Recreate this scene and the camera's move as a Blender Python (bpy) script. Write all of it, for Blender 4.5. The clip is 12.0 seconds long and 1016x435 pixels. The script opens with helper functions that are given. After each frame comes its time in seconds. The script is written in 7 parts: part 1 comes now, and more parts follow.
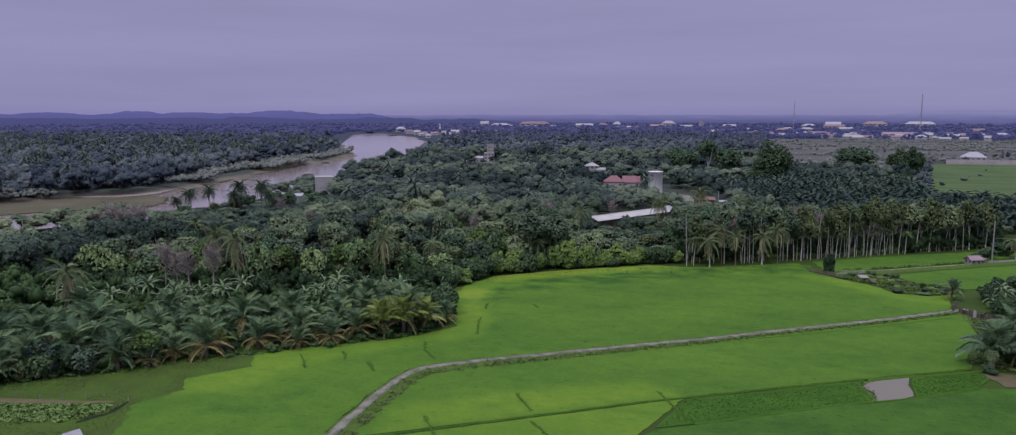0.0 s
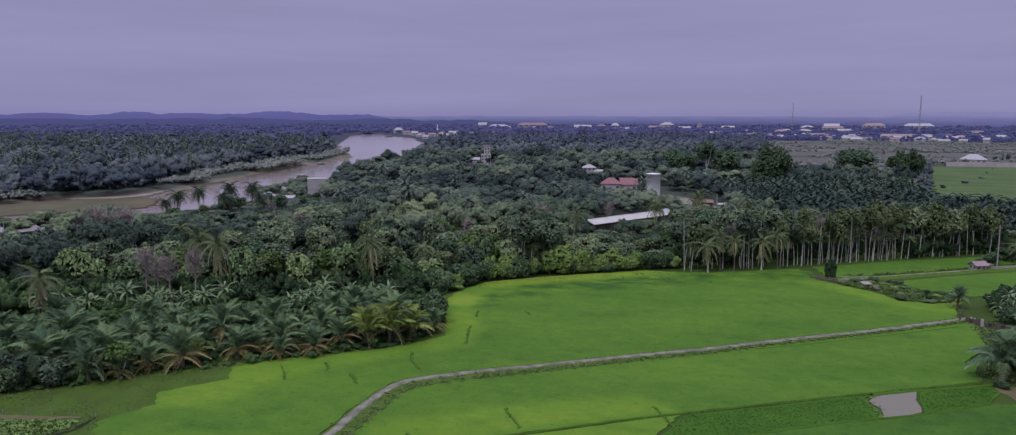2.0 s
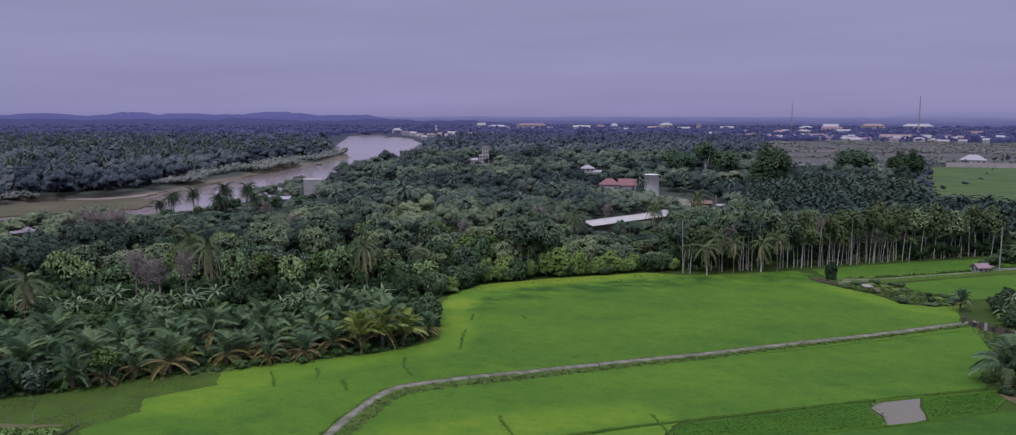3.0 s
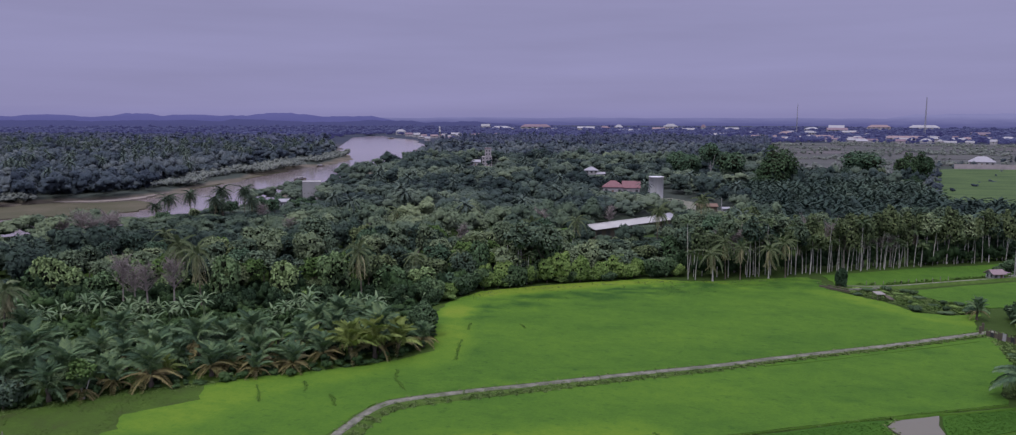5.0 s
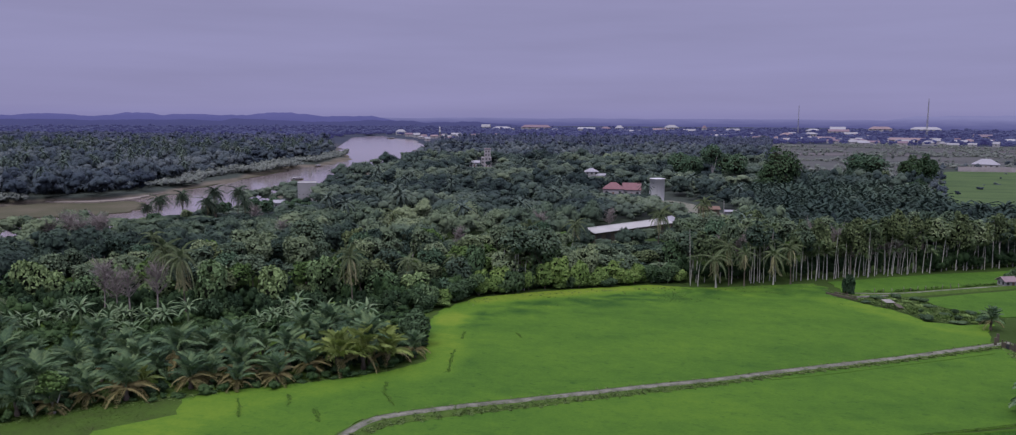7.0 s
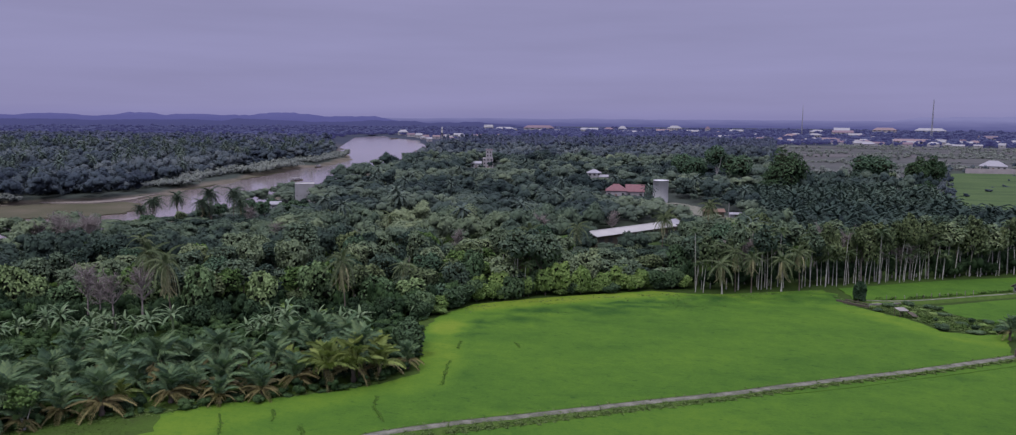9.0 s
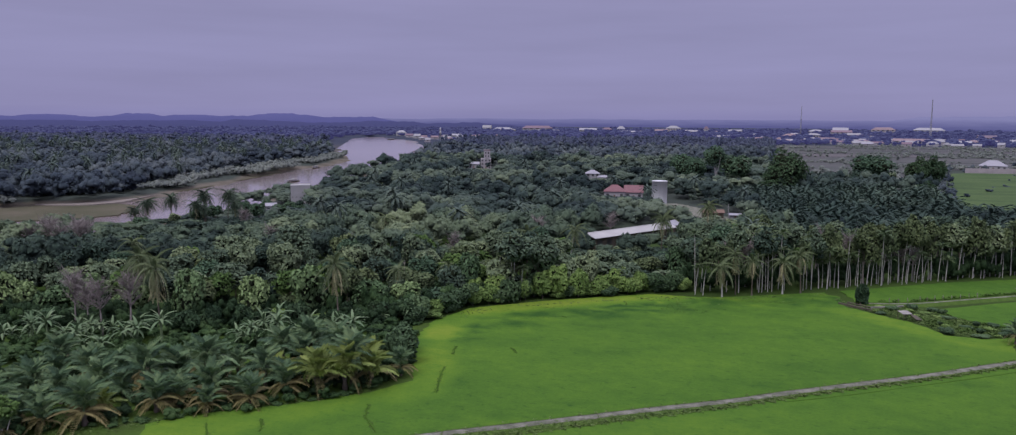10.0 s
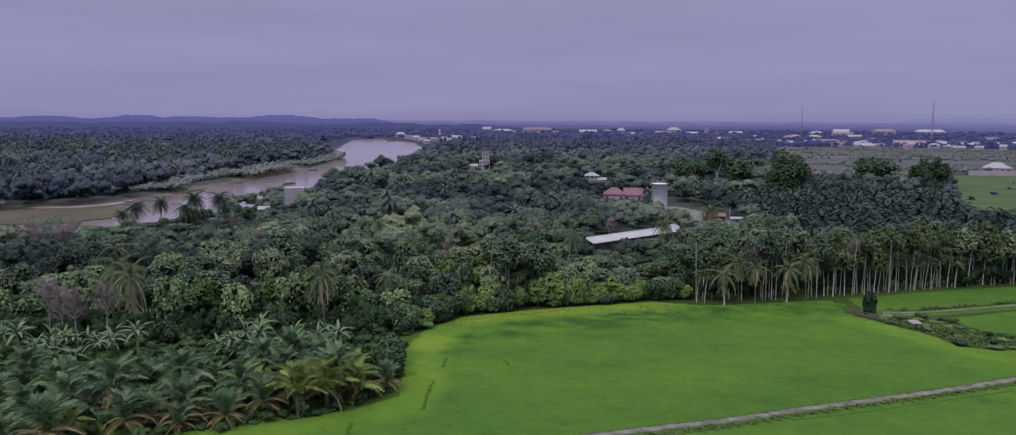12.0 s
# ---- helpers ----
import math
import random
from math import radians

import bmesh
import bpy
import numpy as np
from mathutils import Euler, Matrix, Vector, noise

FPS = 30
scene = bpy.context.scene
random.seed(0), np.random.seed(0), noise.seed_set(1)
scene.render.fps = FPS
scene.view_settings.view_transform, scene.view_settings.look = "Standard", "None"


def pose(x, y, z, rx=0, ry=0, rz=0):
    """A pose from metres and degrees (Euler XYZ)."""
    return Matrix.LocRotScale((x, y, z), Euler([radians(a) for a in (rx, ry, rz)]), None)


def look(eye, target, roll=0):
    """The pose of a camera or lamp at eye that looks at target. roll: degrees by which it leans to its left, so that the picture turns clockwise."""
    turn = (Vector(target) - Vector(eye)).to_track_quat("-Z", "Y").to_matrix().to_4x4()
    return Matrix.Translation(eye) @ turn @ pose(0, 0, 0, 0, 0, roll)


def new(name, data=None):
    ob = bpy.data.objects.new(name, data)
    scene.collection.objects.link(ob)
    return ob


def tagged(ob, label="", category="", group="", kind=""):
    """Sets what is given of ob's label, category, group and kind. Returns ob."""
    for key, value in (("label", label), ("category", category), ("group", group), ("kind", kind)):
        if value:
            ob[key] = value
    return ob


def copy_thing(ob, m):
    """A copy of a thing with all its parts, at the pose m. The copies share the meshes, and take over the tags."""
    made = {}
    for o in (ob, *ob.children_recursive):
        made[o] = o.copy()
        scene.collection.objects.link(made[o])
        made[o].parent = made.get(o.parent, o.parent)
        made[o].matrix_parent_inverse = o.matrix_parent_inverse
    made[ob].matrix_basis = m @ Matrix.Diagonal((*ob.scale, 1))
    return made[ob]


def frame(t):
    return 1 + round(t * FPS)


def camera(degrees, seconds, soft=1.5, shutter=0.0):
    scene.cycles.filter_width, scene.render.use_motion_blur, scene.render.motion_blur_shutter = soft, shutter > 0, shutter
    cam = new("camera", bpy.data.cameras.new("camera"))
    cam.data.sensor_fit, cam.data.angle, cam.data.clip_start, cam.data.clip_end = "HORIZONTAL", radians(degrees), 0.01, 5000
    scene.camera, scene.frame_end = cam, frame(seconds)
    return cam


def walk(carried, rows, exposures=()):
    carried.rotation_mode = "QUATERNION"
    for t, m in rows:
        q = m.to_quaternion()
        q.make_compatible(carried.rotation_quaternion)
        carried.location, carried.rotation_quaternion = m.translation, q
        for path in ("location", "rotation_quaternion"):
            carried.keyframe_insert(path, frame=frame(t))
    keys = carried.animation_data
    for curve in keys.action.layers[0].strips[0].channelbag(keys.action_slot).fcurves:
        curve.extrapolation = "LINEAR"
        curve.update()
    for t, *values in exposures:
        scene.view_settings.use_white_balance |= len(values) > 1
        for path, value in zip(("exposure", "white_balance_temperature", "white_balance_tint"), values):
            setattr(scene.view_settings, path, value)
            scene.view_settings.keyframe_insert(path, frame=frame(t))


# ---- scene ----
cam = camera(66.1, 12.0, soft=1.2)
PATH = [
    (0, (-0.336, -0.033, 44.68), (-0.689, 1.918, 44.417), 0.0),
    (0.5, (-0.204, 1.554, 44.664), (-0.556, 3.505, 44.402), 0.0),
    (1, (-0.129, 3.133, 44.644), (-0.48, 5.085, 44.382), 0.1),
    (1.5, (-0.05, 4.705, 44.635), (-0.399, 6.656, 44.374), 0.1),
    (2, (0.092, 6.223, 44.652), (-0.257, 8.175, 44.392), 0.1),
    (2.5, (0.268, 7.717, 44.637), (-0.08, 9.669, 44.377), 0.1),
    (3, (0.369, 9.235, 44.634), (0.022, 11.188, 44.375), 0.1),
    (5, (0.511, 15.628, 44.706), (0.153, 17.579, 44.45), 0.1),
    (5.5, (0.486, 17.251, 44.725), (0.131, 19.202, 44.469), 0.2),
    (6, (0.43, 18.895, 44.752), (0.077, 20.847, 44.497), 0.2),
    (6.5, (0.342, 20.54, 44.771), (-0.012, 22.491, 44.516), 0.2),
    (7, (0.239, 22.147, 44.756), (-0.12, 24.098, 44.501), 0.3),
    (9, (-0.09, 28.873, 44.752), (-0.456, 30.823, 44.498), 0.4),
    (9.5, (-0.115, 30.539, 44.774), (-0.479, 32.489, 44.521), 0.3),
    (10, (-0.112, 32.233, 44.785), (-0.475, 34.183, 44.532), 0.3),
    (10.5, (-0.111, 33.945, 44.786), (-0.475, 35.896, 44.534), 0.3),
    (11, (-0.065, 35.701, 44.798), (-0.429, 37.652, 44.547), 0.3),
    (11.5, (-0.054, 37.456, 44.806), (-0.417, 39.407, 44.555), 0.3),
    (12, (0.011, 39.227, 44.793), (-0.353, 41.178, 44.544), 0.3),
]
walk(cam, [(t, look(eye, target, roll)) for t, eye, target, roll in PATH])

# ---------------------------------------------------------------- light
SUN_EL, SUN_ROT = 52.0, 200.0
world = bpy.data.worlds.new("overcast_sky")
scene.world = world
world.use_nodes = True
wn, wl = world.node_tree.nodes, world.node_tree.links
wn.clear()
w_out = wn.new("ShaderNodeOutputWorld")
w_coord = wn.new("ShaderNodeTexCoord")
w_sky = wn.new("ShaderNodeTexSky")
w_sky.sky_type, w_sky.sun_disc = "NISHITA", False
w_sky.sun_elevation, w_sky.sun_rotation = radians(SUN_EL), radians(SUN_ROT)
w_sep = wn.new("ShaderNodeSeparateXYZ")
w_ramp = wn.new("ShaderNodeValToRGB")
# overcast dome: dim lavender towards the horizon, several times as bright overhead
stops = [(0.0, (0.235, 0.225, 0.435)), (0.012, (0.262, 0.250, 0.455)), (0.10, (0.275, 0.262, 0.455)), (0.16, (0.295, 0.28, 0.475)),
         (0.45, (0.70, 0.665, 0.93)), (0.72, (1.25, 1.19, 1.57)), (1.0, (1.98, 1.88, 2.38))]
while len(w_ramp.color_ramp.elements) < len(stops):
    w_ramp.color_ramp.elements.new(0.5)
for e, (p, c) in zip(w_ramp.color_ramp.elements, stops):
    e.position, e.color = p, (*c, 1)
w_map = wn.new("ShaderNodeMapping")
w_map.inputs["Scale"].default_value = (2.2, 2.2, 26.0)
w_noise = wn.new("ShaderNodeTexNoise")
w_noise.inputs["Scale"].default_value, w_noise.inputs["Detail"].default_value = 1.1, 5.0
w_range = wn.new("ShaderNodeMapRange")
w_range.inputs["From Min"].default_value, w_range.inputs["From Max"].default_value = 0.3, 0.72
w_range.inputs["To Min"].default_value, w_range.inputs["To Max"].default_value = 0.91, 1.05
w_mul = wn.new("ShaderNodeMix")
w_mul.data_type, w_mul.blend_type = "RGBA", "MULTIPLY"
w_mul.inputs["Factor"].default_value = 1.0
w_bg, w_bg2, w_add = wn.new("ShaderNodeBackground"), wn.new("ShaderNodeBackground"), wn.new("ShaderNodeAddShader")
w_bg.inputs["Strength"].default_value = 1.0
w_bg2.inputs["Strength"].default_value = 0.004
wl.new(w_coord.outputs["Generated"], w_sep.inputs[0])
wl.new(w_sep.outputs["Z"], w_ramp.inputs[0])
wl.new(w_coord.outputs["Generated"], w_map.inputs[0])
wl.new(w_map.outputs[0], w_noise.inputs["Vector"])
wl.new(w_noise.outputs["Fac"], w_range.inputs["Value"])
wl.new(w_ramp.outputs["Color"], w_mul.inputs["A"])
wl.new(w_range.outputs["Result"], w_mul.inputs["B"])
wl.new(w_mul.outputs["Result"], w_bg.inputs["Color"])
wl.new(w_sky.outputs["Color"], w_bg2.inputs["Color"])
wl.new(w_bg.outputs[0], w_add.inputs[0])
wl.new(w_bg2.outputs[0], w_add.inputs[1])
wl.new(w_add.outputs[0], w_out.inputs["Surface"])

sun = new("sun", bpy.data.lights.new("sun", "SUN"))
sun.data.energy, sun.data.angle, sun.data.color = 1.5, radians(14), (1.0, 0.97, 0.93)
sun.matrix_world = look((-60, -120, 200), (0, 0, 0))

# ---------------------------------------------------------------- materials
def mat_base(name, rough=0.7, spec=0.3, metal=0.0):
    m = bpy.data.materials.new(name)
    m.use_nodes = True
    b = m.node_tree.nodes["Principled BSDF"]
    b.inputs["Roughness"].default_value, b.inputs["Metallic"].default_value = rough, metal
    b.inputs["Specular IOR Level"].default_value = spec
    return m, m.node_tree.nodes, m.node_tree.links, b


def ramp_node(n, cols):
    r = n.new("ShaderNodeValToRGB")
    while len(r.color_ramp.elements) < len(cols):
        r.color_ramp.elements.new(0.5)
    for i, (e, c) in enumerate(zip(r.color_ramp.elements, cols)):
        e.position, e.color = i / (len(cols) - 1), (*c, 1)
    return r


def noise_node(n, l, scale, detail=4.0, rough=0.55, stretch=(1, 1, 1), turn=0.0):
    g, mp, t = n.new("ShaderNodeNewGeometry"), n.new("ShaderNodeMapping"), n.new("ShaderNodeTexNoise")
    mp.inputs["Scale"].default_value, mp.inputs["Rotation"].default_value = stretch, (0, 0, radians(turn))
    t.inputs["Scale"].default_value, t.inputs["Detail"].default_value, t.inputs["Roughness"].default_value = scale, detail, rough
    l.new(g.outputs["Position"], mp.inputs[0])
    l.new(mp.outputs[0], t.inputs["Vector"])
    return t


def spread(n, l, src, lo, hi):
    r = n.new("ShaderNodeMapRange")
    r.inputs["From Min"].default_value, r.inputs["From Max"].default_value = lo, hi
    l.new(src, r.inputs["Value"])
    return r.outputs["Result"]


def math_node(n, l, op, a, b):
    m = n.new("ShaderNodeMath")
    m.operation = op
    for i, v in enumerate((a, b)):
        if isinstance(v, (int, float)):
            m.inputs[i].default_value = v
        else:
            l.new(v, m.inputs[i])
    return m.outputs[0]


def bump_to(n, l, b, src, strength, dist):
    k = n.new("ShaderNodeBump")
    k.inputs["Strength"].default_value, k.inputs["Distance"].default_value = strength, dist
    l.new(src, k.inputs["Height"])
    l.new(k.outputs[0], b.inputs["Normal"])


def surface(name, cols, scale, fine, rough=0.8, spec=0.1, bump=0.4, dist=0.05, stretch=(1, 1, 1), turn=0.0, metal=0.0, fine_part=0.35, lo=0.3, hi=0.7):
    """A weathered surface: broad patches and fine grain between the colours, with relief."""
    m, n, l, b = mat_base(name, rough, spec, metal)
    big = noise_node(n, l, scale, 4, 0.55, stretch, turn)
    sm = noise_node(n, l, fine, 4, 0.65)
    v = math_node(n, l, "ADD", math_node(n, l, "MULTIPLY", spread(n, l, big.outputs["Fac"], lo, hi), 1 - fine_part),
                  math_node(n, l, "MULTIPLY", spread(n, l, sm.outputs["Fac"], 0.25, 0.75), fine_part))
    r = ramp_node(n, cols)
    l.new(v, r.inputs[0])
    l.new(r.outputs["Color"], b.inputs["Base Color"])
    bump_to(n, l, b, sm.outputs["Fac"], bump, dist)
    return m


def foliage(name, cols, leaf_part=0.5, rough=0.7, spec=0.05, per_object=True, through_light=0.08, soft=0.0):
    """Leaves: each tree has its own shade and each leaf differs a little; part of the light passes through."""
    m, n, l, b = mat_base(name, rough, spec)
    g = n.new("ShaderNodeNewGeometry")
    if per_object:
        own = n.new("ShaderNodeObjectInfo").outputs["Random"]
    else:
        a = n.new("ShaderNodeAttribute")
        a.attribute_name = "shade"
        own = a.outputs["Fac"]
    v = math_node(n, l, "ADD", math_node(n, l, "MULTIPLY", own, 1 - leaf_part), math_node(n, l, "MULTIPLY", g.outputs["Random Per Island"], leaf_part))
    r = ramp_node(n, cols)
    l.new(v, r.inputs[0])
    l.new(r.outputs["Color"], b.inputs["Base Color"])
    if soft:
        # sprays of many small leaves scatter the light more evenly than one flat leaf
        up = n.new("ShaderNodeCombineXYZ")
        up.inputs["Z"].default_value = 1.0
        bend, norm = n.new("ShaderNodeMix"), n.new("ShaderNodeVectorMath")
        bend.data_type, norm.operation = "VECTOR", "NORMALIZE"
        bend.inputs["Factor"].default_value = soft
        l.new(g.outputs["Normal"], bend.inputs[4])
        l.new(up.outputs[0], bend.inputs[5])
        l.new(bend.outputs[1], norm.inputs[0])
        grain = noise_node(n, l, 1.3, 3, 0.6)
        relief = n.new("ShaderNodeBump")
        relief.inputs["Strength"].default_value, relief.inputs["Distance"].default_value = 0.55, 0.35
        l.new(grain.outputs["Fac"], relief.inputs["Height"])
        l.new(norm.outputs[0], relief.inputs["Normal"])
        l.new(relief.outputs[0], b.inputs["Normal"])
        l.new(math_node(n, l, "ADD", v, math_node(n, l, "MULTIPLY", math_node(n, l, "SUBTRACT", grain.outputs["Fac"], 0.5), 0.45)), r.inputs[0])
    if through_light:
        t, mx = n.new("ShaderNodeBsdfTranslucent"), n.new("ShaderNodeMixShader")
        mx.inputs[0].default_value = through_light
        l.new(r.outputs["Color"], t.inputs["Color"])
        l.new(b.outputs[0], mx.inputs[1])
        l.new(t.outputs[0], mx.inputs[2])
        l.new(mx.outputs[0], n["Material Output"].inputs["Surface"])
    return m


def plain(name, col, rough=0.7, spec=0.3, metal=0.0, vary=0.18, scale=0.8):
    a = tuple(c * (1 - vary) for c in col)
    z = tuple(min(1, c * (1 + vary)) for c in col)
    return surface(name, [a, col, z], scale, scale * 9, rough, spec, 0.15, 0.02, metal=metal)


def rice_field_material():
    """Rice from deep to yellow-green, as thinner stands (attribute "shade") and patchy growth give it."""
    m, n, l, b = mat_base("rice_stand", 0.9, 0.04)
    a = n.new("ShaderNodeAttribute")
    a.attribute_name = "shade"
    big, mid, sm = noise_node(n, l, 0.03, 4, 0.6, (1, 2.2, 1), 28), noise_node(n, l, 0.28, 6, 0.68, (1, 1.0, 1), 28), noise_node(n, l, 2.2, 4, 0.65)
    v = math_node(n, l, "ADD", math_node(n, l, "MULTIPLY", a.outputs["Fac"], 0.55), math_node(n, l, "MULTIPLY", spread(n, l, big.outputs["Fac"], 0.3, 0.72), 0.3))
    v = math_node(n, l, "ADD", v, math_node(n, l, "MULTIPLY", math_node(n, l, "SUBTRACT", mid.outputs["Fac"], 0.5), 0.6))
    rowsn = noise_node(n, l, 0.10, 4, 0.6, (1, 7.0, 1), -29)
    v = math_node(n, l, "ADD", v, math_node(n, l, "MULTIPLY", math_node(n, l, "SUBTRACT", rowsn.outputs["Fac"], 0.5), 0.07))
    v = math_node(n, l, "ADD", v, math_node(n, l, "MULTIPLY", math_node(n, l, "SUBTRACT", sm.outputs["Fac"], 0.5), 0.5))
    patch = noise_node(n, l, 0.075, 3, 0.6, (1, 2.2, 1), 40)
    v = math_node(n, l, "SUBTRACT", v, math_node(n, l, "MULTIPLY", spread(n, l, patch.outputs["Fac"], 0.56, 0.68), 0.16))
    gaps = noise_node(n, l, 0.55, 5, 0.7, (1, 1.6, 1), 10)
    v = math_node(n, l, "SUBTRACT", v, math_node(n, l, "MULTIPLY", spread(n, l, gaps.outputs["Fac"], 0.57, 0.70), 0.34))
    v = math_node(n, l, "DIVIDE", math_node(n, l, "ADD", v, 0.30), 1.25)
    r = ramp_node(n, [(0.024, 0.064, 0.013), (0.039, 0.092, 0.015), (0.055, 0.118, 0.017), (0.074, 0.142, 0.018), (0.100, 0.165, 0.020), (0.134, 0.185, 0.025)])
    l.new(v, r.inputs[0])
    l.new(r.outputs["Color"], b.inputs["Base Color"])
    bump_to(n, l, b, math_node(n, l, "ADD", sm.outputs["Fac"], mid.outputs["Fac"]), 0.6, 0.15)
    return m


M_RICE_GREEN = rice_field_material()
M_CROP = surface("crop_leaves", [(0.024, 0.066, 0.012), (0.034, 0.088, 0.013), (0.048, 0.110, 0.015)], 0.10, 1.1, 0.9, 0.04, 0.9, 0.25, (1, 2.0, 1), 28, fine_part=0.45)
M_MEADOW = surface("meadow_grass", [(0.046, 0.050, 0.024), (0.040, 0.066, 0.016), (0.046, 0.084, 0.016), (0.066, 0.104, 0.022)], 0.22, 1.9, 0.9, 0.04, 0.8, 0.2, fine_part=0.5)
M_FARGRASS = surface("far_paddy_grass", [(0.034, 0.056, 0.028), (0.046, 0.076, 0.032), (0.062, 0.098, 0.038), (0.070, 0.086, 0.052)], 0.03, 0.4, 0.9, 0.04, 0.6, 0.2, (1, 2.5, 1), 12, fine_part=0.4)
M_BUND = surface("bund_grass", [(0.032, 0.076, 0.012), (0.044, 0.096, 0.013), (0.06, 0.115, 0.018)], 0.5, 3.0, 0.9, 0.04, 0.8, 0.2, fine_part=0.5)
M_VERGE = surface("verge_grass", [(0.03, 0.06, 0.013), (0.05, 0.09, 0.018), (0.08, 0.115, 0.032)], 0.6, 3.0, 0.9, 0.04, 0.8, 0.2, fine_part=0.5)
M_PATH = surface("worn_concrete", [(0.040, 0.054, 0.026), (0.088, 0.094, 0.068), (0.150, 0.150, 0.122), (0.222, 0.218, 0.184)], 0.55, 2.4, 0.85, 0.2, 0.4, 0.04, fine_part=0.5, lo=0.34, hi=0.66)
M_CONC = surface("grey_concrete", [(0.15, 0.15, 0.15), (0.22, 0.22, 0.22), (0.29, 0.29, 0.29)], 0.3, 2.5, 0.85, 0.25, 0.3, 0.03)
M_BARK = surface("bark", [(0.06, 0.05, 0.04), (0.10, 0.085, 0.07), (0.16, 0.14, 0.12)], 0.8, 6.0, 0.9, 0.2, 0.7, 0.04)
M_BARK_PALE = surface("pale_bark", [(0.26, 0.25, 0.235), (0.38, 0.37, 0.35), (0.50, 0.49, 0.47)], 0.7, 5.0, 0.85, 0.15, 0.5, 0.03)
M_BARK_GREY = surface("grey_bark", [(0.12, 0.115, 0.11), (0.20, 0.19, 0.18), (0.30, 0.29, 0.275)], 0.7, 5.0, 0.85, 0.2, 0.5, 0.03)
M_DEADWOOD = surface("dead_twigs", [(0.135, 0.118, 0.112), (0.205, 0.182, 0.175), (0.290, 0.262, 0.255)], 0.8, 6.0, 0.9, 0.1, 0.4, 0.03)
GREENS = [(0.020, 0.036, 0.029), (0.050, 0.080, 0.059), (0.092, 0.132, 0.085), (0.142, 0.188, 0.110), (0.206, 0.256, 0.132)]
M_LEAF = foliage("broad_leaves", GREENS, 0.2)
# mid-distance haze is mixed into these leaf colours as blue-grey
M_LEAF_WOOD = foliage("woodland_leaves", [(0.013, 0.022, 0.023), (0.030, 0.047, 0.044), (0.057, 0.081, 0.065), (0.087, 0.116, 0.083), (0.128, 0.162, 0.104)], 0.05, per_object=False, soft=0.42)
M_LEAF_OLIVE = foliage("olive_leaves", [(0.055, 0.082, 0.044), (0.088, 0.12, 0.058), (0.128, 0.16, 0.072)])
M_LEAF_DEEP = foliage("deep_green_leaves", [(0.036, 0.066, 0.044), (0.058, 0.102, 0.062), (0.090, 0.145, 0.078)])
# darkened shrub leaves: the shade under trees and palms painted into the colour
M_SHADE = foliage("painted_shade_leaves", [(0.013, 0.027, 0.013), (0.021, 0.040, 0.018), (0.033, 0.060, 0.025)], 0.35, per_object=False)
M_LEAF_NEARWOOD = foliage("near_woodland_leaves", [(0.016, 0.027, 0.023), (0.038, 0.060, 0.046), (0.072, 0.104, 0.069), (0.116, 0.154, 0.092), (0.176, 0.218, 0.120)], 0.07, per_object=False, soft=0.5)
M_LEAF_SHRUB = foliage("shrub_leaves", [(0.018, 0.038, 0.016), (0.034, 0.065, 0.025), (0.058, 0.100, 0.038), (0.098, 0.150, 0.056)], 0.4, per_object=False)
M_LEAF_DARK = foliage("dark_tree_leaves", [(0.022, 0.044, 0.026), (0.038, 0.070, 0.036), (0.062, 0.104, 0.048)], 0.3, spec=0.06)
M_LEAF_LIME = foliage("lime_bush_leaves", [(0.100, 0.165, 0.052), (0.155, 0.238, 0.072), (0.220, 0.305, 0.096)])
M_LEAF_EDGE = foliage("wood_edge_leaves", [(0.046, 0.083, 0.044), (0.088, 0.144, 0.068), (0.136, 0.203, 0.088), (0.185, 0.254, 0.108)], 0.25)
M_LEAF_BRIGHT = foliage("bright_leaves", [(0.055, 0.102, 0.034), (0.088, 0.148, 0.045), (0.132, 0.200, 0.060)])
M_LEAF_BUSH = foliage("bush_leaves", [(0.036, 0.063, 0.034), (0.066, 0.110, 0.055), (0.106, 0.160, 0.074)], 0.45)
# haze over distance is painted into these leaf colours, bluer the farther they stand
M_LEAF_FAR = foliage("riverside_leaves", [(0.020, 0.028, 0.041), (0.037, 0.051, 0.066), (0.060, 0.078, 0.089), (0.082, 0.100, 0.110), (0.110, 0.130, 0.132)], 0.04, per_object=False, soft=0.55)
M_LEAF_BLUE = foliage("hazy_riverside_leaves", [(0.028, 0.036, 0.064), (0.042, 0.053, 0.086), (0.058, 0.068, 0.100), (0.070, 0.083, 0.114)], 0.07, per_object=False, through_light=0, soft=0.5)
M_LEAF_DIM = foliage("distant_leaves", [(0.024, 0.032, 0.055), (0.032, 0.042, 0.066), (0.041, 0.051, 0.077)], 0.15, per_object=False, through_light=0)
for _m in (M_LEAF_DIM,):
    # woods kilometres away, part of the distance: blue haze is painted in as emission
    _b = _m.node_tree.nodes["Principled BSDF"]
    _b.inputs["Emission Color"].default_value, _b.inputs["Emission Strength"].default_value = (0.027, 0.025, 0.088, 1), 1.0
# dark colour of the crown cores: shade between the leaves, painted in
M_CROWN_SHADE = surface("painted_crown_shade", [(0.013, 0.017, 0.011), (0.021, 0.027, 0.016), (0.031, 0.037, 0.022)], 0.8, 5.0, 0.95, 0.02, 0.4, 0.05)
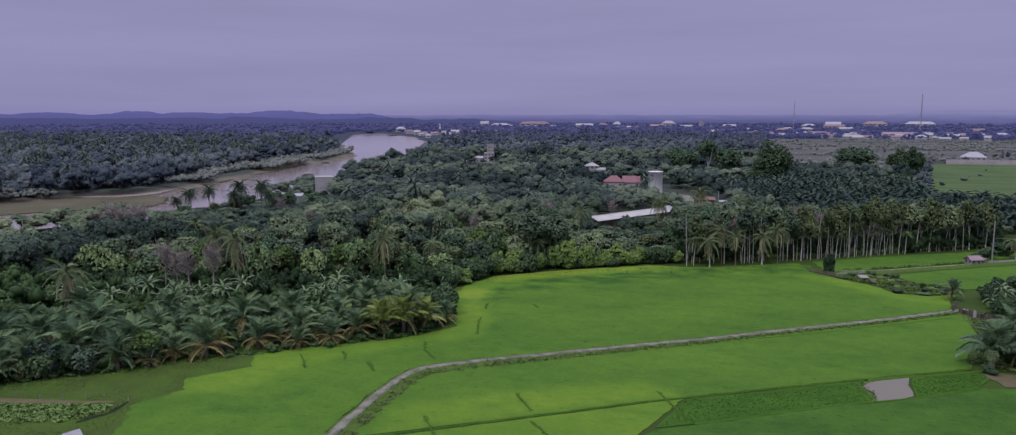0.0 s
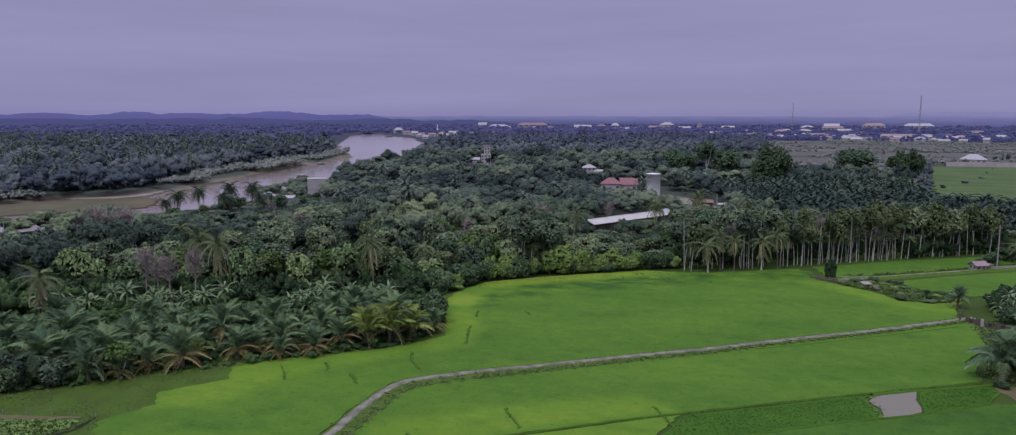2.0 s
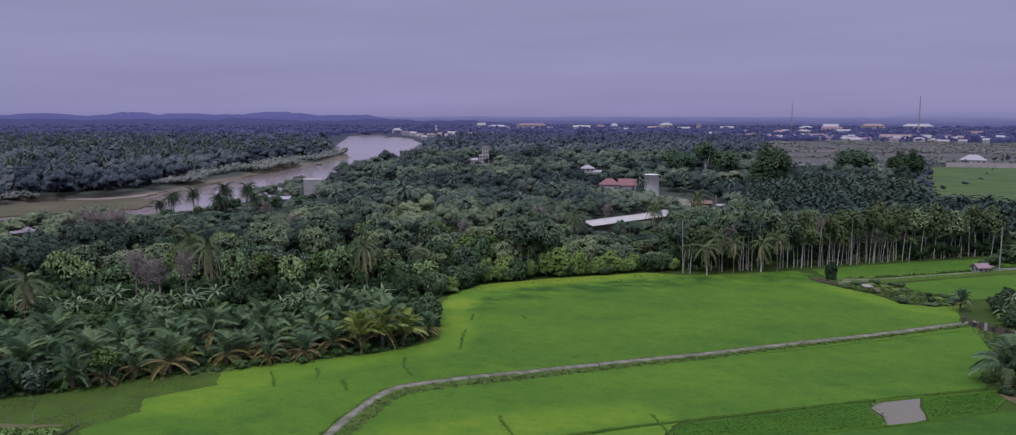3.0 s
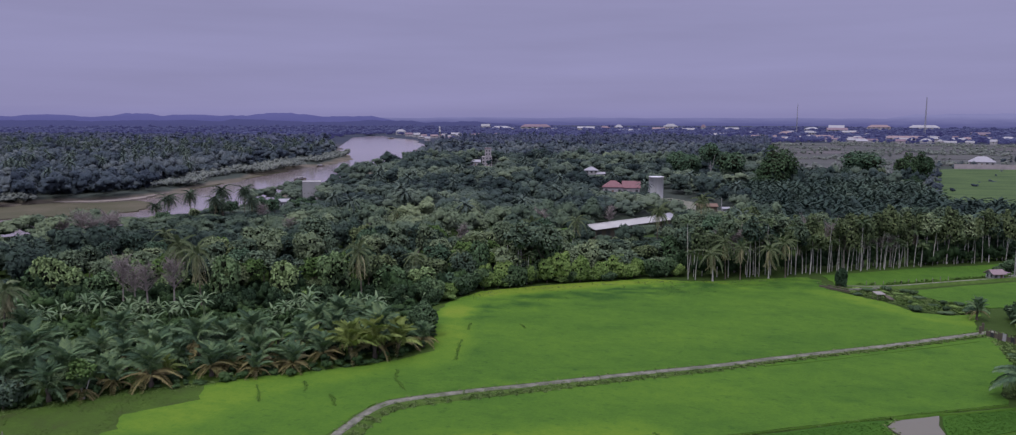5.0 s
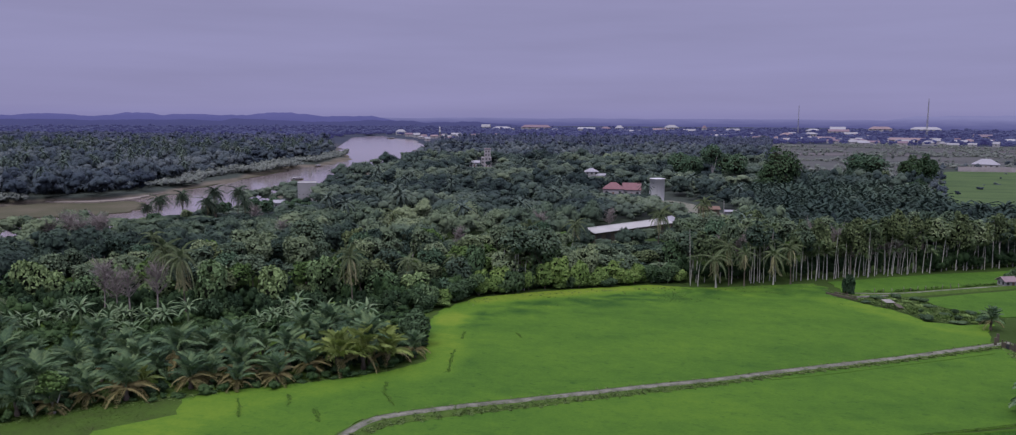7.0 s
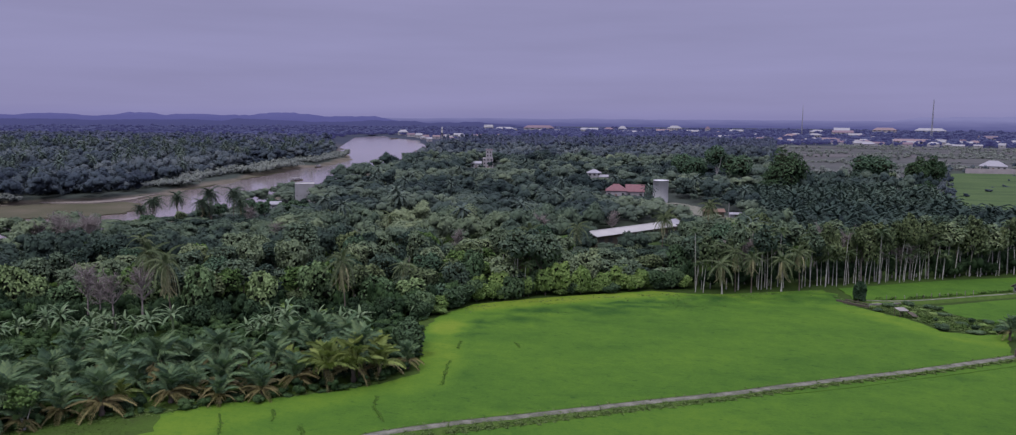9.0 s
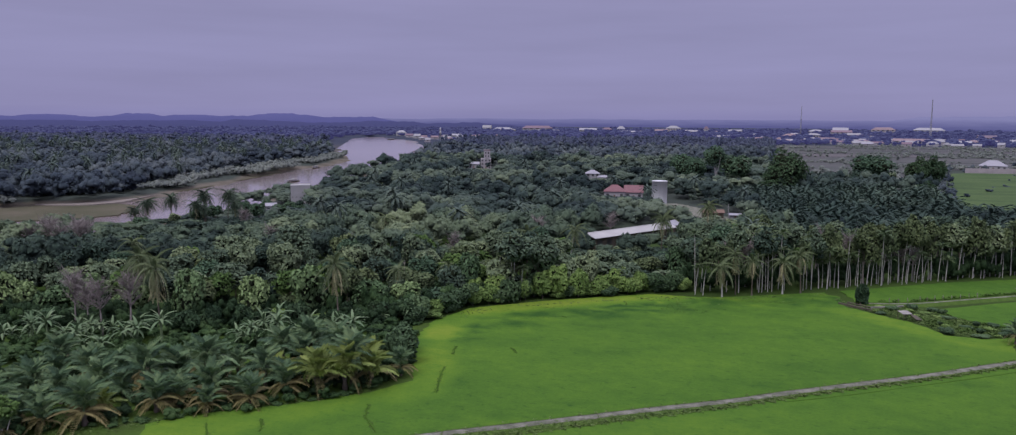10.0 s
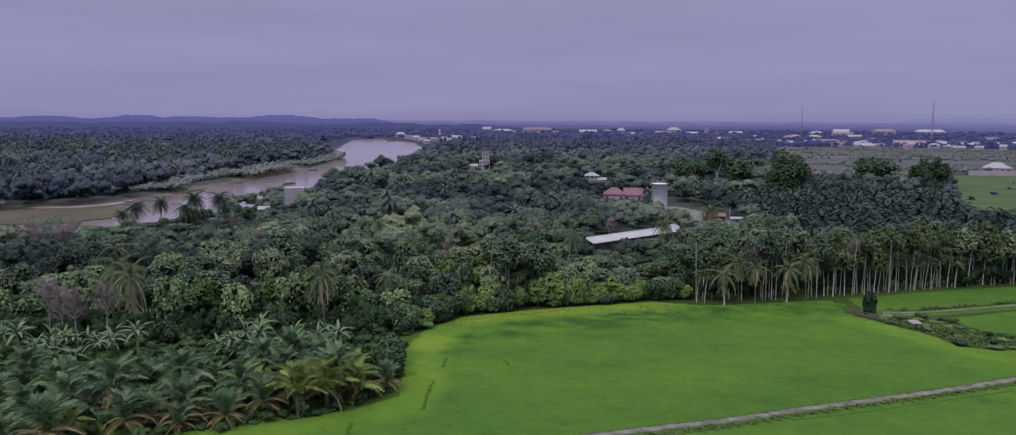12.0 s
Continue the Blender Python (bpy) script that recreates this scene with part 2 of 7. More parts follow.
M_SCRUB = foliage("grey_scrub_leaves", [(0.098, 0.115, 0.108), (0.130, 0.148, 0.134), (0.165, 0.182, 0.158)], per_object=False, soft=0.4)
M_FROND = foliage("palm_fronds", [(0.038, 0.074, 0.048), (0.080, 0.138, 0.076), (0.132, 0.204, 0.101), (0.198, 0.270, 0.126)], 0.4, 0.55, 0.15)
M_FROND_YELLOW = foliage("yellowing_fronds", [(0.130, 0.130, 0.056), (0.195, 0.176, 0.076), (0.250, 0.212, 0.098)], 0.4, 0.6, 0.2)
M_FROND_COCO = foliage("coconut_fronds", [(0.066, 0.098, 0.050), (0.104, 0.140, 0.067), (0.152, 0.186, 0.088)], 0.5, 0.5, 0.2)
M_FROND_RIVER = foliage("dark_coconut_fronds", [(0.034, 0.055, 0.040), (0.052, 0.080, 0.052), (0.078, 0.108, 0.066)], 0.5, 0.5, 0.2)
M_FROND_ARECA = foliage("areca_fronds", [(0.045, 0.076, 0.036), (0.070, 0.106, 0.046), (0.100, 0.138, 0.058)], 0.5, 0.5, 0.2)
M_FROND_DRY = foliage("drooping_dry_fronds", [(0.200, 0.205, 0.115), (0.285, 0.278, 0.155), (0.370, 0.345, 0.200)], 0.5, 0.6, 0.2)
# blue of haze is mixed into the plantation and distant frond colours
M_FROND_WOOD = foliage("plantation_fronds", [(0.022, 0.038, 0.034), (0.042, 0.066, 0.052), (0.074, 0.106, 0.076)], 0.3, per_object=False)
M_FROND_PALE = foliage("distant_palm_fronds", [(0.052, 0.075, 0.068), (0.078, 0.108, 0.090), (0.116, 0.148, 0.114)], 0.3, per_object=False)
M_FROND_LIME = foliage("lime_palm_fronds", [(0.130, 0.180, 0.050), (0.180, 0.235, 0.064), (0.240, 0.290, 0.080)], 0.4, 0.55, 0.2)
M_BANANA = foliage("banana_leaves", [(0.066, 0.115, 0.058), (0.10, 0.155, 0.078), (0.16, 0.21, 0.115)], 0.5, 0.6, 0.15)
M_GRASS_TUFT = foliage("grass_blades", [(0.04, 0.078, 0.02), (0.06, 0.105, 0.026), (0.09, 0.135, 0.04)], per_object=False)
M_VERGE_TUFT = foliage("verge_weeds", [(0.066, 0.112, 0.034), (0.105, 0.158, 0.052), (0.165, 0.205, 0.084)], per_object=False)
M_VEG = foliage("vegetable_leaves", [(0.07, 0.13, 0.04), (0.105, 0.175, 0.055), (0.15, 0.225, 0.075)], per_object=False)
M_CROP_TUFT = foliage("crop_tufts", [(0.032, 0.085, 0.013), (0.044, 0.108, 0.016), (0.060, 0.130, 0.020)], per_object=False)
M_MEADOW_TUFT = foliage("meadow_tufts", [(0.040, 0.066, 0.016), (0.050, 0.085, 0.018), (0.062, 0.100, 0.022)], per_object=False)
M_ZINC = surface("zinc_sheet", [(0.24, 0.24, 0.235), (0.31, 0.31, 0.30), (0.37, 0.37, 0.36)], 0.15, 2.0, 0.5, 0.4, 0.2, 0.02, metal=0.1)
M_TOWN_SHEET = plain("dull_zinc_roof", (0.215, 0.215, 0.235), 0.6)
M_WHITE = plain("white_render", (0.29, 0.29, 0.30))
# a little lilac of distant haze is mixed into this cream
M_CREAM = plain("cream_render", (0.30, 0.285, 0.30))
M_GREYWALL = plain("grey_render", (0.26, 0.26, 0.27), vary=0.15, scale=0.3)
M_ROOF_RUST = plain("brick_red_roof", (0.165, 0.085, 0.095), 0.8)
# lilac haze of the far town is mixed into the red and terracotta
M_ROOF_RED = plain("rust_red_roof", (0.150, 0.108, 0.138), 0.8)
M_ROOF_PINK = plain("faded_pink_roof", (0.19, 0.142, 0.155), 0.8)
M_ROOF_ORANGE = plain("terracotta_roof", (0.130, 0.100, 0.130), 0.8)
M_ROOF_GREY = plain("grey_sheet_roof", (0.24, 0.24, 0.27), 0.6)
M_ROOF_BROWN = plain("brown_roof", (0.14, 0.09, 0.07), 0.8)
M_TIMBER = plain("weathered_boards", (0.075, 0.066, 0.05), 0.9, scale=1.2)
M_DARK = plain("dark_opening", (0.03, 0.03, 0.035), 0.4, 0.5)
M_STEEL = plain("galvanised_steel", (0.35, 0.35, 0.37), 0.5, 0.4, 0.5)
M_NET = plain("green_netting", (0.05, 0.08, 0.035), 0.9)
M_PLOT = surface("fallow_plots", [(0.031, 0.043, 0.037), (0.044, 0.052, 0.048), (0.066, 0.064, 0.066), (0.032, 0.052, 0.031)], 0.012, 0.15, 0.9, 0.2, 0.3, 0.2, (1, 3, 1), 15)


def ground_material():
    m, n, l, b = mat_base("grass_and_soil", 0.95, 0.04)
    g, sp = n.new("ShaderNodeNewGeometry"), n.new("ShaderNodeSeparateXYZ")
    l.new(g.outputs["Position"], sp.inputs[0])
    big, sm = noise_node(n, l, 0.05, 5), noise_node(n, l, 0.9, 5)
    gr = ramp_node(n, [(0.026, 0.040, 0.013), (0.032, 0.056, 0.014), (0.042, 0.074, 0.017)])
    l.new(math_node(n, l, "ADD", math_node(n, l, "MULTIPLY", spread(n, l, big.outputs["Fac"], 0.3, 0.7), 0.6), math_node(n, l, "MULTIPLY", sm.outputs["Fac"], 0.4)), gr.inputs[0])
    sand = ramp_node(n, [(0.072, 0.066, 0.050), (0.130, 0.116, 0.096)])
    l.new(spread(n, l, noise_node(n, l, 0.08, 5).outputs["Fac"], 0.3, 0.7), sand.inputs[0])
    mx = n.new("ShaderNodeMix")
    mx.data_type = "RGBA"
    # banks below the meadow level are bare sand
    low = noise_node(n, l, 0.011, 3)
    h = math_node(n, l, "ADD", sp.outputs["Z"], math_node(n, l, "MULTIPLY", big.outputs["Fac"], 1.6))
    h = math_node(n, l, "ADD", h, math_node(n, l, "MULTIPLY", math_node(n, l, "SUBTRACT", low.outputs["Fac"], 0.5), 6.0))
    l.new(spread(n, l, h, -1.2, -0.2), mx.inputs["Factor"])
    l.new(sand.outputs["Color"], mx.inputs["A"])
    # beyond the fields the colour turns grey-green, then blue: haze painted in by distance
    dull, far = n.new("ShaderNodeMix"), n.new("ShaderNodeMix")
    for k in (dull, far):
        k.data_type = "RGBA"
    l.new(spread(n, l, sp.outputs["Y"], 300, 380), dull.inputs["Factor"])
    l.new(gr.outputs["Color"], dull.inputs["A"])
    dull.inputs["B"].default_value = (0.042, 0.052, 0.045, 1)
    l.new(dull.outputs["Result"], mx.inputs["B"])
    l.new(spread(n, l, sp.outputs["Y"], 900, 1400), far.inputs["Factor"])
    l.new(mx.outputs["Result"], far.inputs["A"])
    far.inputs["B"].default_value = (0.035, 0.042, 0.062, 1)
    l.new(far.outputs["Result"], b.inputs["Base Color"])
    bump_to(n, l, b, sm.outputs["Fac"], 0.6, 0.2)
    return m


def water_material(name, col, rough=0.12, ripple=0.25, bump=0.05):
    m, n, l, b = mat_base(name, rough, 0.4)
    c = noise_node(n, l, 0.006, 3, 0.5, (1, 0.35, 1), 15)
    r = ramp_node(n, [tuple(x * 0.85 for x in col), col, tuple(x * 1.15 for x in col)])
    l.new(spread(n, l, c.outputs["Fac"], 0.3, 0.7), r.inputs[0])
    l.new(r.outputs["Color"], b.inputs["Base Color"])
    bump_to(n, l, b, noise_node(n, l, ripple, 4).outputs["Fac"], bump, 0.3)
    return m


M_GROUND = ground_material()
M_RIVER = water_material("silty_river_water", (0.195, 0.165, 0.165))
M_POND = water_material("muddy_pond_water", (0.11, 0.105, 0.08), 0.5, 1.5, 0.03)


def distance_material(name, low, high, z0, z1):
    """Hills on the horizon: a plain backdrop, with the blue of kilometres of air painted in as glow."""
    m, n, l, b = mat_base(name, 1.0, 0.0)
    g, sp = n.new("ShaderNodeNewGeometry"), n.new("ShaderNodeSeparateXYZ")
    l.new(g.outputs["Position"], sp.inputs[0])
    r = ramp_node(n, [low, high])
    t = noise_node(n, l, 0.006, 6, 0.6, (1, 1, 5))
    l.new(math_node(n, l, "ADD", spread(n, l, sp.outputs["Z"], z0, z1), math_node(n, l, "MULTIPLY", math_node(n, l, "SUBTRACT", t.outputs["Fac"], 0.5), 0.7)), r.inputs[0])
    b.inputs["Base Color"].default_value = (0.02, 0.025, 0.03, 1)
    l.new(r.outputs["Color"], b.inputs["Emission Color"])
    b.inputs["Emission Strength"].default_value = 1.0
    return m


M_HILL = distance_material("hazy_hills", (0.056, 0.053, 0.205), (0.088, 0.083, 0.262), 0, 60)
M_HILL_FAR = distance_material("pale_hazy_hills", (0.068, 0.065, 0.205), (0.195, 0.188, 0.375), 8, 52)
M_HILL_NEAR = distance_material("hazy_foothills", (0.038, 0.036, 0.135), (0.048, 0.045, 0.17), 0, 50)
M_PLOT2 = surface("bare_plots", [(0.051, 0.050, 0.051), (0.072, 0.067, 0.070), (0.093, 0.084, 0.088)], 0.012, 0.15, 0.9, 0.2, 0.3, 0.2, (1, 3, 1), 15)
M_BED = surface("dug_soil", [(0.05, 0.075, 0.025), (0.085, 0.078, 0.045), (0.12, 0.095, 0.06)], 0.5, 3.0, 0.95, 0.05, 0.6, 0.1)
M_FLAT = surface("silty_grass_flat", [(0.047, 0.053, 0.030), (0.072, 0.070, 0.047), (0.102, 0.089, 0.068)], 0.04, 0.5, 0.95, 0.05, 0.5, 0.2, fine_part=0.4)
M_SAND = surface("pale_river_sand", [(0.150, 0.132, 0.118), (0.205, 0.182, 0.164), (0.255, 0.230, 0.208)], 0.05, 0.8, 0.95, 0.05, 0.4, 0.1, fine_part=0.4)

# ---------------------------------------------------------------- mesh tools
def raw(name, V, faces, mats, mat_index=None, shade=None, smooth=False):
    """A mesh from arrays: faces is a list of (n, 3) or (n, 4) index arrays."""
    V = np.asarray(V, dtype=np.float32).reshape(-1, 3)
    faces = [np.asarray(f, dtype=np.int32) for f in faces if len(f)]
    idx = np.concatenate([f.ravel() for f in faces])
    tot = np.concatenate([np.full(len(f), f.shape[1], dtype=np.int32) for f in faces])
    start = np.concatenate([[0], np.cumsum(tot)[:-1]]).astype(np.int32)
    me = bpy.data.meshes.new(name)
    me.vertices.add(len(V))
    me.vertices.foreach_set("co", V.ravel())
    me.loops.add(len(idx))
    me.loops.foreach_set("vertex_index", idx)
    me.polygons.add(len(tot))
    me.polygons.foreach_set("loop_start", start)
    me.polygons.foreach_set("loop_total", tot)
    if mat_index is not None:
        me.polygons.foreach_set("material_index", np.asarray(mat_index, dtype=np.int32))
    me.update(calc_edges=True)
    if smooth:
        me.polygons.foreach_set("use_smooth", np.ones(len(tot), dtype=bool))
    if shade is not None:
        a = me.attributes.new("shade", "FLOAT", "POINT")
        a.data.foreach_set("value", np.asarray(shade, dtype=np.float32))
    for m in mats if isinstance(mats, (list, tuple)) else [mats]:
        me.materials.append(m)
    return me


def part(name, data, parent, label="", m=None, material=None):
    """Links a mesh, or a bmesh with its material, as one object under a thing or a part."""
    if isinstance(data, bmesh.types.BMesh):
        me = bpy.data.meshes.new(name)
        data.to_mesh(me)
        data.free()
        data = me
    if material is not None and not data.materials:
        data.materials.append(material)
    ob = new(name, data)
    if m is not None:
        ob.matrix_basis = m
    ob.parent = parent
    return tagged(ob, label) if label else ob


def thing(name, label, category, m=None, group="", kind=""):
    ob = new(name)
    ob.empty_display_size = 0.5
    if m is not None:
        ob.matrix_basis = m
    return tagged(ob, label, category, group, kind)


def solid(name, data, label, category, kind="", material=None, group=""):
    ob = part(name, data, None, "", None, material)
    return tagged(ob, label, category, group, kind)


def box(bm, cx, cy, z0, w, d, h, bevel=0.0, turn=0.0):
    r = bmesh.ops.create_cube(bm, size=1.0)
    bmesh.ops.scale(bm, vec=(w, d, h), verts=r["verts"])
    if bevel:
        es = list({e for v in r["verts"] for e in v.link_edges})
        vs = bmesh.ops.bevel(bm, geom=es, offset=bevel, segments=1, affect="EDGES")["verts"]
        vs = list({v for v in bm.verts if v.is_valid and (v in set(vs))})
    else:
        vs = r["verts"]
    bmesh.ops.transform(bm, matrix=Matrix.Translation((cx, cy, z0 + h / 2)) @ Matrix.Rotation(turn, 4, "Z"), verts=vs)
    return bm


def tube_arrays(pts, radii, sides=6):
    """A bent, tapered tube with a closed tip."""
    pts = np.asarray(pts, float)
    V, Q = [], []
    for i, (p, r) in enumerate(zip(pts, radii)):
        d = pts[min(i + 1, len(pts) - 1)] - pts[max(i - 1, 0)]
        d = d / (np.linalg.norm(d) + 1e-9)
        a = np.cross(d, (0.31, 0.95, 0.05))
        a /= np.linalg.norm(a) + 1e-9
        b = np.cross(d, a)
        for k in range(sides):
            t = 2 * math.pi * k / sides
            V.append(p + r * (math.cos(t) * a + math.sin(t) * b))
    for i in range(len(pts) - 1):
        for k in range(sides):
            k2 = (k + 1) % sides
            Q.append((i * sides + k, i * sides + k2, (i + 1) * sides + k2, (i + 1) * sides + k))
    return np.array(V), np.array(Q)


def join_arrays(items):
    """Joins (V, quads) pairs into one pair."""
    V, Q, o = [], [], 0
    for v, q in items:
        V.append(v)
        Q.append(np.asarray(q) + o)
        o += len(v)
    return np.concatenate(V), np.concatenate(Q)


def inside(poly, X, Y):
    X, Y = np.asarray(X, float), np.asarray(Y, float)
    res = np.zeros(X.shape, bool)
    n = len(poly)
    for i in range(n):
        (x1, y1), (x2, y2) = poly[i], poly[(i + 1) % n]
        c = (y1 > Y) != (y2 > Y)
        res ^= c & (X < (x2 - x1) * (Y - y1) / ((y2 - y1) or 1e-9) + x1)
    return res


def edge_distance(poly, X, Y):
    X, Y = np.asarray(X, float), np.asarray(Y, float)
    best = np.full(X.shape, 1e9)
    n = len(poly)
    for i in range(n):
        (x1, y1), (x2, y2) = poly[i], poly[(i + 1) % n]
        dx, dy = x2 - x1, y2 - y1
        t = np.clip(((X - x1) * dx + (Y - y1) * dy) / (dx * dx + dy * dy + 1e-9), 0, 1)
        best = np.minimum(best, np.hypot(X - x1 - t * dx, Y - y1 - t * dy))
    return best


def curve_points(pts, step):
    """A smooth line through the given plan points, one point about every step metres."""
    out = []
    P = [Vector((*p, 0)) for p in pts]
    P = [2 * P[0] - P[1]] + P + [2 * P[-1] - P[-2]]
    for i in range(1, len(P) - 2):
        n = max(1, int((P[i + 1] - P[i]).length / step))
        for k in range(n):
            t = k / n
            a, b, c, d = P[i - 1], P[i], P[i + 1], P[i + 2]
            q = 0.5 * (2 * b + (c - a) * t + (2 * a - 5 * b + 4 * c - d) * t * t + (3 * b - a - 3 * c + d) * t ** 3)
            out.append((q.x, q.y))
    out.append(tuple(pts[-1]))
    return out


def rough_outline(poly, step=2.0, amp=0.3):
    out = []
    n = len(poly)
    for i in range(n):
        a, b = Vector(poly[i]), Vector(poly[(i + 1) % n])
        k = max(1, int((b - a).length / step))
        for j in range(k):
            p = a.lerp(b, j / k)
            w = noise.noise((p.x * 0.45, p.y * 0.45, 3.1)) * amp * 2
            out.append((p.x + w, p.y + w * 0.6))
    return out


def slab(name, poly, z0, z1, material, label, category, kind="structure", amp=0.3):
    bm = bmesh.new()
    pts = rough_outline(poly, 2.0, amp) if amp else poly
    top = [bm.verts.new((x, y, z1)) for x, y in pts]
    low = [bm.verts.new((x, y, z0)) for x, y in pts]
    f = bm.faces.new(top)
    if f.calc_area() and f.normal.z < 0:
        f.normal_flip()
    n = len(top)
    for i in range(n):
        j = (i + 1) % n
        bm.faces.new((top[i], top[j], low[j], low[i]))
    bmesh.ops.recalc_face_normals(bm, faces=bm.faces[:])
    bmesh.ops.triangulate(bm, faces=[f])
    return solid(name, bm, label, category, kind, material)


def strip(name, line, profile, materials, faces_mat, label, category, kind="structure", wobble=0.0, wide=None):
    """A raised strip along a plan line: profile is a list of (offset to the right, height)."""
    V, Q, mi = [], [], []
    L = [Vector(p) for p in line]
    k = len(profile)
    for i, p in enumerate(L):
        d = (L[min(i + 1, len(L) - 1)] - L[max(i - 1, 0)]).normalized()
        r = Vector((d.y, -d.x))
        for j, (o, z) in enumerate(profile):
            w = noise.noise((p.x * 0.5 + j * 9, p.y * 0.5, 1.7)) * wobble
            if wide and o > 0.75:
                o = 0.75 + (o - 0.75) * wide(p.x)
            q = p + r * (o + w)
            V.append((q.x, q.y, z + (w * 0.15 if 0 < j < k - 1 else 0)))
    for i in range(len(L) - 1):
        for j in range(k - 1):
            Q.append((i * k + j, i * k + j + 1, (i + 1) * k + j + 1, (i + 1) * k + j))
            mi.append(faces_mat[j])
    Q = np.array(Q)[:, ::-1]
    return raw(name, V, [Q], materials, mi)


def scatter(poly, gap, rng, skip=(), jitter=0.45):
    xs = [p[0] for p in poly]
    ys = [p[1] for p in poly]
    X, Y = np.meshgrid(np.arange(min(xs), max(xs), gap), np.arange(min(ys), max(ys), gap * 0.87))
    X = X + (np.arange(X.shape[0]) % 2)[:, None] * gap / 2
    X = (X + rng.uniform(-jitter, jitter, X.shape) * gap).ravel()
    Y = (Y + rng.uniform(-jitter, jitter, Y.shape) * gap).ravel()
    ok = inside(poly, X, Y)
    for s in skip:
        ok &= ~inside(s, X, Y)
    return np.stack([X[ok], Y[ok]], 1)


# ---------------------------------------------------------------- foliage tools
_ico = {}


def ico(sub):
    if sub not in _ico:
        bm = bmesh.new()
        bmesh.ops.create_icosphere(bm, subdivisions=sub, radius=1)
        bm.verts.index_update()
        _ico[sub] = (np.array([v.co[:] for v in bm.verts]), np.array([[v.index for v in f.verts] for f in bm.faces]))
        bm.free()
    return _ico[sub]


def unit(a):
    return a / (np.linalg.norm(a, axis=1, keepdims=True) + 1e-9)


def leaf_quads(rng, P, N, size, narrow=0.6):
    """A pointed, four-cornered leaf or spray at each place, facing about along N."""
    t = unit(np.cross(N, rng.normal(size=P.shape)))
    b = np.cross(N, t)
    s = (size * rng.uniform(0.6, 1.3, len(P)))[:, None]
    sag = N * s * 0.25
    V = np.stack([P - t * s - sag, P + b * s * narrow, P + t * s - sag, P - b * s * narrow], 1).reshape(-1, 3)
    return V, np.arange(len(V)).reshape(-1, 4)


def crown_arrays(seed, clumps, n_leaf, leaf, flat=0.75, sub=2, core=0.8, lean=0.45, low=-0.35, toss=0.3, tri=False):
    """A crown about one metre in half-width round the origin: clumps of leaves of several sizes, with gaps between them."""
    rng = np.random.default_rng(seed)
    C = unit(rng.normal(size=(clumps, 3)))
    C *= rng.uniform(0.25, 0.72, (clumps, 1))
    C[:, 2] = C[:, 2] * flat + rng.uniform(-0.05, 0.2, clumps)
    C[:, 2] = np.maximum(C[:, 2], low)
    R = rng.uniform(0.24, 0.46, clumps)
    C[0], R[0] = (0, 0, 0), 0.55
    vi, fi = ico(sub)
    items, tris, o = [], [], 0
    for c, r in zip(C, R):
        bumps = 1 + rng.uniform(-0.16, 0.12, (len(vi), 1))
        items.append(c + vi * r * core * bumps * np.array([1, 1, 0.9]))
        tris.append(fi + o)
        o += len(vi)
    w = R ** 2 / (R ** 2).sum()
    k = rng.choice(clumps, int(n_leaf * 1.6), p=w)
    D = unit(rng.normal(size=(len(k), 3)) + np.array([0, 0, 0.35]))
    P = C[k] + D * (R[k] * rng.uniform(0.82, 1.12, len(k)))[:, None]
    d = np.linalg.norm(P[:, None] - C[None], axis=2) - R[None] * 0.8
    keep = (d > 0).all(1)
    P, D = P[keep][:n_leaf], D[keep][:n_leaf]
    N = unit(D * (1 - lean) + np.array([0, 0, lean * 0.6]) + rng.normal(size=D.shape) * toss)
    if tri:
        lv, _ = leaf_quads(rng, P, N, leaf * 1.25)
        lv = lv.reshape(-1, 4, 3)[:, [0, 1, 3]].reshape(-1, 3)
        return np.concatenate(items + [lv]), np.concatenate(tris + [np.arange(len(lv)).reshape(-1, 3) + o]), np.zeros((0, 4), int)
    lv, lq = leaf_quads(rng, P, N, leaf)
    V = np.concatenate(items + [lv])
    return V, np.concatenate(tris), lq + o


def replicate(name, templates, place, mats, rng):
    """One mesh of many plants: place is a list of (x, y, z, scale, height scale, template)."""
    Vs, Ts, Qs, Sh, o = [], [], [], [], 0
    for (x, y, z, s, h, k) in place:
        V, T, Q = templates[int(k)]
        a = rng.uniform(0, 2 * math.pi)
        c, d = math.cos(a) * s, math.sin(a) * s
        W = np.empty_like(V)
        W[:, 0] = V[:, 0] * c - V[:, 1] * d + x
        W[:, 1] = V[:, 0] * d + V[:, 1] * c + y
        W[:, 2] = V[:, 2] * h + z
        Vs.append(W)
        if len(T):
            Ts.append(T + o)
        if len(Q):
            Qs.append(Q + o)
        o += len(V)
        f = min(1.0, max(0.0, 0.46 + 0.6 * noise.noise((x * 0.016, y * 0.012, 22.2)) + 0.45 * noise.noise((x * 0.05, y * 0.035, 1.13)) + rng.normal() * 0.13))
        Sh.append(np.full(len(V), f))
    return raw(name, np.concatenate(Vs), [np.concatenate(q) for q in (Ts, Qs) if q], mats, None, np.concatenate(Sh))


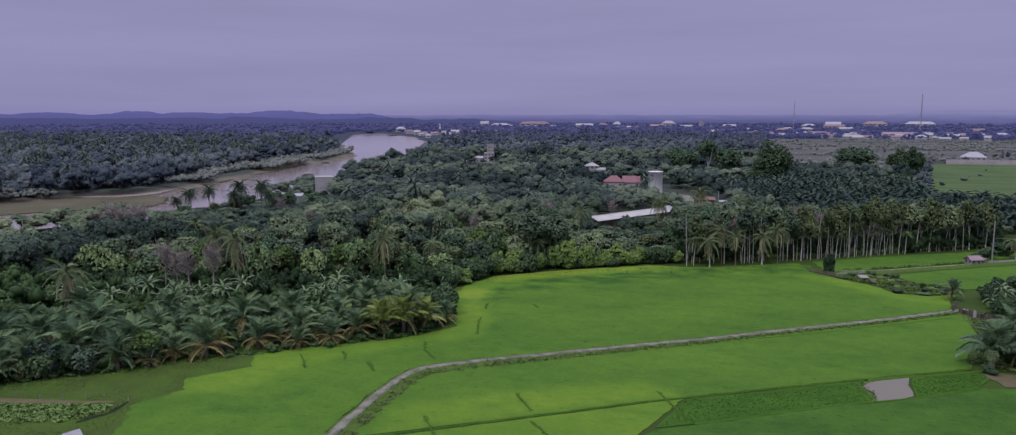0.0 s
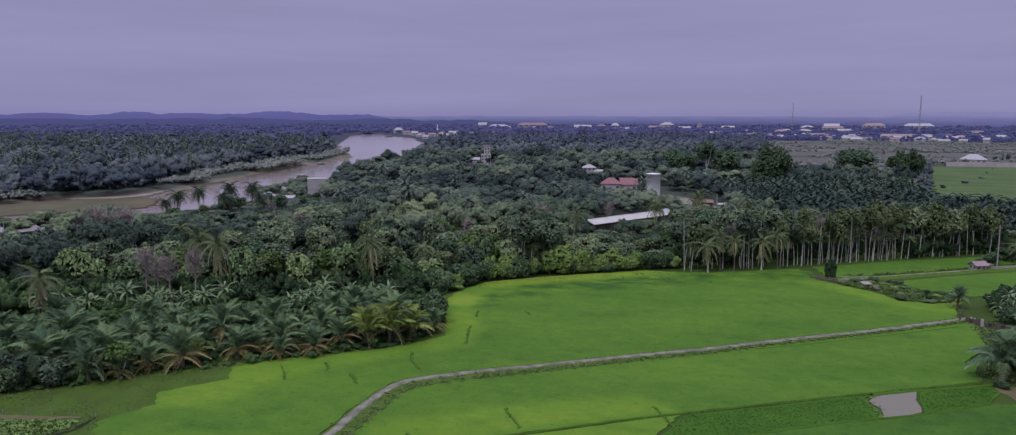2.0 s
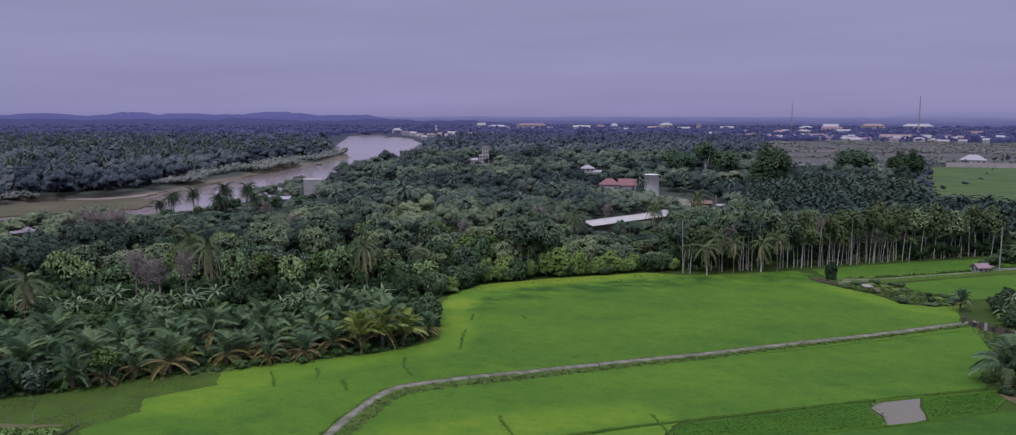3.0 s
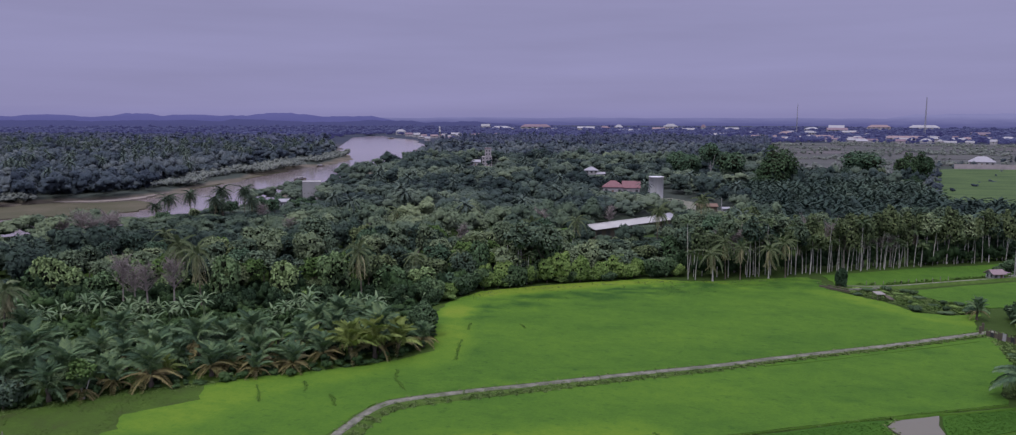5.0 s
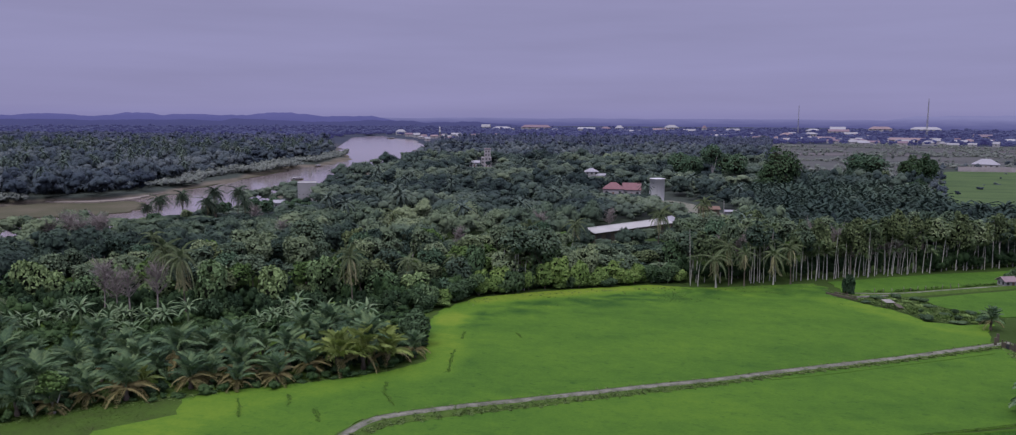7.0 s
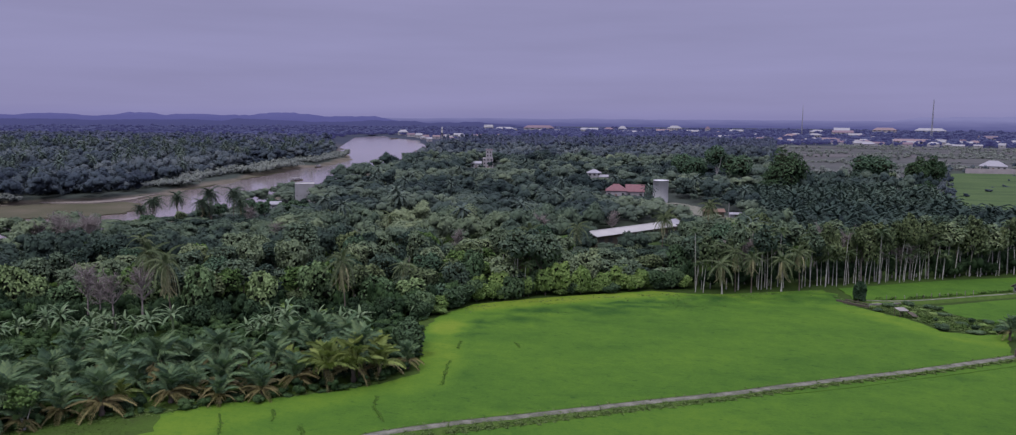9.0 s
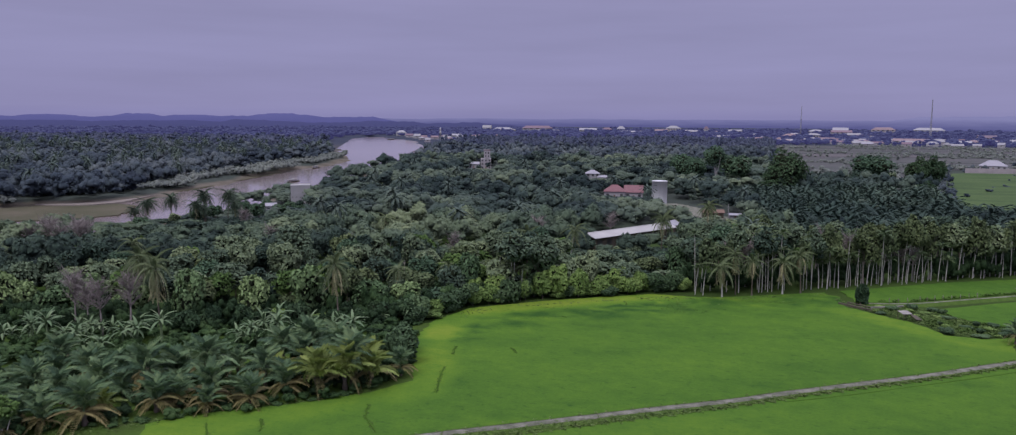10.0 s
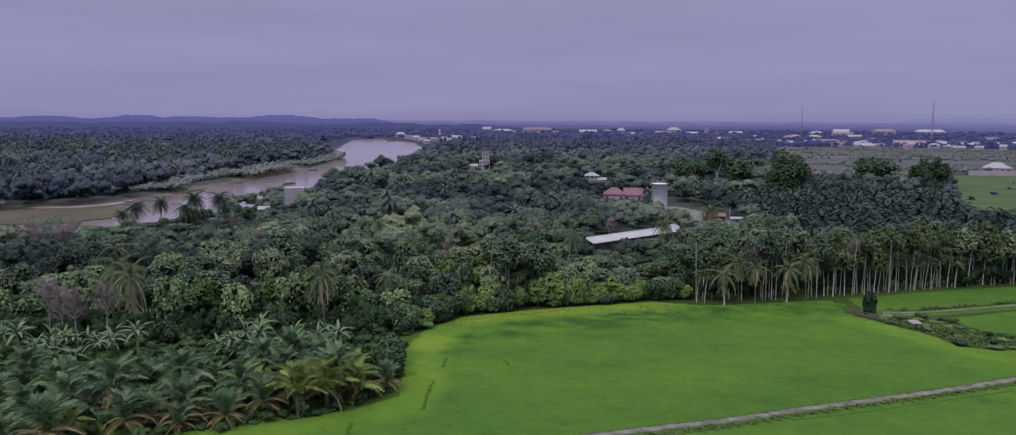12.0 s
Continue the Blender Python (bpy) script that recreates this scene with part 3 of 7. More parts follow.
def frond_arrays(length, rise, droop, pairs, leaflet, hang, seed, width=0.09):
    """A feather leaf that leaves the crown outwards along +x: an arching midrib with hanging leaflets on both sides."""
    rng = np.random.default_rng(seed)
    S = np.linspace(0, 1, 6)
    rib = np.stack([length * (S - 0.12 * S * S * droop), np.zeros(6), length * (rise * S - droop * S * S)], 1)
    tv, tq = tube_arrays(rib, 0.055 * (1 - 0.85 * S) * length / 4, 3)
    V, Q, o = [tv], [tq], len(tv)
    for i in range(pairs):
        s = 0.12 + 0.88 * (i + 0.5) / pairs
        p = np.array([np.interp(s, S, rib[:, c]) for c in range(3)])
        L = leaflet * (0.45 + 0.9 * math.sin(math.pi * min(1, 0.12 + s * 0.86))) * rng.uniform(0.85, 1.1)
        for side in (-1, 1):
            d = np.array([0.55 + 0.3 * s, side * rng.uniform(0.75, 1.0), 0.18 - 0.1 * s])
            d /= np.linalg.norm(d)
            mid = p + d * L * 0.55
            tip = p + d * L * (1 - 0.25 * hang) + np.array([0, 0, -L * hang * rng.uniform(0.7, 1.2)])
            ax = np.array([1, 0, -0.1]) * width * length / 4 * 1.6
            V.append(np.array([p - ax * 0.5, p + ax * 0.5, mid + ax, mid - ax * 0.7, tip]))
            Q.append(np.array([[o, o + 1, o + 2, o + 3], [o + 3, o + 2, o + 4, o + 4]]))
            o += 5
    V = np.concatenate(V)
    Q = np.concatenate(Q)
    tri = Q[:, 2] == Q[:, 3]
    return V, Q[tri][:, :3], Q[~tri]


def plain_frond(length, rise, droop, seed, width=0.2):
    """A far-off feather leaf: a folded strip with a toothed edge, outwards along +x."""
    r = np.random.default_rng(seed)
    S = np.linspace(0, 1, 6)
    rib = np.stack([length * S, 0 * S, length * (rise * S - droop * S * S)], 1)
    V, Q, o = [], [], 0
    for i in range(5):
        p, q = rib[i], rib[i + 1]
        for side in (-1, 1):
            w = width * length * math.sin(math.pi * (0.14 + 0.8 * (i + 0.5) / 5)) * r.uniform(0.8, 1.25)
            a = q + np.array([0.10 * length, side * w, -0.45 * w])
            b = p + np.array([0.10 * length, side * w * 0.9, -0.5 * w])
            V.append(np.array([p, q, a, b]))
            Q.append([o, o + 1, o + 2, o + 3])
            o += 4
    return np.concatenate(V), np.zeros((0, 3), int), np.array(Q)


def rot(arr, tilt, turn):
    """Turns an array of places: up by tilt about y, then round by turn about z."""
    m = np.array(Matrix.Rotation(turn, 3, "Z") @ Matrix.Rotation(-tilt, 3, "Y"))
    return arr @ m.T

# ---------------------------------------------------------------- plan of the land
from mathutils.geometry import delaunay_2d_cdt

BANK_WEST = [(-700, -60), (-470, 140), (-385, 250), (-338, 345), (-310, 384), (-292, 396), (-286, 408), (-288, 432), (-294, 462), (-300, 495), (-308, 584), (-312, 672), (-325, 800), (-345, 893), (-393, 988), (-500, 1201), (-668, 1686), (-690, 1850)]
BANK_EAST = [(-600, 1900), (-625, 1811), (-482, 1570), (-345, 1232), (-302, 1045), (-268, 850), (-242, 650), (-222, 500), (-208, 400), (-222, 330), (-250, 262), (-330, 150), (-520, -20), (-640, -160)]
RIVER = BANK_WEST + BANK_EAST
LANE = [(-43.3, 60), (-43.1, 99), (-42.6, 105.5), (-42.3, 113), (-41.6, 118.5), (-40.6, 124), (-38.5, 128.2), (-34, 131.3), (-28.9, 134.4), (-19.5, 139.2), (-9.5, 144.5), (0.5, 149.8), (12.3, 155.7), (20, 160.2), (26.4, 163.9), (36.8, 169.6), (48.5, 176), (60, 183), (67, 187.2), (72, 190.2)]


def land_height(X, Y):
    """The meadow lies at 0; the river bed is cut into it, with wide sandy shelves on the far bank."""
    d = edge_distance(RIVER, X, Y)
    inn = inside(RIVER, X, Y)
    wob = 5.5 * np.sin(X * 0.013 + Y * 0.023) + 3.0 * np.sin(Y * 0.061 - X * 0.02) + 1.5 * np.sin(Y * 0.17 + X * 0.09)
    s = np.where(inn, -d, d) + wob
    z = np.interp(s, [-14, -3, 3, 8, 14], [-4.6, -3.4, -2.7, -1.4, 0.0])
    far_rise = np.interp(np.hypot(X, Y), [1500, 4500], [0, 4])
    return z + far_rise


def make_ground():
    xs = np.concatenate([np.arange(-4600, -1200, 200), np.arange(-1200, -720, 30), np.arange(-720, -190, 7), np.arange(-190, 130, 10), np.arange(130, 700, 40), np.arange(700, 4700, 200)])
    ys = np.concatenate([np.arange(-2000, -200, 150), np.arange(-200, 240, 12), np.arange(240, 1300, 8), np.arange(1300, 1900, 24), np.arange(1900, 4900, 150)])
    X, Y = np.meshgrid(xs, ys)
    Z = land_height(X, Y)
    V = np.stack([X, Y, Z], -1).reshape(-1, 3)
    h, w = X.shape
    i = (np.arange(h - 1)[:, None] * w + np.arange(w - 1)[None]).ravel()
    Q = np.stack([i, i + 1, i + w + 1, i + w], 1)
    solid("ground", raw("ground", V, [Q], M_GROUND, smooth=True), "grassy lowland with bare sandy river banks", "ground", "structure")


make_ground()
WATER = [(-760, -200), (-560, -200), (-160, 200), (-150, 1000), (-250, 1300), (-560, 1960), (-760, 1960), (-420, 1000), (-380, 300), (-480, 160), (-760, -60)]
bm = bmesh.new()
bm.faces.new([bm.verts.new((x, y, -3.0)) for x, y in WATER])
bmesh.ops.triangulate(bm, faces=bm.faces[:])
solid("river", bm, "wide brown silty river with calm water", "river", "structure", M_RIVER)


def ridge(name, dist, a0, a1, base, amp, seed, material, label, n=420, floor=-2.0, fade=0.0):
    """A rolling ridge on the horizon, from bearing a0 to a1 (degrees left of ahead), with a sloping foot."""
    V, Q = [], []
    for i in range(n + 1):
        a = radians(a0 + (a1 - a0) * i / n)
        u = a * 57.3 * 0.22
        top = base + amp * (noise.fractal((u * 1.5, seed, 0.3), 0.8, 2.1, 6) * 0.9 + 0.35 * noise.noise((u * 0.25, seed + 5, 0.7)))
        if fade:
            top *= min(1, (1 - abs(2 * i / n - 1)) * fade)
        for r, z in ((dist - 500, floor), (dist - 230, 0.45 * top), (dist, max(top, 1)), (dist + 60, max(top, 1) * 0.96)):
            V.append((-math.sin(a) * r, math.cos(a) * r, z))
    for i in range(n):
        for j in range(3):
            Q.append((i * 4 + j, (i + 1) * 4 + j, (i + 1) * 4 + j + 1, i * 4 + j + 1))
    return solid(name, raw(name, V, [np.array(Q)], material, smooth=True), label, "hills", "structure")


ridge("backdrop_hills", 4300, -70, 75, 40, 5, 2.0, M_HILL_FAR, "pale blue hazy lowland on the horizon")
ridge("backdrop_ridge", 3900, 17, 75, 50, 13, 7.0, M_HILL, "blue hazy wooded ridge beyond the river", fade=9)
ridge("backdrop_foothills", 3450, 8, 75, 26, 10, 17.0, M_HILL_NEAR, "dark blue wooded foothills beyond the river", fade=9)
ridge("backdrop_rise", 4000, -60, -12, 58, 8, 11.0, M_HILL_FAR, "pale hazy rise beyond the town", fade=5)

# bars of silt and sand along the far side of the river
slab("silt_flat", [(-380, 300), (-330, 296), (-300, 318), (-288, 334), (-275, 340), (-260, 351), (-253, 367), (-262, 386), (-272, 404), (-286, 408), (-300, 402), (-318, 392), (-345, 372)], -4.5, -2.55, M_FLAT, "low silt flat with thin grass in the river", "river bar", "structure", 2.0)
slab("sand_bar", [(-330, 389), (-318, 391), (-306, 391), (-294, 397), (-287, 408), (-288, 427), (-293, 449), (-300, 470), (-309, 474), (-309, 447), (-305, 430), (-305, 414), (-318, 404), (-334, 398)], -4.5, -1.95, M_SAND, "pale sand bar along the far bank", "river bar", "structure", 1.5)
slab("silt_flat", [(-318, 468), (-297, 482), (-295, 500), (-303, 546), (-308, 607), (-312, 652), (-324, 660), (-330, 587), (-322, 518), (-326, 470)], -4.5, -2.6, M_FLAT, "brown silt shelf under the far bank", "river bar", "structure", 1.5)

# paddies and plots
LANE_PTS = curve_points(LANE, 2.0)


def verge_width(x):
    """Share of the weedy verge's full width: it narrows to the east."""
    return float(np.interp(x, [-44, -38, -20, 0, 10, 20, 30], [0.95, 1.1, 1.05, 0.78, 0.6, 0.4, 0.28]))


def lane_side(offset):
    L = [Vector(p) for p in LANE_PTS]
    out = []
    for i, p in enumerate(L):
        d = (L[min(i + 1, len(L) - 1)] - L[max(i - 1, 0)]).normalized()
        o = 0.75 + (offset - 0.75) * verge_width(p.x) if offset > 0.75 else offset
        out.append((p.x + d.y * o, p.y - d.x * o))
    return out


def between(pts, ymin, xmax):
    return [p for p in pts if p[1] > ymin and p[0] < xmax]


north = between(lane_side(-1.5), 62, 69)
south = between(lane_side(2.9), 62, 71)
FIELDS = []
NORTH_FIELD = north + [(70, 196), (75, 206), (67, 203.5), (61, 205.5), (57, 215), (51, 222), (46, 229), (47, 238), (44, 243), (20, 233), (11, 231), (0, 232), (-15, 224.5),
                       (-27, 218), (-42, 208), (-47, 196), (-47.5, 185), (-43.5, 170), (-39.8, 156), (-44.5, 149.5), (-56, 141), (-68, 134.5), (-72, 130), (-69, 124), (-77, 116), (-74, 111), (-78, 103), (-74, 96), (-72, 62)]
FIELDS.append((NORTH_FIELD, 0.3, 0.06, "level green rice paddy of dense young plants beside the lane"))
BUND_A = [(-40, 97.5), (-18.4, 109), (0.3, 119), (21.3, 129), (38.3, 137), (56.3, 145)]
FIELDS.append((south + [(66, 168), (58, 152), (56.5, 145.6), (38, 137.3), (21, 129.4), (0, 119.4), (-18.6, 109.4), (-39, 98.8)], 0.3, 0.08, "green rice paddy sloping along the lane's grass verge"))
FIELDS.append(([(-39.5, 97), (-18, 108.6), (0, 118.4), (6, 121.4), (-2, 104), (-12, 90), (-25, 70), (-40, 70)], 0.27, 0.55, "yellow-green rice paddy of young plants"))
slab("vegetable_plot", [(6.4, 121.2), (21.1, 128.1), (32.3, 133.8), (37, 135.3), (34.9, 132.4), (35.7, 129.8), (35.5, 125.8), (29.9, 123.2), (19.5, 117.9), (7, 111.4), (1.5, 109)], -0.3, 0.14, M_CROP, "dark green leafy crop plot beside the pond", "crop plot", "stuff")
slab("vegetable_plot", [(44.5, 138.2), (49.9, 141.0), (55.2, 143.6), (57.5, 140.5), (53.5, 134.6), (46.2, 130.3), (42.3, 128.7), (43.1, 134.1), (43.9, 136.5)], -0.3, 0.13, M_CROP, "dark green leafy crop plot behind the pond", "crop plot", "stuff")
FIELDS.append(([(7, 110.7), (19.5, 117.3), (29.9, 122.6), (36, 124.9), (42, 127.8), (46.2, 129.7), (54, 134.1), (66, 137), (95, 130), (80, 90), (40, 70), (-24, 70), (-11.4, 90), (1.5, 108.2)], 0.32, -0.42, "green rice paddy below the vegetable plots"))
CROPS = [[(6.2, 120.9), (21.1, 127.8), (32.3, 133.5), (36, 134.6), (34.6, 132.4), (35.4, 129.8), (35.2, 126), (29.9, 123.5), (19.5, 118.2), (7, 111.7), (1.9, 109.3)], [(44.8, 137.9), (49.9, 140.7), (55.1, 143.3), (57, 140.5), (53.3, 134.9), (46.2, 130.6), (42.7, 129.1), (43.5, 134.1)]]
# yellow-green bands of thinner rice along the paddy margins
YOUNG = []
YOUNG.append([(-46.5, 186), (-46, 195), (-41.5, 206.5), (-27, 216), (-14, 223), (0, 230), (10, 229.5), (19, 231.5), (12, 227.5), (1, 226), (-12, 219.5), (-26, 212), (-36, 203), (-41, 192), (-42, 180)])
YOUNG.append([(-43, 169), (-39, 156), (-43.5, 150), (-40, 146), (-34.6, 150.5), (-35.5, 164), (-38, 172), (-41, 179)])
YOUNG.append([(-71, 129.5), (-68.5, 124), (-76, 116), (-73.5, 111), (-66, 114), (-62, 126), (-56, 134), (-47, 141), (-44.5, 148), (-56, 140), (-67.5, 133.5)])
YOUNG.append([(46.5, 228), (51.5, 221), (57.5, 214), (61.5, 204.8), (67, 202.5), (74, 205), (70, 197), (62, 199), (54, 208), (48, 218), (38, 226)])
YOUNG.append([(-36, 101), (-22, 110), (-4, 119.5), (4, 123), (0, 127.5), (-14, 122), (-30, 113), (-37, 108)])
MARGIN = [[(-42.5, 205), (-36.7, 213), (-27.8, 218), (-16.9, 223), (-7.4, 228), (0.8, 232), (8, 232), (6, 229), (-0.8, 226), (-10.2, 221.4), (-19.2, 215.5), (-27.7, 210.5), (-34.7, 206), (-40.5, 202)],
          [(-46, 188), (-43.5, 191.4), (-39.8, 190), (-38.8, 184), (-41.5, 181.5), (-44.6, 183)]]
FIELDS.append(([(66.5, 229), (84, 239), (108, 251), (135, 264), (125, 232), (95, 217), (80, 213.5), (70, 220)], 0.3, 0.0, "small bright green paddy beyond the weedy bank"))
FIELDS.append(([(49, 246), (80, 263), (101, 272), (125, 284), (118, 268), (92, 251.5), (80, 245), (62, 236), (50, 233)], 0.3, 0.0, "narrow green paddy under the slender trees"))
slab("grass_field", [(140, 425), (152, 388), (232, 372), (300, 440), (400, 600), (440, 752), (330, 754), (262, 754), (246, 745), (200, 620), (166, 525)], -0.3, 0.3, M_FARGRASS, "distant dull green paddy before a walled house", "rice field", "stuff", 1.0)
PLOTS = [([(255, 800), (350, 800), (640, 905), (700, 975), (420, 930), (200, 905), (130, 890), (110, 770), (85, 590), (150, 545), (180, 560), (200, 640), (240, 785)], M_PLOT), ([(135, 900), (420, 940), (705, 985), (780, 1080), (420, 1050), (135, 1015)], M_PLOT),
         ([(138, 1025), (330, 1050), (330, 1130), (145, 1110)], M_PLOT2), ([(340, 1050), (560, 1070), (560, 1150), (340, 1130)], M_PLOT), ([(570, 1070), (785, 1090), (840, 1170), (570, 1150)], M_PLOT), ([(148, 1120), (460, 1155), (450, 1240), (155, 1215)], M_PLOT),
         ([(470, 1155), (850, 1185), (900, 1260), (465, 1240)], M_PLOT2), ([(158, 1225), (560, 1255), (550, 1330), (170, 1320)], M_PLOT), ([(570, 1255), (905, 1270), (980, 1345), (565, 1335)], M_PLOT), ([(175, 1330), (980, 1355), (990, 1370), (560, 1440), (220, 1470)], M_PLOT)]
for poly, m in PLOTS:
    slab("fallow_field", poly, -0.3, 0.15, m, "grey-green fallow plot before the town", "field", "stuff", 2.0)
slab("meadow", [(-74, 115), (-66, 122), (-68, 133), (-84, 124), (-93, 116), (-106, 107), (-125, 95), (-110, 70), (-69, 70), (-71, 96), (-74, 103), (-71, 110)], -0.3, 0.1, M_MEADOW, "rough grass under the oil palms", "meadow", "stuff", 0.6)
slab("meadow", [(-105, 110), (-84, 124.5), (-56, 138), (-43, 147), (-38, 157), (-41, 172), (-45, 186), (-46, 194), (-75, 181), (-120, 168), (-160, 160), (-140, 120)], -0.3, 0.08, M_MEADOW, "grass clearing between oil palms and bananas", "meadow", "stuff", 0.6)
slab("bare_yard", [(-4, 452), (12, 455), (30, 425), (34, 395), (22, 380), (6, 400), (2, 430)], -0.3, 0.12, M_PATH, "pale trodden yard beside a concrete tower", "yard", "structure", 1.0)
slab("pond", [(35.2, 132.4), (36.6, 134.4), (38, 135.4), (41.2, 136.8), (44, 138.2), (43.4, 136.5), (42.6, 134.1), (42.4, 131), (41.8, 128.8), (39.5, 127.2), (37.4, 126.3), (35.8, 125.7), (35.9, 127.7), (36.4, 129.4), (35.6, 130.8)], -0.3, 0.19, M_POND, "small muddy pond between plots", "pond", "structure", 0.2)



def rice_stand(poly, z1, base, label):
    """A paddy as one uneven sheet of plants with a soft-edged share of thin, yellowish rice, and sides down to the mud."""
    pts = rough_outline(poly, 1.4, 0.55)
    xs, ys = [p[0] for p in pts], [p[1] for p in pts]
    step = 2.2 if max(ys) < 300 else 12.0
    gx, gy = np.meshgrid(np.arange(min(xs), max(xs), step), np.arange(min(ys), max(ys), step))
    r = np.random.default_rng(3)
    gx, gy = (gx + r.uniform(-0.4, 0.4, gx.shape) * step).ravel(), (gy + r.uniform(-0.4, 0.4, gy.shape) * step).ravel()
    ok = inside(pts, gx, gy) & (edge_distance(pts, gx, gy) > 0.5)
    n = len(pts)
    allp = [Vector(p) for p in pts] + [Vector(p) for p in zip(gx[ok], gy[ok])]
    verts, _, faces, _, _, _ = delaunay_2d_cdt(allp, [(i, (i + 1) % n) for i in range(n)], [], 1, 1e-4)
    X, Y = np.array([v[0] for v in verts]), np.array([v[1] for v in verts])
    Z = z1 + np.array([0.05 * noise.noise((x * 0.35, y * 0.35, 1.0)) + 0.05 * noise.noise((x * 1.3, y * 1.3, 5.0)) for x, y in zip(X, Y)])
    sh = np.full(len(X), base)
    for q in YOUNG:
        d = np.where(inside(q, X, Y), 0.0, edge_distance(q, X, Y))
        near_margin = np.clip(1 - d / 4.0, 0, 1) ** 1.5
        sh = np.where(near_margin > 0, np.maximum(sh, 0.7 * near_margin), sh)
    for q in MARGIN:
        d = np.where(inside(q, X, Y), 0.0, edge_distance(q, X, Y))
        sh = np.where((d < 2.5) & (z1 < 0.15), np.maximum(sh, 1.25 * (1 - d / 2.5)), sh)
    # thin, weedy rows where the paddy meets its far margin
    back = np.interp(X, [-45, -30, 0, 8, 16, 45, 60], [188, 205, 222.5, 226, 231, 241, 218])
    weedy = np.clip(1 - (back - Y) / 20, 0, 1) * (Y < back) * (z1 < 0.15) * (X > -40) * (X < 56)
    sh = sh + weedy * np.array([1.9 * noise.noise((x * 0.06, y * 0.24, 4.0)) + 1.5 * noise.noise((x * 0.22, y * 0.6, 8.0)) - 0.3 for x, y in zip(X, Y)])
    tri = np.array([f if (verts[f[1]] - verts[f[0]]).cross(verts[f[2]] - verts[f[0]]) > 0 else (f[0], f[2], f[1]) for f in faces])
    V = np.stack([X, Y, Z], 1)
    o = len(V)
    side = [(x, y, z) for x, y in pts for z in (z1 - 0.02, -0.3)]
    Q = np.array([(o + 2 * i, o + 2 * i + 1, o + 2 * ((i + 1) % n) + 1, o + 2 * ((i + 1) % n)) for i in range(n)])
    me = raw("rice_field", np.concatenate([V, np.array(side)]), [tri, Q], M_RICE_GREEN, None, np.concatenate([sh, np.full(2 * n, base)]))
    solid("rice_field", me, label, "rice field", "stuff")


for f in FIELDS:
    rice_stand(f[0], f[1] - 0.16, *f[2:])

# lane with its verges
lane = thing("lane", "narrow worn concrete lane on a grassy bank through paddies", "path", kind="structure")
part("pavement", strip("pavement", LANE_PTS, [(-0.78, 0.15), (-0.73, 0.40), (0, 0.43), (0.73, 0.40), (0.78, 0.15)], [M_PATH], [0, 0, 0, 0], "", "", wobble=0.2), lane)
part("verge", strip("verge", LANE_PTS, [(-1.7, -0.2), (-1.3, 0.27), (-0.75, 0.35)], [M_VERGE], [0, 0], "", "", wobble=0.35), lane, "narrow grass verge")
part("verge", strip("verge", LANE_PTS, [(0.75, 0.35), (1.6, 0.35), (2.6, 0.2), (3.2, -0.2)], [M_VERGE], [0, 0, 0], "", "", wobble=0.45, wide=verge_width), lane, "broad weedy verge")


def bund(pts, w, h, material, label):
    L = curve_points(pts, 1.2)
    solid("bund", strip("bund", L, [(-w, -0.1), (-w * 0.5, h), (w * 0.5, h), (w, -0.1)], [material], [0, 0, 0], "", "", wobble=w * 0.4), label, "bund", "structure", group="paddy bunds")


bund(BUND_A, 0.19, 0.22, M_BUND, "low grassy bund between paddies")
bund([(7, 111.1), (19.5, 117.6), (29.9, 122.9), (42, 128.2), (46.2, 130), (55, 134.9)], 0.19, 0.22, M_BUND, "low grassy bund below the vegetable plots")
bund([(36.6, 135.6), (44, 138.8), (47, 139.6), (60, 145)], 0.4, 0.26, M_BUND, "pale weedy bund behind the pond")
DITCHES = [[(-20.6, 119), (-17, 112)], [(-16.4, 108), (-13.1, 103), (-10, 97)], [(1.9, 124), (3, 121), (6.0, 113)], [(-63.6, 132), (-61, 128), (-59.6, 125)], [(-49.8, 130), (-48, 127.5), (-47.1, 125.4)],
           [(-43.0, 144), (-41.5, 139), (-38.2, 134)], [(-36.2, 164), (-35.4, 158), (-34, 151)], [(-56.3, 135), (-54.4, 131)], [(-32.3, 107), (-29.2, 101)], [(-36.5, 172), (-37.5, 177)], [(-26.5, 178), (-25, 175)]]
for d in DITCHES:
    bund(d, 0.17, 0.24, M_BUND, "short dark weedy bund across the paddy")

bund([(21.5, 157.9), (33, 163.6), (45, 170.3), (58, 177.6), (66, 182.3)], 0.16, 0.22, M_BUND, "thin weedy bund along the lane's paddy")
slab("bare_soil", [(56.5, 142.2), (60, 143.6), (66, 142), (74, 140.5), (66, 137.8), (58.5, 136.4)], -0.3, 0.12, M_BED, "bare brown soil at the corner of the plots", "soil", "structure", 0.7)

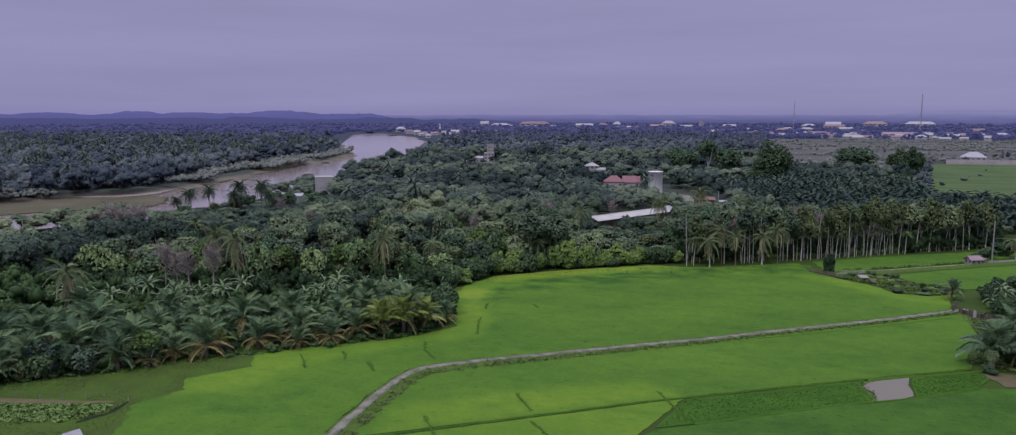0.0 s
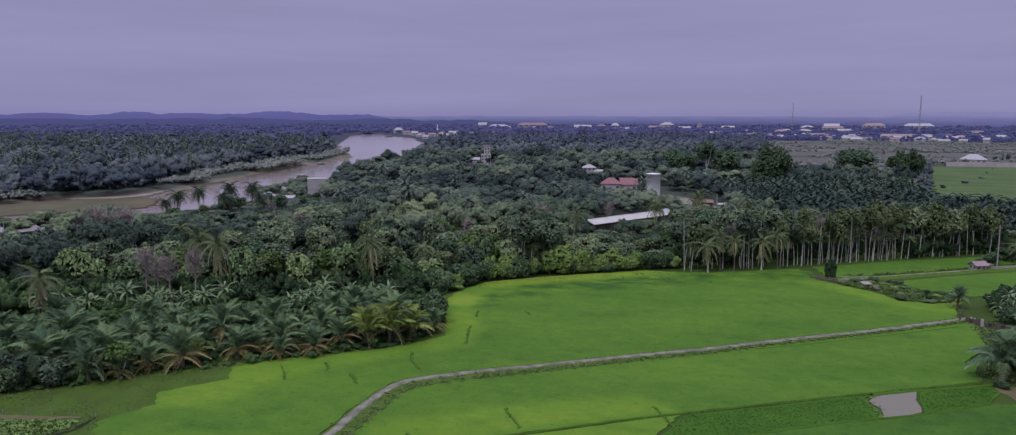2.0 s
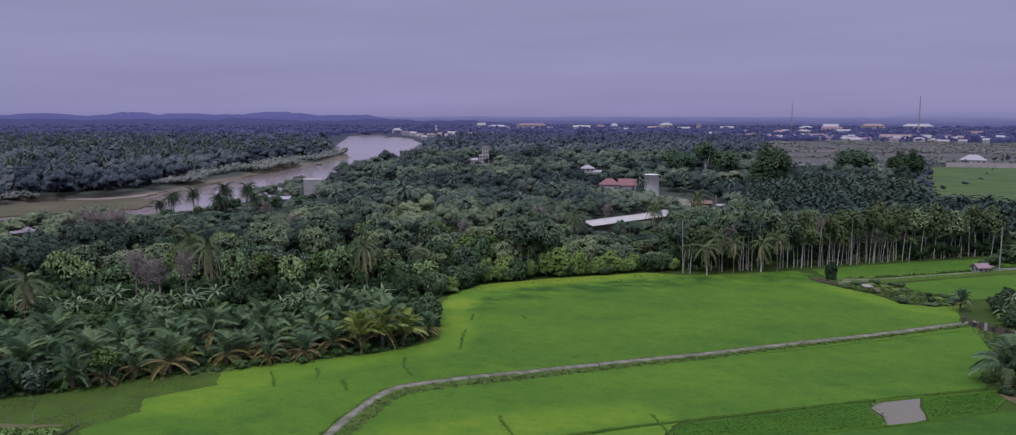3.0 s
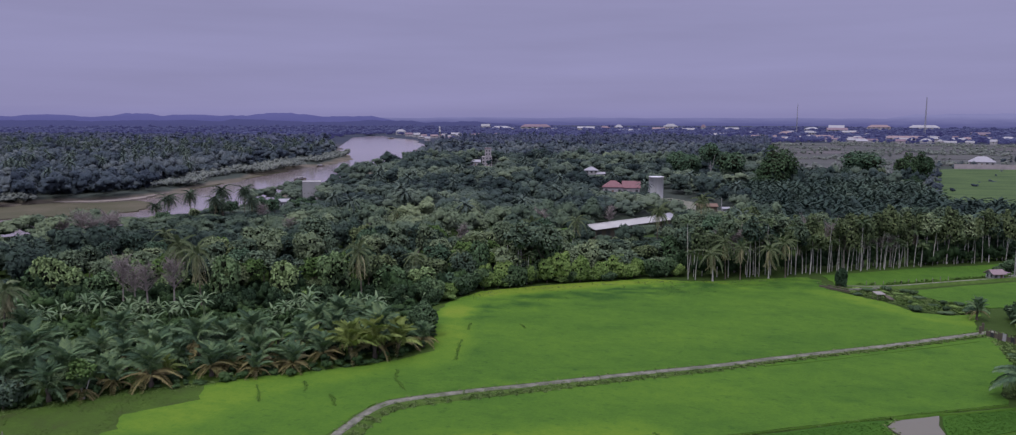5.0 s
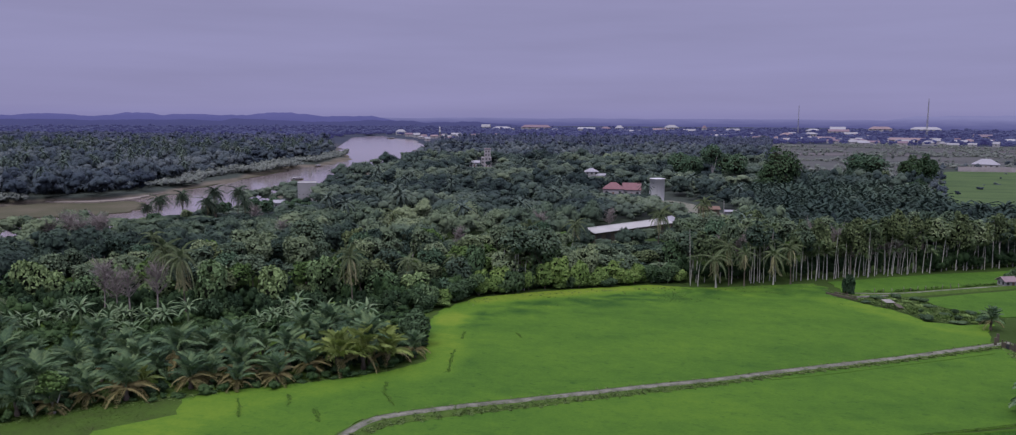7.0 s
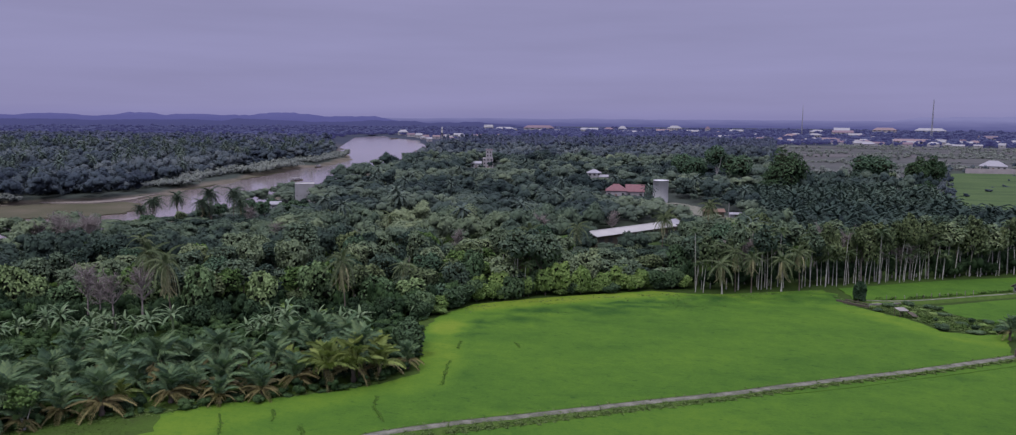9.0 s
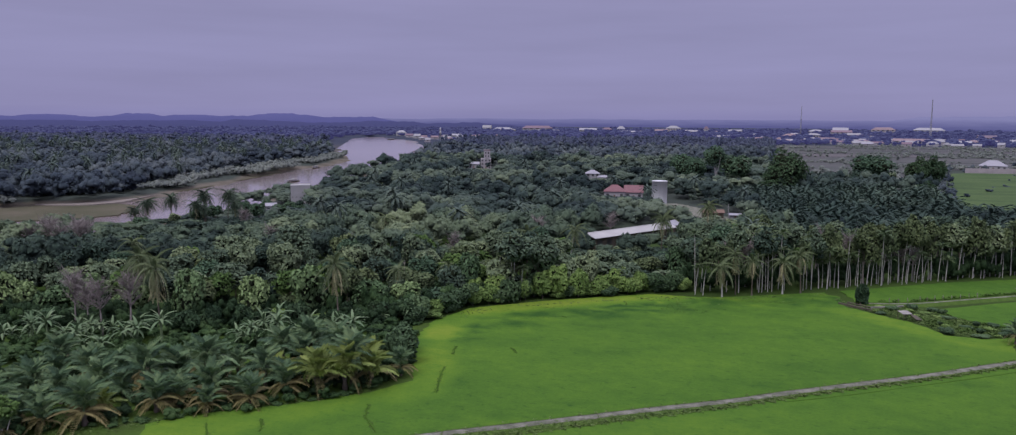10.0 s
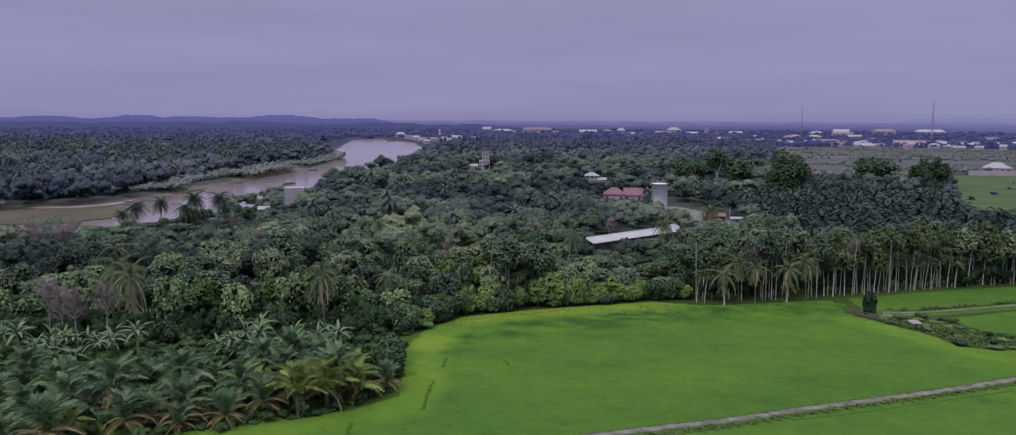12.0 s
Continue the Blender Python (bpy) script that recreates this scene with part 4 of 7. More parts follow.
# ---------------------------------------------------------------- woodland
rng = np.random.default_rng(11)
FRONT = [(-260, 172), (-125, 172), (-76, 185), (-51, 198), (-44, 212), (-28, 222), (-15, 229), (0, 237), (11, 239), (20, 241), (48, 253), (81, 271), (102, 281), (150, 304)]
SHED = [(-22, 297), (-10, 286), (14, 319), (13, 350), (-4, 350), (-21, 309)]
YARD = [(-30, 455), (-6, 448), (0, 385), (18, 372), (40, 390), (34, 430), (16, 468), (14, 480), (-32, 486)]
HOUSE_W = [(-46, 575), (-26, 575), (-26, 606), (-46, 606)]
HOUSE_B = [(-160, 690), (-128, 690), (-128, 735), (-160, 735)]
BOX_W = [(-186, 358), (-158, 358), (-160, 396), (-192, 396)]
SKIPS = [SHED, YARD, HOUSE_W, HOUSE_B, BOX_W]


# growth kept low to suit the camera's view: bearings between which a building or the river shows, its distance, the
# height to keep clear and the slope of the view
LOW_GROWTH = [(-0.72, -0.47, 425, -2.0, 0.095), (-0.97, -0.85, 335, 3.0, 0.12), (-0.105, 0.03, 280, 3.4, 0.14), (-0.065, 0.035, 338, 2.0, 0.12), (-0.062, 0.03, 452, 3.8, 0.09), (-0.088, -0.048, 585, 3.0, 0.075), (-0.235, -0.19, 700, 2.5, 0.045), (-0.475, -0.39, 395, 4.8, 0.085), (0.035, 0.10, 390, 3.0, 0.09)]


def front_y(x):
    return np.interp(x, [p[0] for p in FRONT], [p[1] for p in FRONT])


def low_cap(x, y):
    """Greatest height of the growth south of the buildings and the river, cut to keep them in the camera's view."""
    cap, d, b = 99.0, math.hypot(x, y), x / y
    for a0, a1, dist, low, slope in LOW_GROWTH:
        if a0 < b < a1 and d < dist:
            cap = min(cap, max(2.5, low + (dist - d) * slope))
    return cap


def height_at(x, y):
    """Mean crown-top height of the wood: taller by the fields, lower towards the river."""
    near_river = np.interp(x, [-240, -195, -150, -60], [8.0, 8.5, 9.5, 11.0])
    edge = np.interp(y - front_y(x), [0, 40, 120], [2.0, 1.0, 0.0])
    h = (near_river + edge) * (1 + 0.45 * noise.noise((x * 0.028, y * 0.028, 12.0)))
    return min(h, low_cap(x, y))


def tree_kind(i, clumps, leaves, leaf, height, half, material, label, twisted=0.4, trunk_r=0.2, bark=None, crown_low=0.42, flat=0.75, name="tree"):
    """A broadleaf tree: bent tapered trunk, a few limbs and one crown of leaf clumps."""
    r = np.random.default_rng(100 + i)
    ob = thing(name, label, "tree")
    bend = r.normal(size=2) * twisted
    S = np.linspace(0, 1, 6)
    top = height * 0.72
    pts = np.stack([bend[0] * S * S, bend[1] * S * S, top * S - 0.15], 1)
    v, q = tube_arrays(pts, trunk_r * (1.25 - S), 6)
    part("trunk", raw("trunk", v, [q], bark or M_BARK), ob)
    zc = height * (1 + crown_low) / 2
    hz = height * (1 - crown_low) / 2
    for k in range(0 if name in ("bush", "slender_tree") or crown_low < 0.3 else 2):
        a = 2 * math.pi * (k + r.uniform(0, 0.6)) / 2
        p0 = np.array([bend[0] * 0.25, bend[1] * 0.25, top * 0.5])
        p1 = np.array([math.cos(a) * half * 0.6, math.sin(a) * half * 0.6, zc + hz * 0.15])
        mid = (p0 + p1) / 2 + np.array([math.cos(a), math.sin(a), -0.4]) * 0.4
        v, q = tube_arrays([p0, mid, p1], [trunk_r * 0.55, trunk_r * 0.4, trunk_r * 0.15], 5)
        part("limb", raw("limb", v, [q], bark or M_BARK), ob)
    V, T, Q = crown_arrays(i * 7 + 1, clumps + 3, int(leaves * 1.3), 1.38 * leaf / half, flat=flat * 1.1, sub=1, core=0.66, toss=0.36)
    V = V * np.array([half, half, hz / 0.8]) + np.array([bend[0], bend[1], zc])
    # core faces take the painted dark colour, so gaps between leaves look shaded
    part("crown", raw("crown", V, [T, Q], [material, M_CROWN_SHADE], np.concatenate([np.ones(len(T), int), np.zeros(len(Q), int)])), ob)
    return ob


def place(kinds, spots, group, rng, sizes={}):
    """The first trees are the given kinds; the others are copies in varied sizes and turns. sizes: the kinds' own scale, across and up."""
    used = set()
    for x, y, k, s, sz in spots:
        z = float(land_height(np.array([x]), np.array([y]))[0])
        across, up = sizes.get(k, (1, 1))
        s, sz = s * across, sz * up
        ob = kinds[k]
        turn = Euler((0, 0, rng.uniform(0, 6.28)))
        m = Matrix.LocRotScale((x, y, z), turn, (s, s, sz))
        if k in used:
            copy_thing(ob, Matrix.LocRotScale((x, y, z), turn, (s / ob.scale.x, s / ob.scale.y, sz / ob.scale.z)))["group"] = group
        else:
            used.add(k)
            ob.matrix_basis = m
            ob["group"] = group


KIND_H = [11.0, 12.5, 10.0, 12.0, 9.0, 11.5, 10.5, 11.0, 8.0, 10.0]
kinds = [
    tree_kind(1, 14, 1000, 0.32, 11.0, 4.2, M_LEAF, "broadleaf tree with a dense rounded dark green crown"),
    tree_kind(2, 15, 1050, 0.31, 12.5, 4.0, M_LEAF, "tall broadleaf tree with a ragged green crown", crown_low=0.35),
    tree_kind(3, 11, 950, 0.33, 10.0, 4.6, M_LEAF, "spreading broadleaf tree with an open green crown", crown_low=0.5, flat=0.55),
    tree_kind(4, 15, 950, 0.26, 12.0, 4.4, M_LEAF, "spreading forest tree with layered leaves", crown_low=0.5, flat=0.6),
    tree_kind(5, 12, 950, 0.30, 9.0, 4.0, M_LEAF, "low bushy tree hung with climbers at the wood's edge", crown_low=0.12, flat=0.9),
    tree_kind(6, 13, 950, 0.24, 11.5, 3.8, M_LEAF, "fine-leaved rubber tree with a pale trunk", bark=M_BARK_PALE, crown_low=0.45),
    tree_kind(7, 13, 950, 0.32, 10.5, 4.4, M_LEAF_OLIVE, "broadleaf tree with a yellowish olive crown", crown_low=0.35),
    tree_kind(8, 15, 1050, 0.33, 11.0, 4.8, M_LEAF_DEEP, "broadleaf tree with heavy deep green foliage", crown_low=0.35, flat=0.7),
    tree_kind(9, 13, 950, 0.3, 8.0, 3.8, M_LEAF_EDGE, "low tree smothered in green climbers", crown_low=0.03, flat=1.0),
    tree_kind(10, 13, 950, 0.3, 10.0, 4.0, M_LEAF_BRIGHT, "fresh yellow-green tree standing out of the wood", crown_low=0.4),
]
WOOD = [(x, y + (13 if 40 < x < 105 else 2.5)) for x, y in FRONT] + [(150, 312), (60, 300), (48, 330), (45, 370), (36, 500), (-205, 500), (-196, 400), (-212, 320), (-245, 250)]
spots = scatter(WOOD, 6.3, rng, SKIPS)
depth = spots[:, 1] - front_y(spots[:, 0])
seen = (spots[:, 0] > -150) & (spots[:, 0] < 112)
near = np.argsort(np.where(seen, depth, 1e6))[:290]
rest = np.setdiff1d(np.arange(len(spots)), near)
rows = []
for i in near:
    x, y = spots[i]
    # behind the slender palms on the east side the wood is lower and denser at the edge
    low_edge = depth[i] < 9 and rng.random() < 0.75
    k = (8 if x < -50 else 8 if x > 8 else int(rng.choice([4, 4, 4, 8]))) if low_edge else int(rng.choice([0, 1, 2, 3, 5, 6, 7, 9], p=[0.19, 0.15, 0.14, 0.12, 0.11, 0.13, 0.10, 0.06]))
    canopy = rng.random() < 0.5
    h = float(height_at(x, y)) * (rng.uniform(0.88, 1.16) if canopy else rng.uniform(0.5, 0.82)) * (0.85 if low_edge else 1)
    h = min(h, low_cap(x, y))
    s = rng.uniform(0.95, 1.3) if low_edge else rng.uniform(0.85, 1.15) if canopy else rng.uniform(0.65, 0.9)
    rows.append((x, y, k, max(s, 0.78 * h / KIND_H[k]), h / KIND_H[k]))
for x, y, k in ((-101, 112.5, 4), (-96.5, 115, 4), (-113, 106, 7)):
    rows.append((x, y, k, rng.uniform(0.7, 0.85), rng.uniform(0.55, 0.7)))
for x, y in ((83, 197), (88, 201), (93, 196), (97, 204), (84, 189), (90, 187), (95, 181), (82, 178), (88, 174), (95, 170), (99, 190)):
    rows.append((x, y, 8, rng.uniform(0.35, 0.55), rng.uniform(0.3, 0.5)))
for x, y, k, h in ((-178, 326, 7, 8.5), (-171.5, 336, 7, 9.5), (-168, 371, 7, 5.4), (-163, 374, 0, 5.6), (-157, 380, 7, 8.5), (-160, 366, 7, 4.6), (-180, 373, 7, 5.5), (-186, 330, 7, 5.5), (-160, 329, 7, 9.5), (-154, 334, 7, 8.5), (-183, 319, 7, 7.0), (-189, 313, 0, 6.0), (-167, 330, 7, 9.0), (-175, 341, 7, 8.0), (-196, 303, 7, 6.0), (-25, 290, 4, 5.6), (-20.5, 287, 0, 5.2), (-29, 296, 7, 6.6), (-15, 285, 4, 3.2), (-10, 290, 0, 2.8)):
    rows.append((x, y, k, 0.75, h / KIND_H[k]))
for x, y, h in ((-49.5, 219, 11.5), (-44, 222, 8.5), (-75, 200, 11), (-36, 238, 9)):
    rows.append((x, y, 9, 1.0, h / 10))
place(kinds, rows, "woodland trees", rng)

# the rest of the near wood
mid_tpl = [crown_arrays(40 + i, 10, 260, 0.12, flat=0.85, sub=1, core=0.93, toss=0.32, tri=True) for i in range(6)]
mid2_tpl = [crown_arrays(50 + i, 8, 100, 0.125, flat=0.85, sub=1, core=0.92, toss=0.26, tri=True) for i in range(6)]
far_tpl = [crown_arrays(60 + i, 7, 44, 0.15, flat=0.9, sub=1, core=0.95, toss=0.24, tri=True) for i in range(6)]
dim_tpl = [crown_arrays(80 + i, 3, 16, 0.26, flat=0.9, sub=1, core=0.95, toss=0.25, tri=True) for i in range(5)]


def crowns(points, rng, hfun, tpl, half=(3.2, 4.8), tall=(0.8, 1.25), thick=0.42, layered=False):
    """Places for crowns; a layered wood has broad canopy trees standing over lower, smaller growth."""
    out = []
    for x, y in points:
        h = float(hfun(x, y))
        if layered and rng.random() < 0.40 + 0.35 * noise.noise((x * 0.02, y * 0.013, 21.0)):
            h *= rng.uniform(0.92, 1.25)
            s = rng.uniform(0.75, 1.15) * half[1]
        elif layered:
            h *= rng.uniform(0.34, 0.72)
            s = rng.uniform(half[0], 0.5 * (half[0] + half[1]))
        else:
            h *= rng.uniform(*tall)
            s = rng.uniform(*half)
        if layered:
            h = min(h, 1.08 * low_cap(x, y))
        hz = max(h * thick, 1.5)
        out.append((x, y, h - hz * 0.95, s, hz, rng.integers(len(tpl))))
    return out


sr = spots[rest]
for sel, tpl, leaf, words in ((sr[:, 1] < 330, mid_tpl, M_LEAF_NEARWOOD, "mixed tropical woodland of green broadleaf trees"), (sr[:, 1] >= 330, mid2_tpl, M_LEAF_WOOD, "mixed green woodland towards the river")):
    pl = crowns(sr[sel][rng.random(int(sel.sum())) < (1.0 if tpl is mid_tpl else 0.72)], rng, height_at, tpl, (2.6, 5.8) if tpl is mid_tpl else (3.2, 7.2), layered=True)
    solid("woodland", replicate("woodland", tpl, pl, leaf, rng), words, "woodland", "stuff")

WOOD_B = [(-205, 500), (36, 500), (60, 485), (80, 500), (86, 560), (90, 650), (112, 800), (140, 1000), (175, 1250), (205, 1480), (-300, 1480), (-328, 1232), (-285, 1045), (-252, 850), (-226, 650)]


def height_b(x, y):
    h = 10.8 + 2.0 * noise.noise((x * 0.012, y * 0.012, 4.0)) + 4.5 * noise.noise((x * 0.025, y * 0.02, 9.0)) + (2.0 if y > 700 else 0)
    return min(h, low_cap(x, y))


pb = np.concatenate([(lambda q: q[q[:, 1] < 760])(scatter(WOOD_B, 9.2, rng, SKIPS)), (lambda q: q[q[:, 1] >= 760])(scatter(WOOD_B, 10.0, rng, SKIPS))])
pb_near, pb_mid, pb_far = pb[pb[:, 1] < 760], pb[(pb[:, 1] >= 760) & (pb[:, 1] < 1050)], pb[pb[:, 1] >= 1050]
solid("woodland", replicate("woodland", mid2_tpl, crowns(pb_near, rng, height_b, mid2_tpl, (3.8, 8.2), layered=True), M_LEAF_WOOD, rng), "green tropical woodland around scattered buildings", "woodland", "stuff")
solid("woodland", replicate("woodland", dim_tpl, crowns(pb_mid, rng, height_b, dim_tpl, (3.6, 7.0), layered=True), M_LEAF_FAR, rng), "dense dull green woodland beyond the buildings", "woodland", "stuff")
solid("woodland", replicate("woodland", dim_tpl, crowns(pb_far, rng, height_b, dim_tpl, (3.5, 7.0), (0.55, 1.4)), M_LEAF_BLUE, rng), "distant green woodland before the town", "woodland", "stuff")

# far bank of the river
WOOD_C = [(-345, 350), (-318, 388), (-299, 403), (-297, 420), (-299, 442), (-312, 468), (-320, 508), (-333, 594), (-343, 674), (-350, 800), (-366, 890), (-412, 1000), (-522, 1205), (-600, 1420), (-1500, 1420), (-520, 430), (-420, 330)]


def height_c(x, y):
    return 13 + 3.0 * noise.noise((x * 0.01, y * 0.01, 9.0)) + 4.5 * noise.noise((x * 0.03, y * 0.02, 2.0))


pc = np.concatenate([(lambda q: q[q[:, 1] < 640])(scatter(WOOD_C, 9.0, rng)), (lambda q: q[q[:, 1] >= 640])(scatter(WOOD_C, 12.5, rng))])
pc = pc[pc[:, 0] > -1.02 * pc[:, 1] - 60]
pc_near, pc_far, pc_dim = pc[pc[:, 1] < 640], pc[(pc[:, 1] >= 640) & (pc[:, 1] < 950)], pc[pc[:, 1] >= 950]
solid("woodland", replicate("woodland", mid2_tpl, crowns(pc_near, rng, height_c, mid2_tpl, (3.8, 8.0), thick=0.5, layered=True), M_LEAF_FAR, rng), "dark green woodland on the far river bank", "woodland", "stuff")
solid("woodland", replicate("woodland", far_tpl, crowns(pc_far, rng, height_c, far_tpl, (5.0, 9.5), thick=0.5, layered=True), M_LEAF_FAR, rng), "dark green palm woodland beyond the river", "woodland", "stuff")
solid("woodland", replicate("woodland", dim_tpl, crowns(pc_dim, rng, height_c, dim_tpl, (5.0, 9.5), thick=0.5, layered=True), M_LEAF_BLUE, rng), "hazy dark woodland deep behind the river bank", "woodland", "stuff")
WOOD_D = [(-600, 1420), (-720, 1800), (-640, 1900), (-470, 1620), (-320, 1480), (200, 1490), (560, 1460), (1000, 1380), (1900, 2300), (1500, 3100), (-2900, 3100), (-1500, 1420)]
pd = scatter(WOOD_D, 40.0, rng)
pd = pd[(pd[:, 0] > -1.0 * pd[:, 1]) & (pd[:, 0] < 0.5 * pd[:, 1])]
TOWN = [(159, 1797, 49, 10), (186, 1703, 25, 8), (210, 1664, 30, 9), (302, 1900, 32, 13), (489, 2590, 44, 14), (524, 2413, 55, 15), (477, 1619, 66, 10), (495, 1549, 27, 11), (495, 2159, 37, 11), (439, 1640, 38, 5), (605, 1658, 39, 7),
        (700, 1873, 35, 13), (745, 2822, 72, 20), (873, 2784, 90, 20), (575, 2657, 45, 20), (-563, 2659, 29, 20), (-491, 2572, 65, 14), (-383, 2615, 100, 20), (-210, 2557, 55, 14), (-159, 2714, 34, 14), (-108, 2617, 26, 20), (-77, 2385, 59, 9),
        (61, 2718, 45, 22), (168, 2714, 16, 20), (-620, 1905, 24, 13), (-411, 1425, 10, 8), (-311, 1164, 16, 13), (-408, 1348, 9, 6), (240, 1590, 22, 7), (330, 1560, 24, 7), (380, 1580, 26, 8), (560, 1600, 24, 7), (660, 1640, 26, 9), (340, 1700, 30, 9),
        (-500, 1650, 14, 10), (-470, 1600, 12, 8), (-540, 1720, 16, 9), (-380, 1300, 11, 7), (-330, 1250, 12, 8), (20, 2560, 40, 12), (110, 2500, 36, 11), (-300, 2440, 30, 10), (250, 2600, 40, 12), (390, 2100, 34, 11)]
tr = np.random.default_rng(31)
for cx, cy, sx, sy, n in ((300, 1600, 110, 60, 16), (560, 1640, 130, 60, 16), (-430, 1560, 50, 130, 12), (-100, 2500, 300, 90, 14)):
    TOWN += [(round(cx + tr.normal() * sx), round(cy + abs(tr.normal()) * sy), round(tr.uniform(9, 20)), round(tr.uniform(5.5, 9), 1)) for _ in range(n)]
for a0, a1, d0, d1, n in ((0.06, 0.26, 1500, 2300, 30), (0.22, 0.44, 1430, 1750, 26), (-0.32, -0.22, 1430, 1800, 10)):
    for _ in range(n):
        u, d = tr.uniform(a0, a1), tr.uniform(d0, d1)
        TOWN.append((round(u * d), round(d), round(tr.uniform(9, 22)), round(tr.uniform(5.0, 8.5), 1)))
TOWN = [t for t in TOWN if not inside(RIVER, [t[0]], [t[1]])[0]]
clear = np.ones(len(pd), bool)
for x, y, w, _ in TOWN:
    d = math.hypot(x, y)
    ax, ay = x / d, y / d
    along = pd[:, 0] * ax + pd[:, 1] * ay - d
    side = np.abs(pd[:, 0] * ay - pd[:, 1] * ax)
    clear &= ~((along > -150) & (along < 25) & (side < w / 2 + 6))
pd = pd[clear | (rng.random(len(pd)) < 0.45)]
pt = scatter([(-330, 1475), (210, 1478), (560, 1450), (990, 1380), (1150, 1560), (900, 1760), (300, 1800), (-330, 1640)], 21.0, rng)
pt = np.array([p for p in pt if all(math.hypot(p[0] - x, p[1] - y) > w * 0.55 + 5 for x, y, w, _ in TOWN) and (rng.random() < 0.35 or not any(-60 < p[1] - y < 0 and abs(p[0] - x * p[1] / y) < w / 2 for x, y, w, _ in TOWN))])
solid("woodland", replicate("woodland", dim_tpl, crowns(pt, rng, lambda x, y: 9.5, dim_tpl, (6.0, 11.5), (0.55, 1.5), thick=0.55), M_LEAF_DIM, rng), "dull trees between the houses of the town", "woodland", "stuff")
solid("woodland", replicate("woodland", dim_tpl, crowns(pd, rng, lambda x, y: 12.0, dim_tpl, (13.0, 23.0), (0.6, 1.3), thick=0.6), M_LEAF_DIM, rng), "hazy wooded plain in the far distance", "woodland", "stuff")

# scrub on the far river shelf
SCRUB = [(-312, 470), (-300, 486), (-306, 540), (-309, 600), (-315, 680), (-336, 810), (-352, 895), (-368, 900), (-352, 800), (-345, 680), (-334, 595), (-321, 510)]
ps = np.concatenate([scatter(SCRUB, 4.0, rng), scatter([(-385, 335), (-345, 348), (-322, 380), (-328, 388), (-350, 384), (-395, 372)], 4.0, rng), scatter([(-306, 454), (-301, 477), (-301, 502), (-299, 525), (-309, 560), (-318, 510), (-314, 470)], 4.5, rng)])
ps = np.array([p for p in ps if noise.noise((p[0] * 0.03, p[1] * 0.02, 2.0)) > (-0.8 if edge_distance(WOOD_C, [p[0]], [p[1]])[0] < 9 else -0.15)])
pw = scatter([(-352, 396), (-335, 401), (-324, 412), (-317, 424), (-304, 440), (-306, 452), (-318, 462), (-345, 440), (-370, 410)], 6.0, rng)
solid("woodland", replicate("woodland", mid2_tpl, crowns(pw, rng, lambda x, y: 6.5, mid2_tpl, (2.8, 5.5), (0.6, 1.3), thick=0.6), M_LEAF_FAR, rng), "rounded bushes hanging over the river bank", "woodland", "stuff")
solid("river_scrub", replicate("river_scrub", dim_tpl, crowns(ps, rng, lambda x, y: 5.0 + 2.8 * noise.noise((x * 0.04, y * 0.025, 6.0)), dim_tpl, (2.6, 4.6), (0.6, 1.4), thick=0.6), M_SCRUB, rng), "grey-green scrub along the sandy river shelf", "scrub", "stuff")

# scrub, hedges and lone trees on the open plots before the town
OPEN = [(90, 560), (150, 545), (185, 560), (240, 790), (350, 785), (640, 905), (980, 1345), (560, 1440), (225, 1465), (180, 1260), (118, 800)]
po = np.array([p for p in scatter(OPEN, 13.0, rng) if noise.noise((p[0] * 0.018, p[1] * 0.008, 8.0)) > (0.16 if p[1] > 760 else -0.3)])
hedge = [(135, 897, 700, 985), (138, 1022, 780, 1086), (148, 1116, 850, 1180), (158, 1222, 905, 1266), (175, 1328, 980, 1352), (335, 1045, 335, 1135), (565, 1068, 565, 1340), (255, 806, 640, 908)]
for x0, y0, x1, y1 in hedge:
    n = int(math.hypot(x1 - x0, y1 - y0) / 6)
    po = np.concatenate([po, [(x0 + (x1 - x0) * i / n + rng.uniform(-2, 2), y0 + (y1 - y0) * i / n + rng.uniform(-2, 2)) for i in range(n) if noise.noise((i * 0.13, x0 * 0.1, y0 * 0.1)) > -0.12]])
solid("field_scrub", replicate("field_scrub", dim_tpl, crowns(po, rng, lambda x, y: 4.5 if y > 760 else 6.0, dim_tpl, (2.5, 5.5), (0.4, 1.4), thick=0.6), M_SCRUB, rng), "scattered bushes and hedges on fallow plots", "scrub", "stuff")
pg = np.array([(x, y) for x, y in scatter([(165, 480), (250, 480), (330, 610), (395, 745), (320, 740), (272, 745), (246, 740), (205, 620)], 16.0, rng) if rng.random() < 0.07] + [(246 + 6 * i + rng.uniform(-3, 3), 770 + rng.uniform(-4, 14)) for i in range(8)] + [(152 + 0.32 * (y - 470) + rng.uniform(-5, 4), y) for y in range(440, 745, 7)] + [(338 + 7 * i, 842 + rng.uniform(0, 40)) for i in range(9)])
solid("field_scrub", replicate("field_scrub", far_tpl, crowns(pg, rng, lambda x, y: (4.5 if x < 160 + 0.32 * (y - 470) else 2.2) if y < 760 else 6.5, far_tpl, (1.2, 4.5), (0.5, 1.3), thick=0.6), M_LEAF_FAR, rng), "small bushes around a far paddy", "scrub", "stuff")

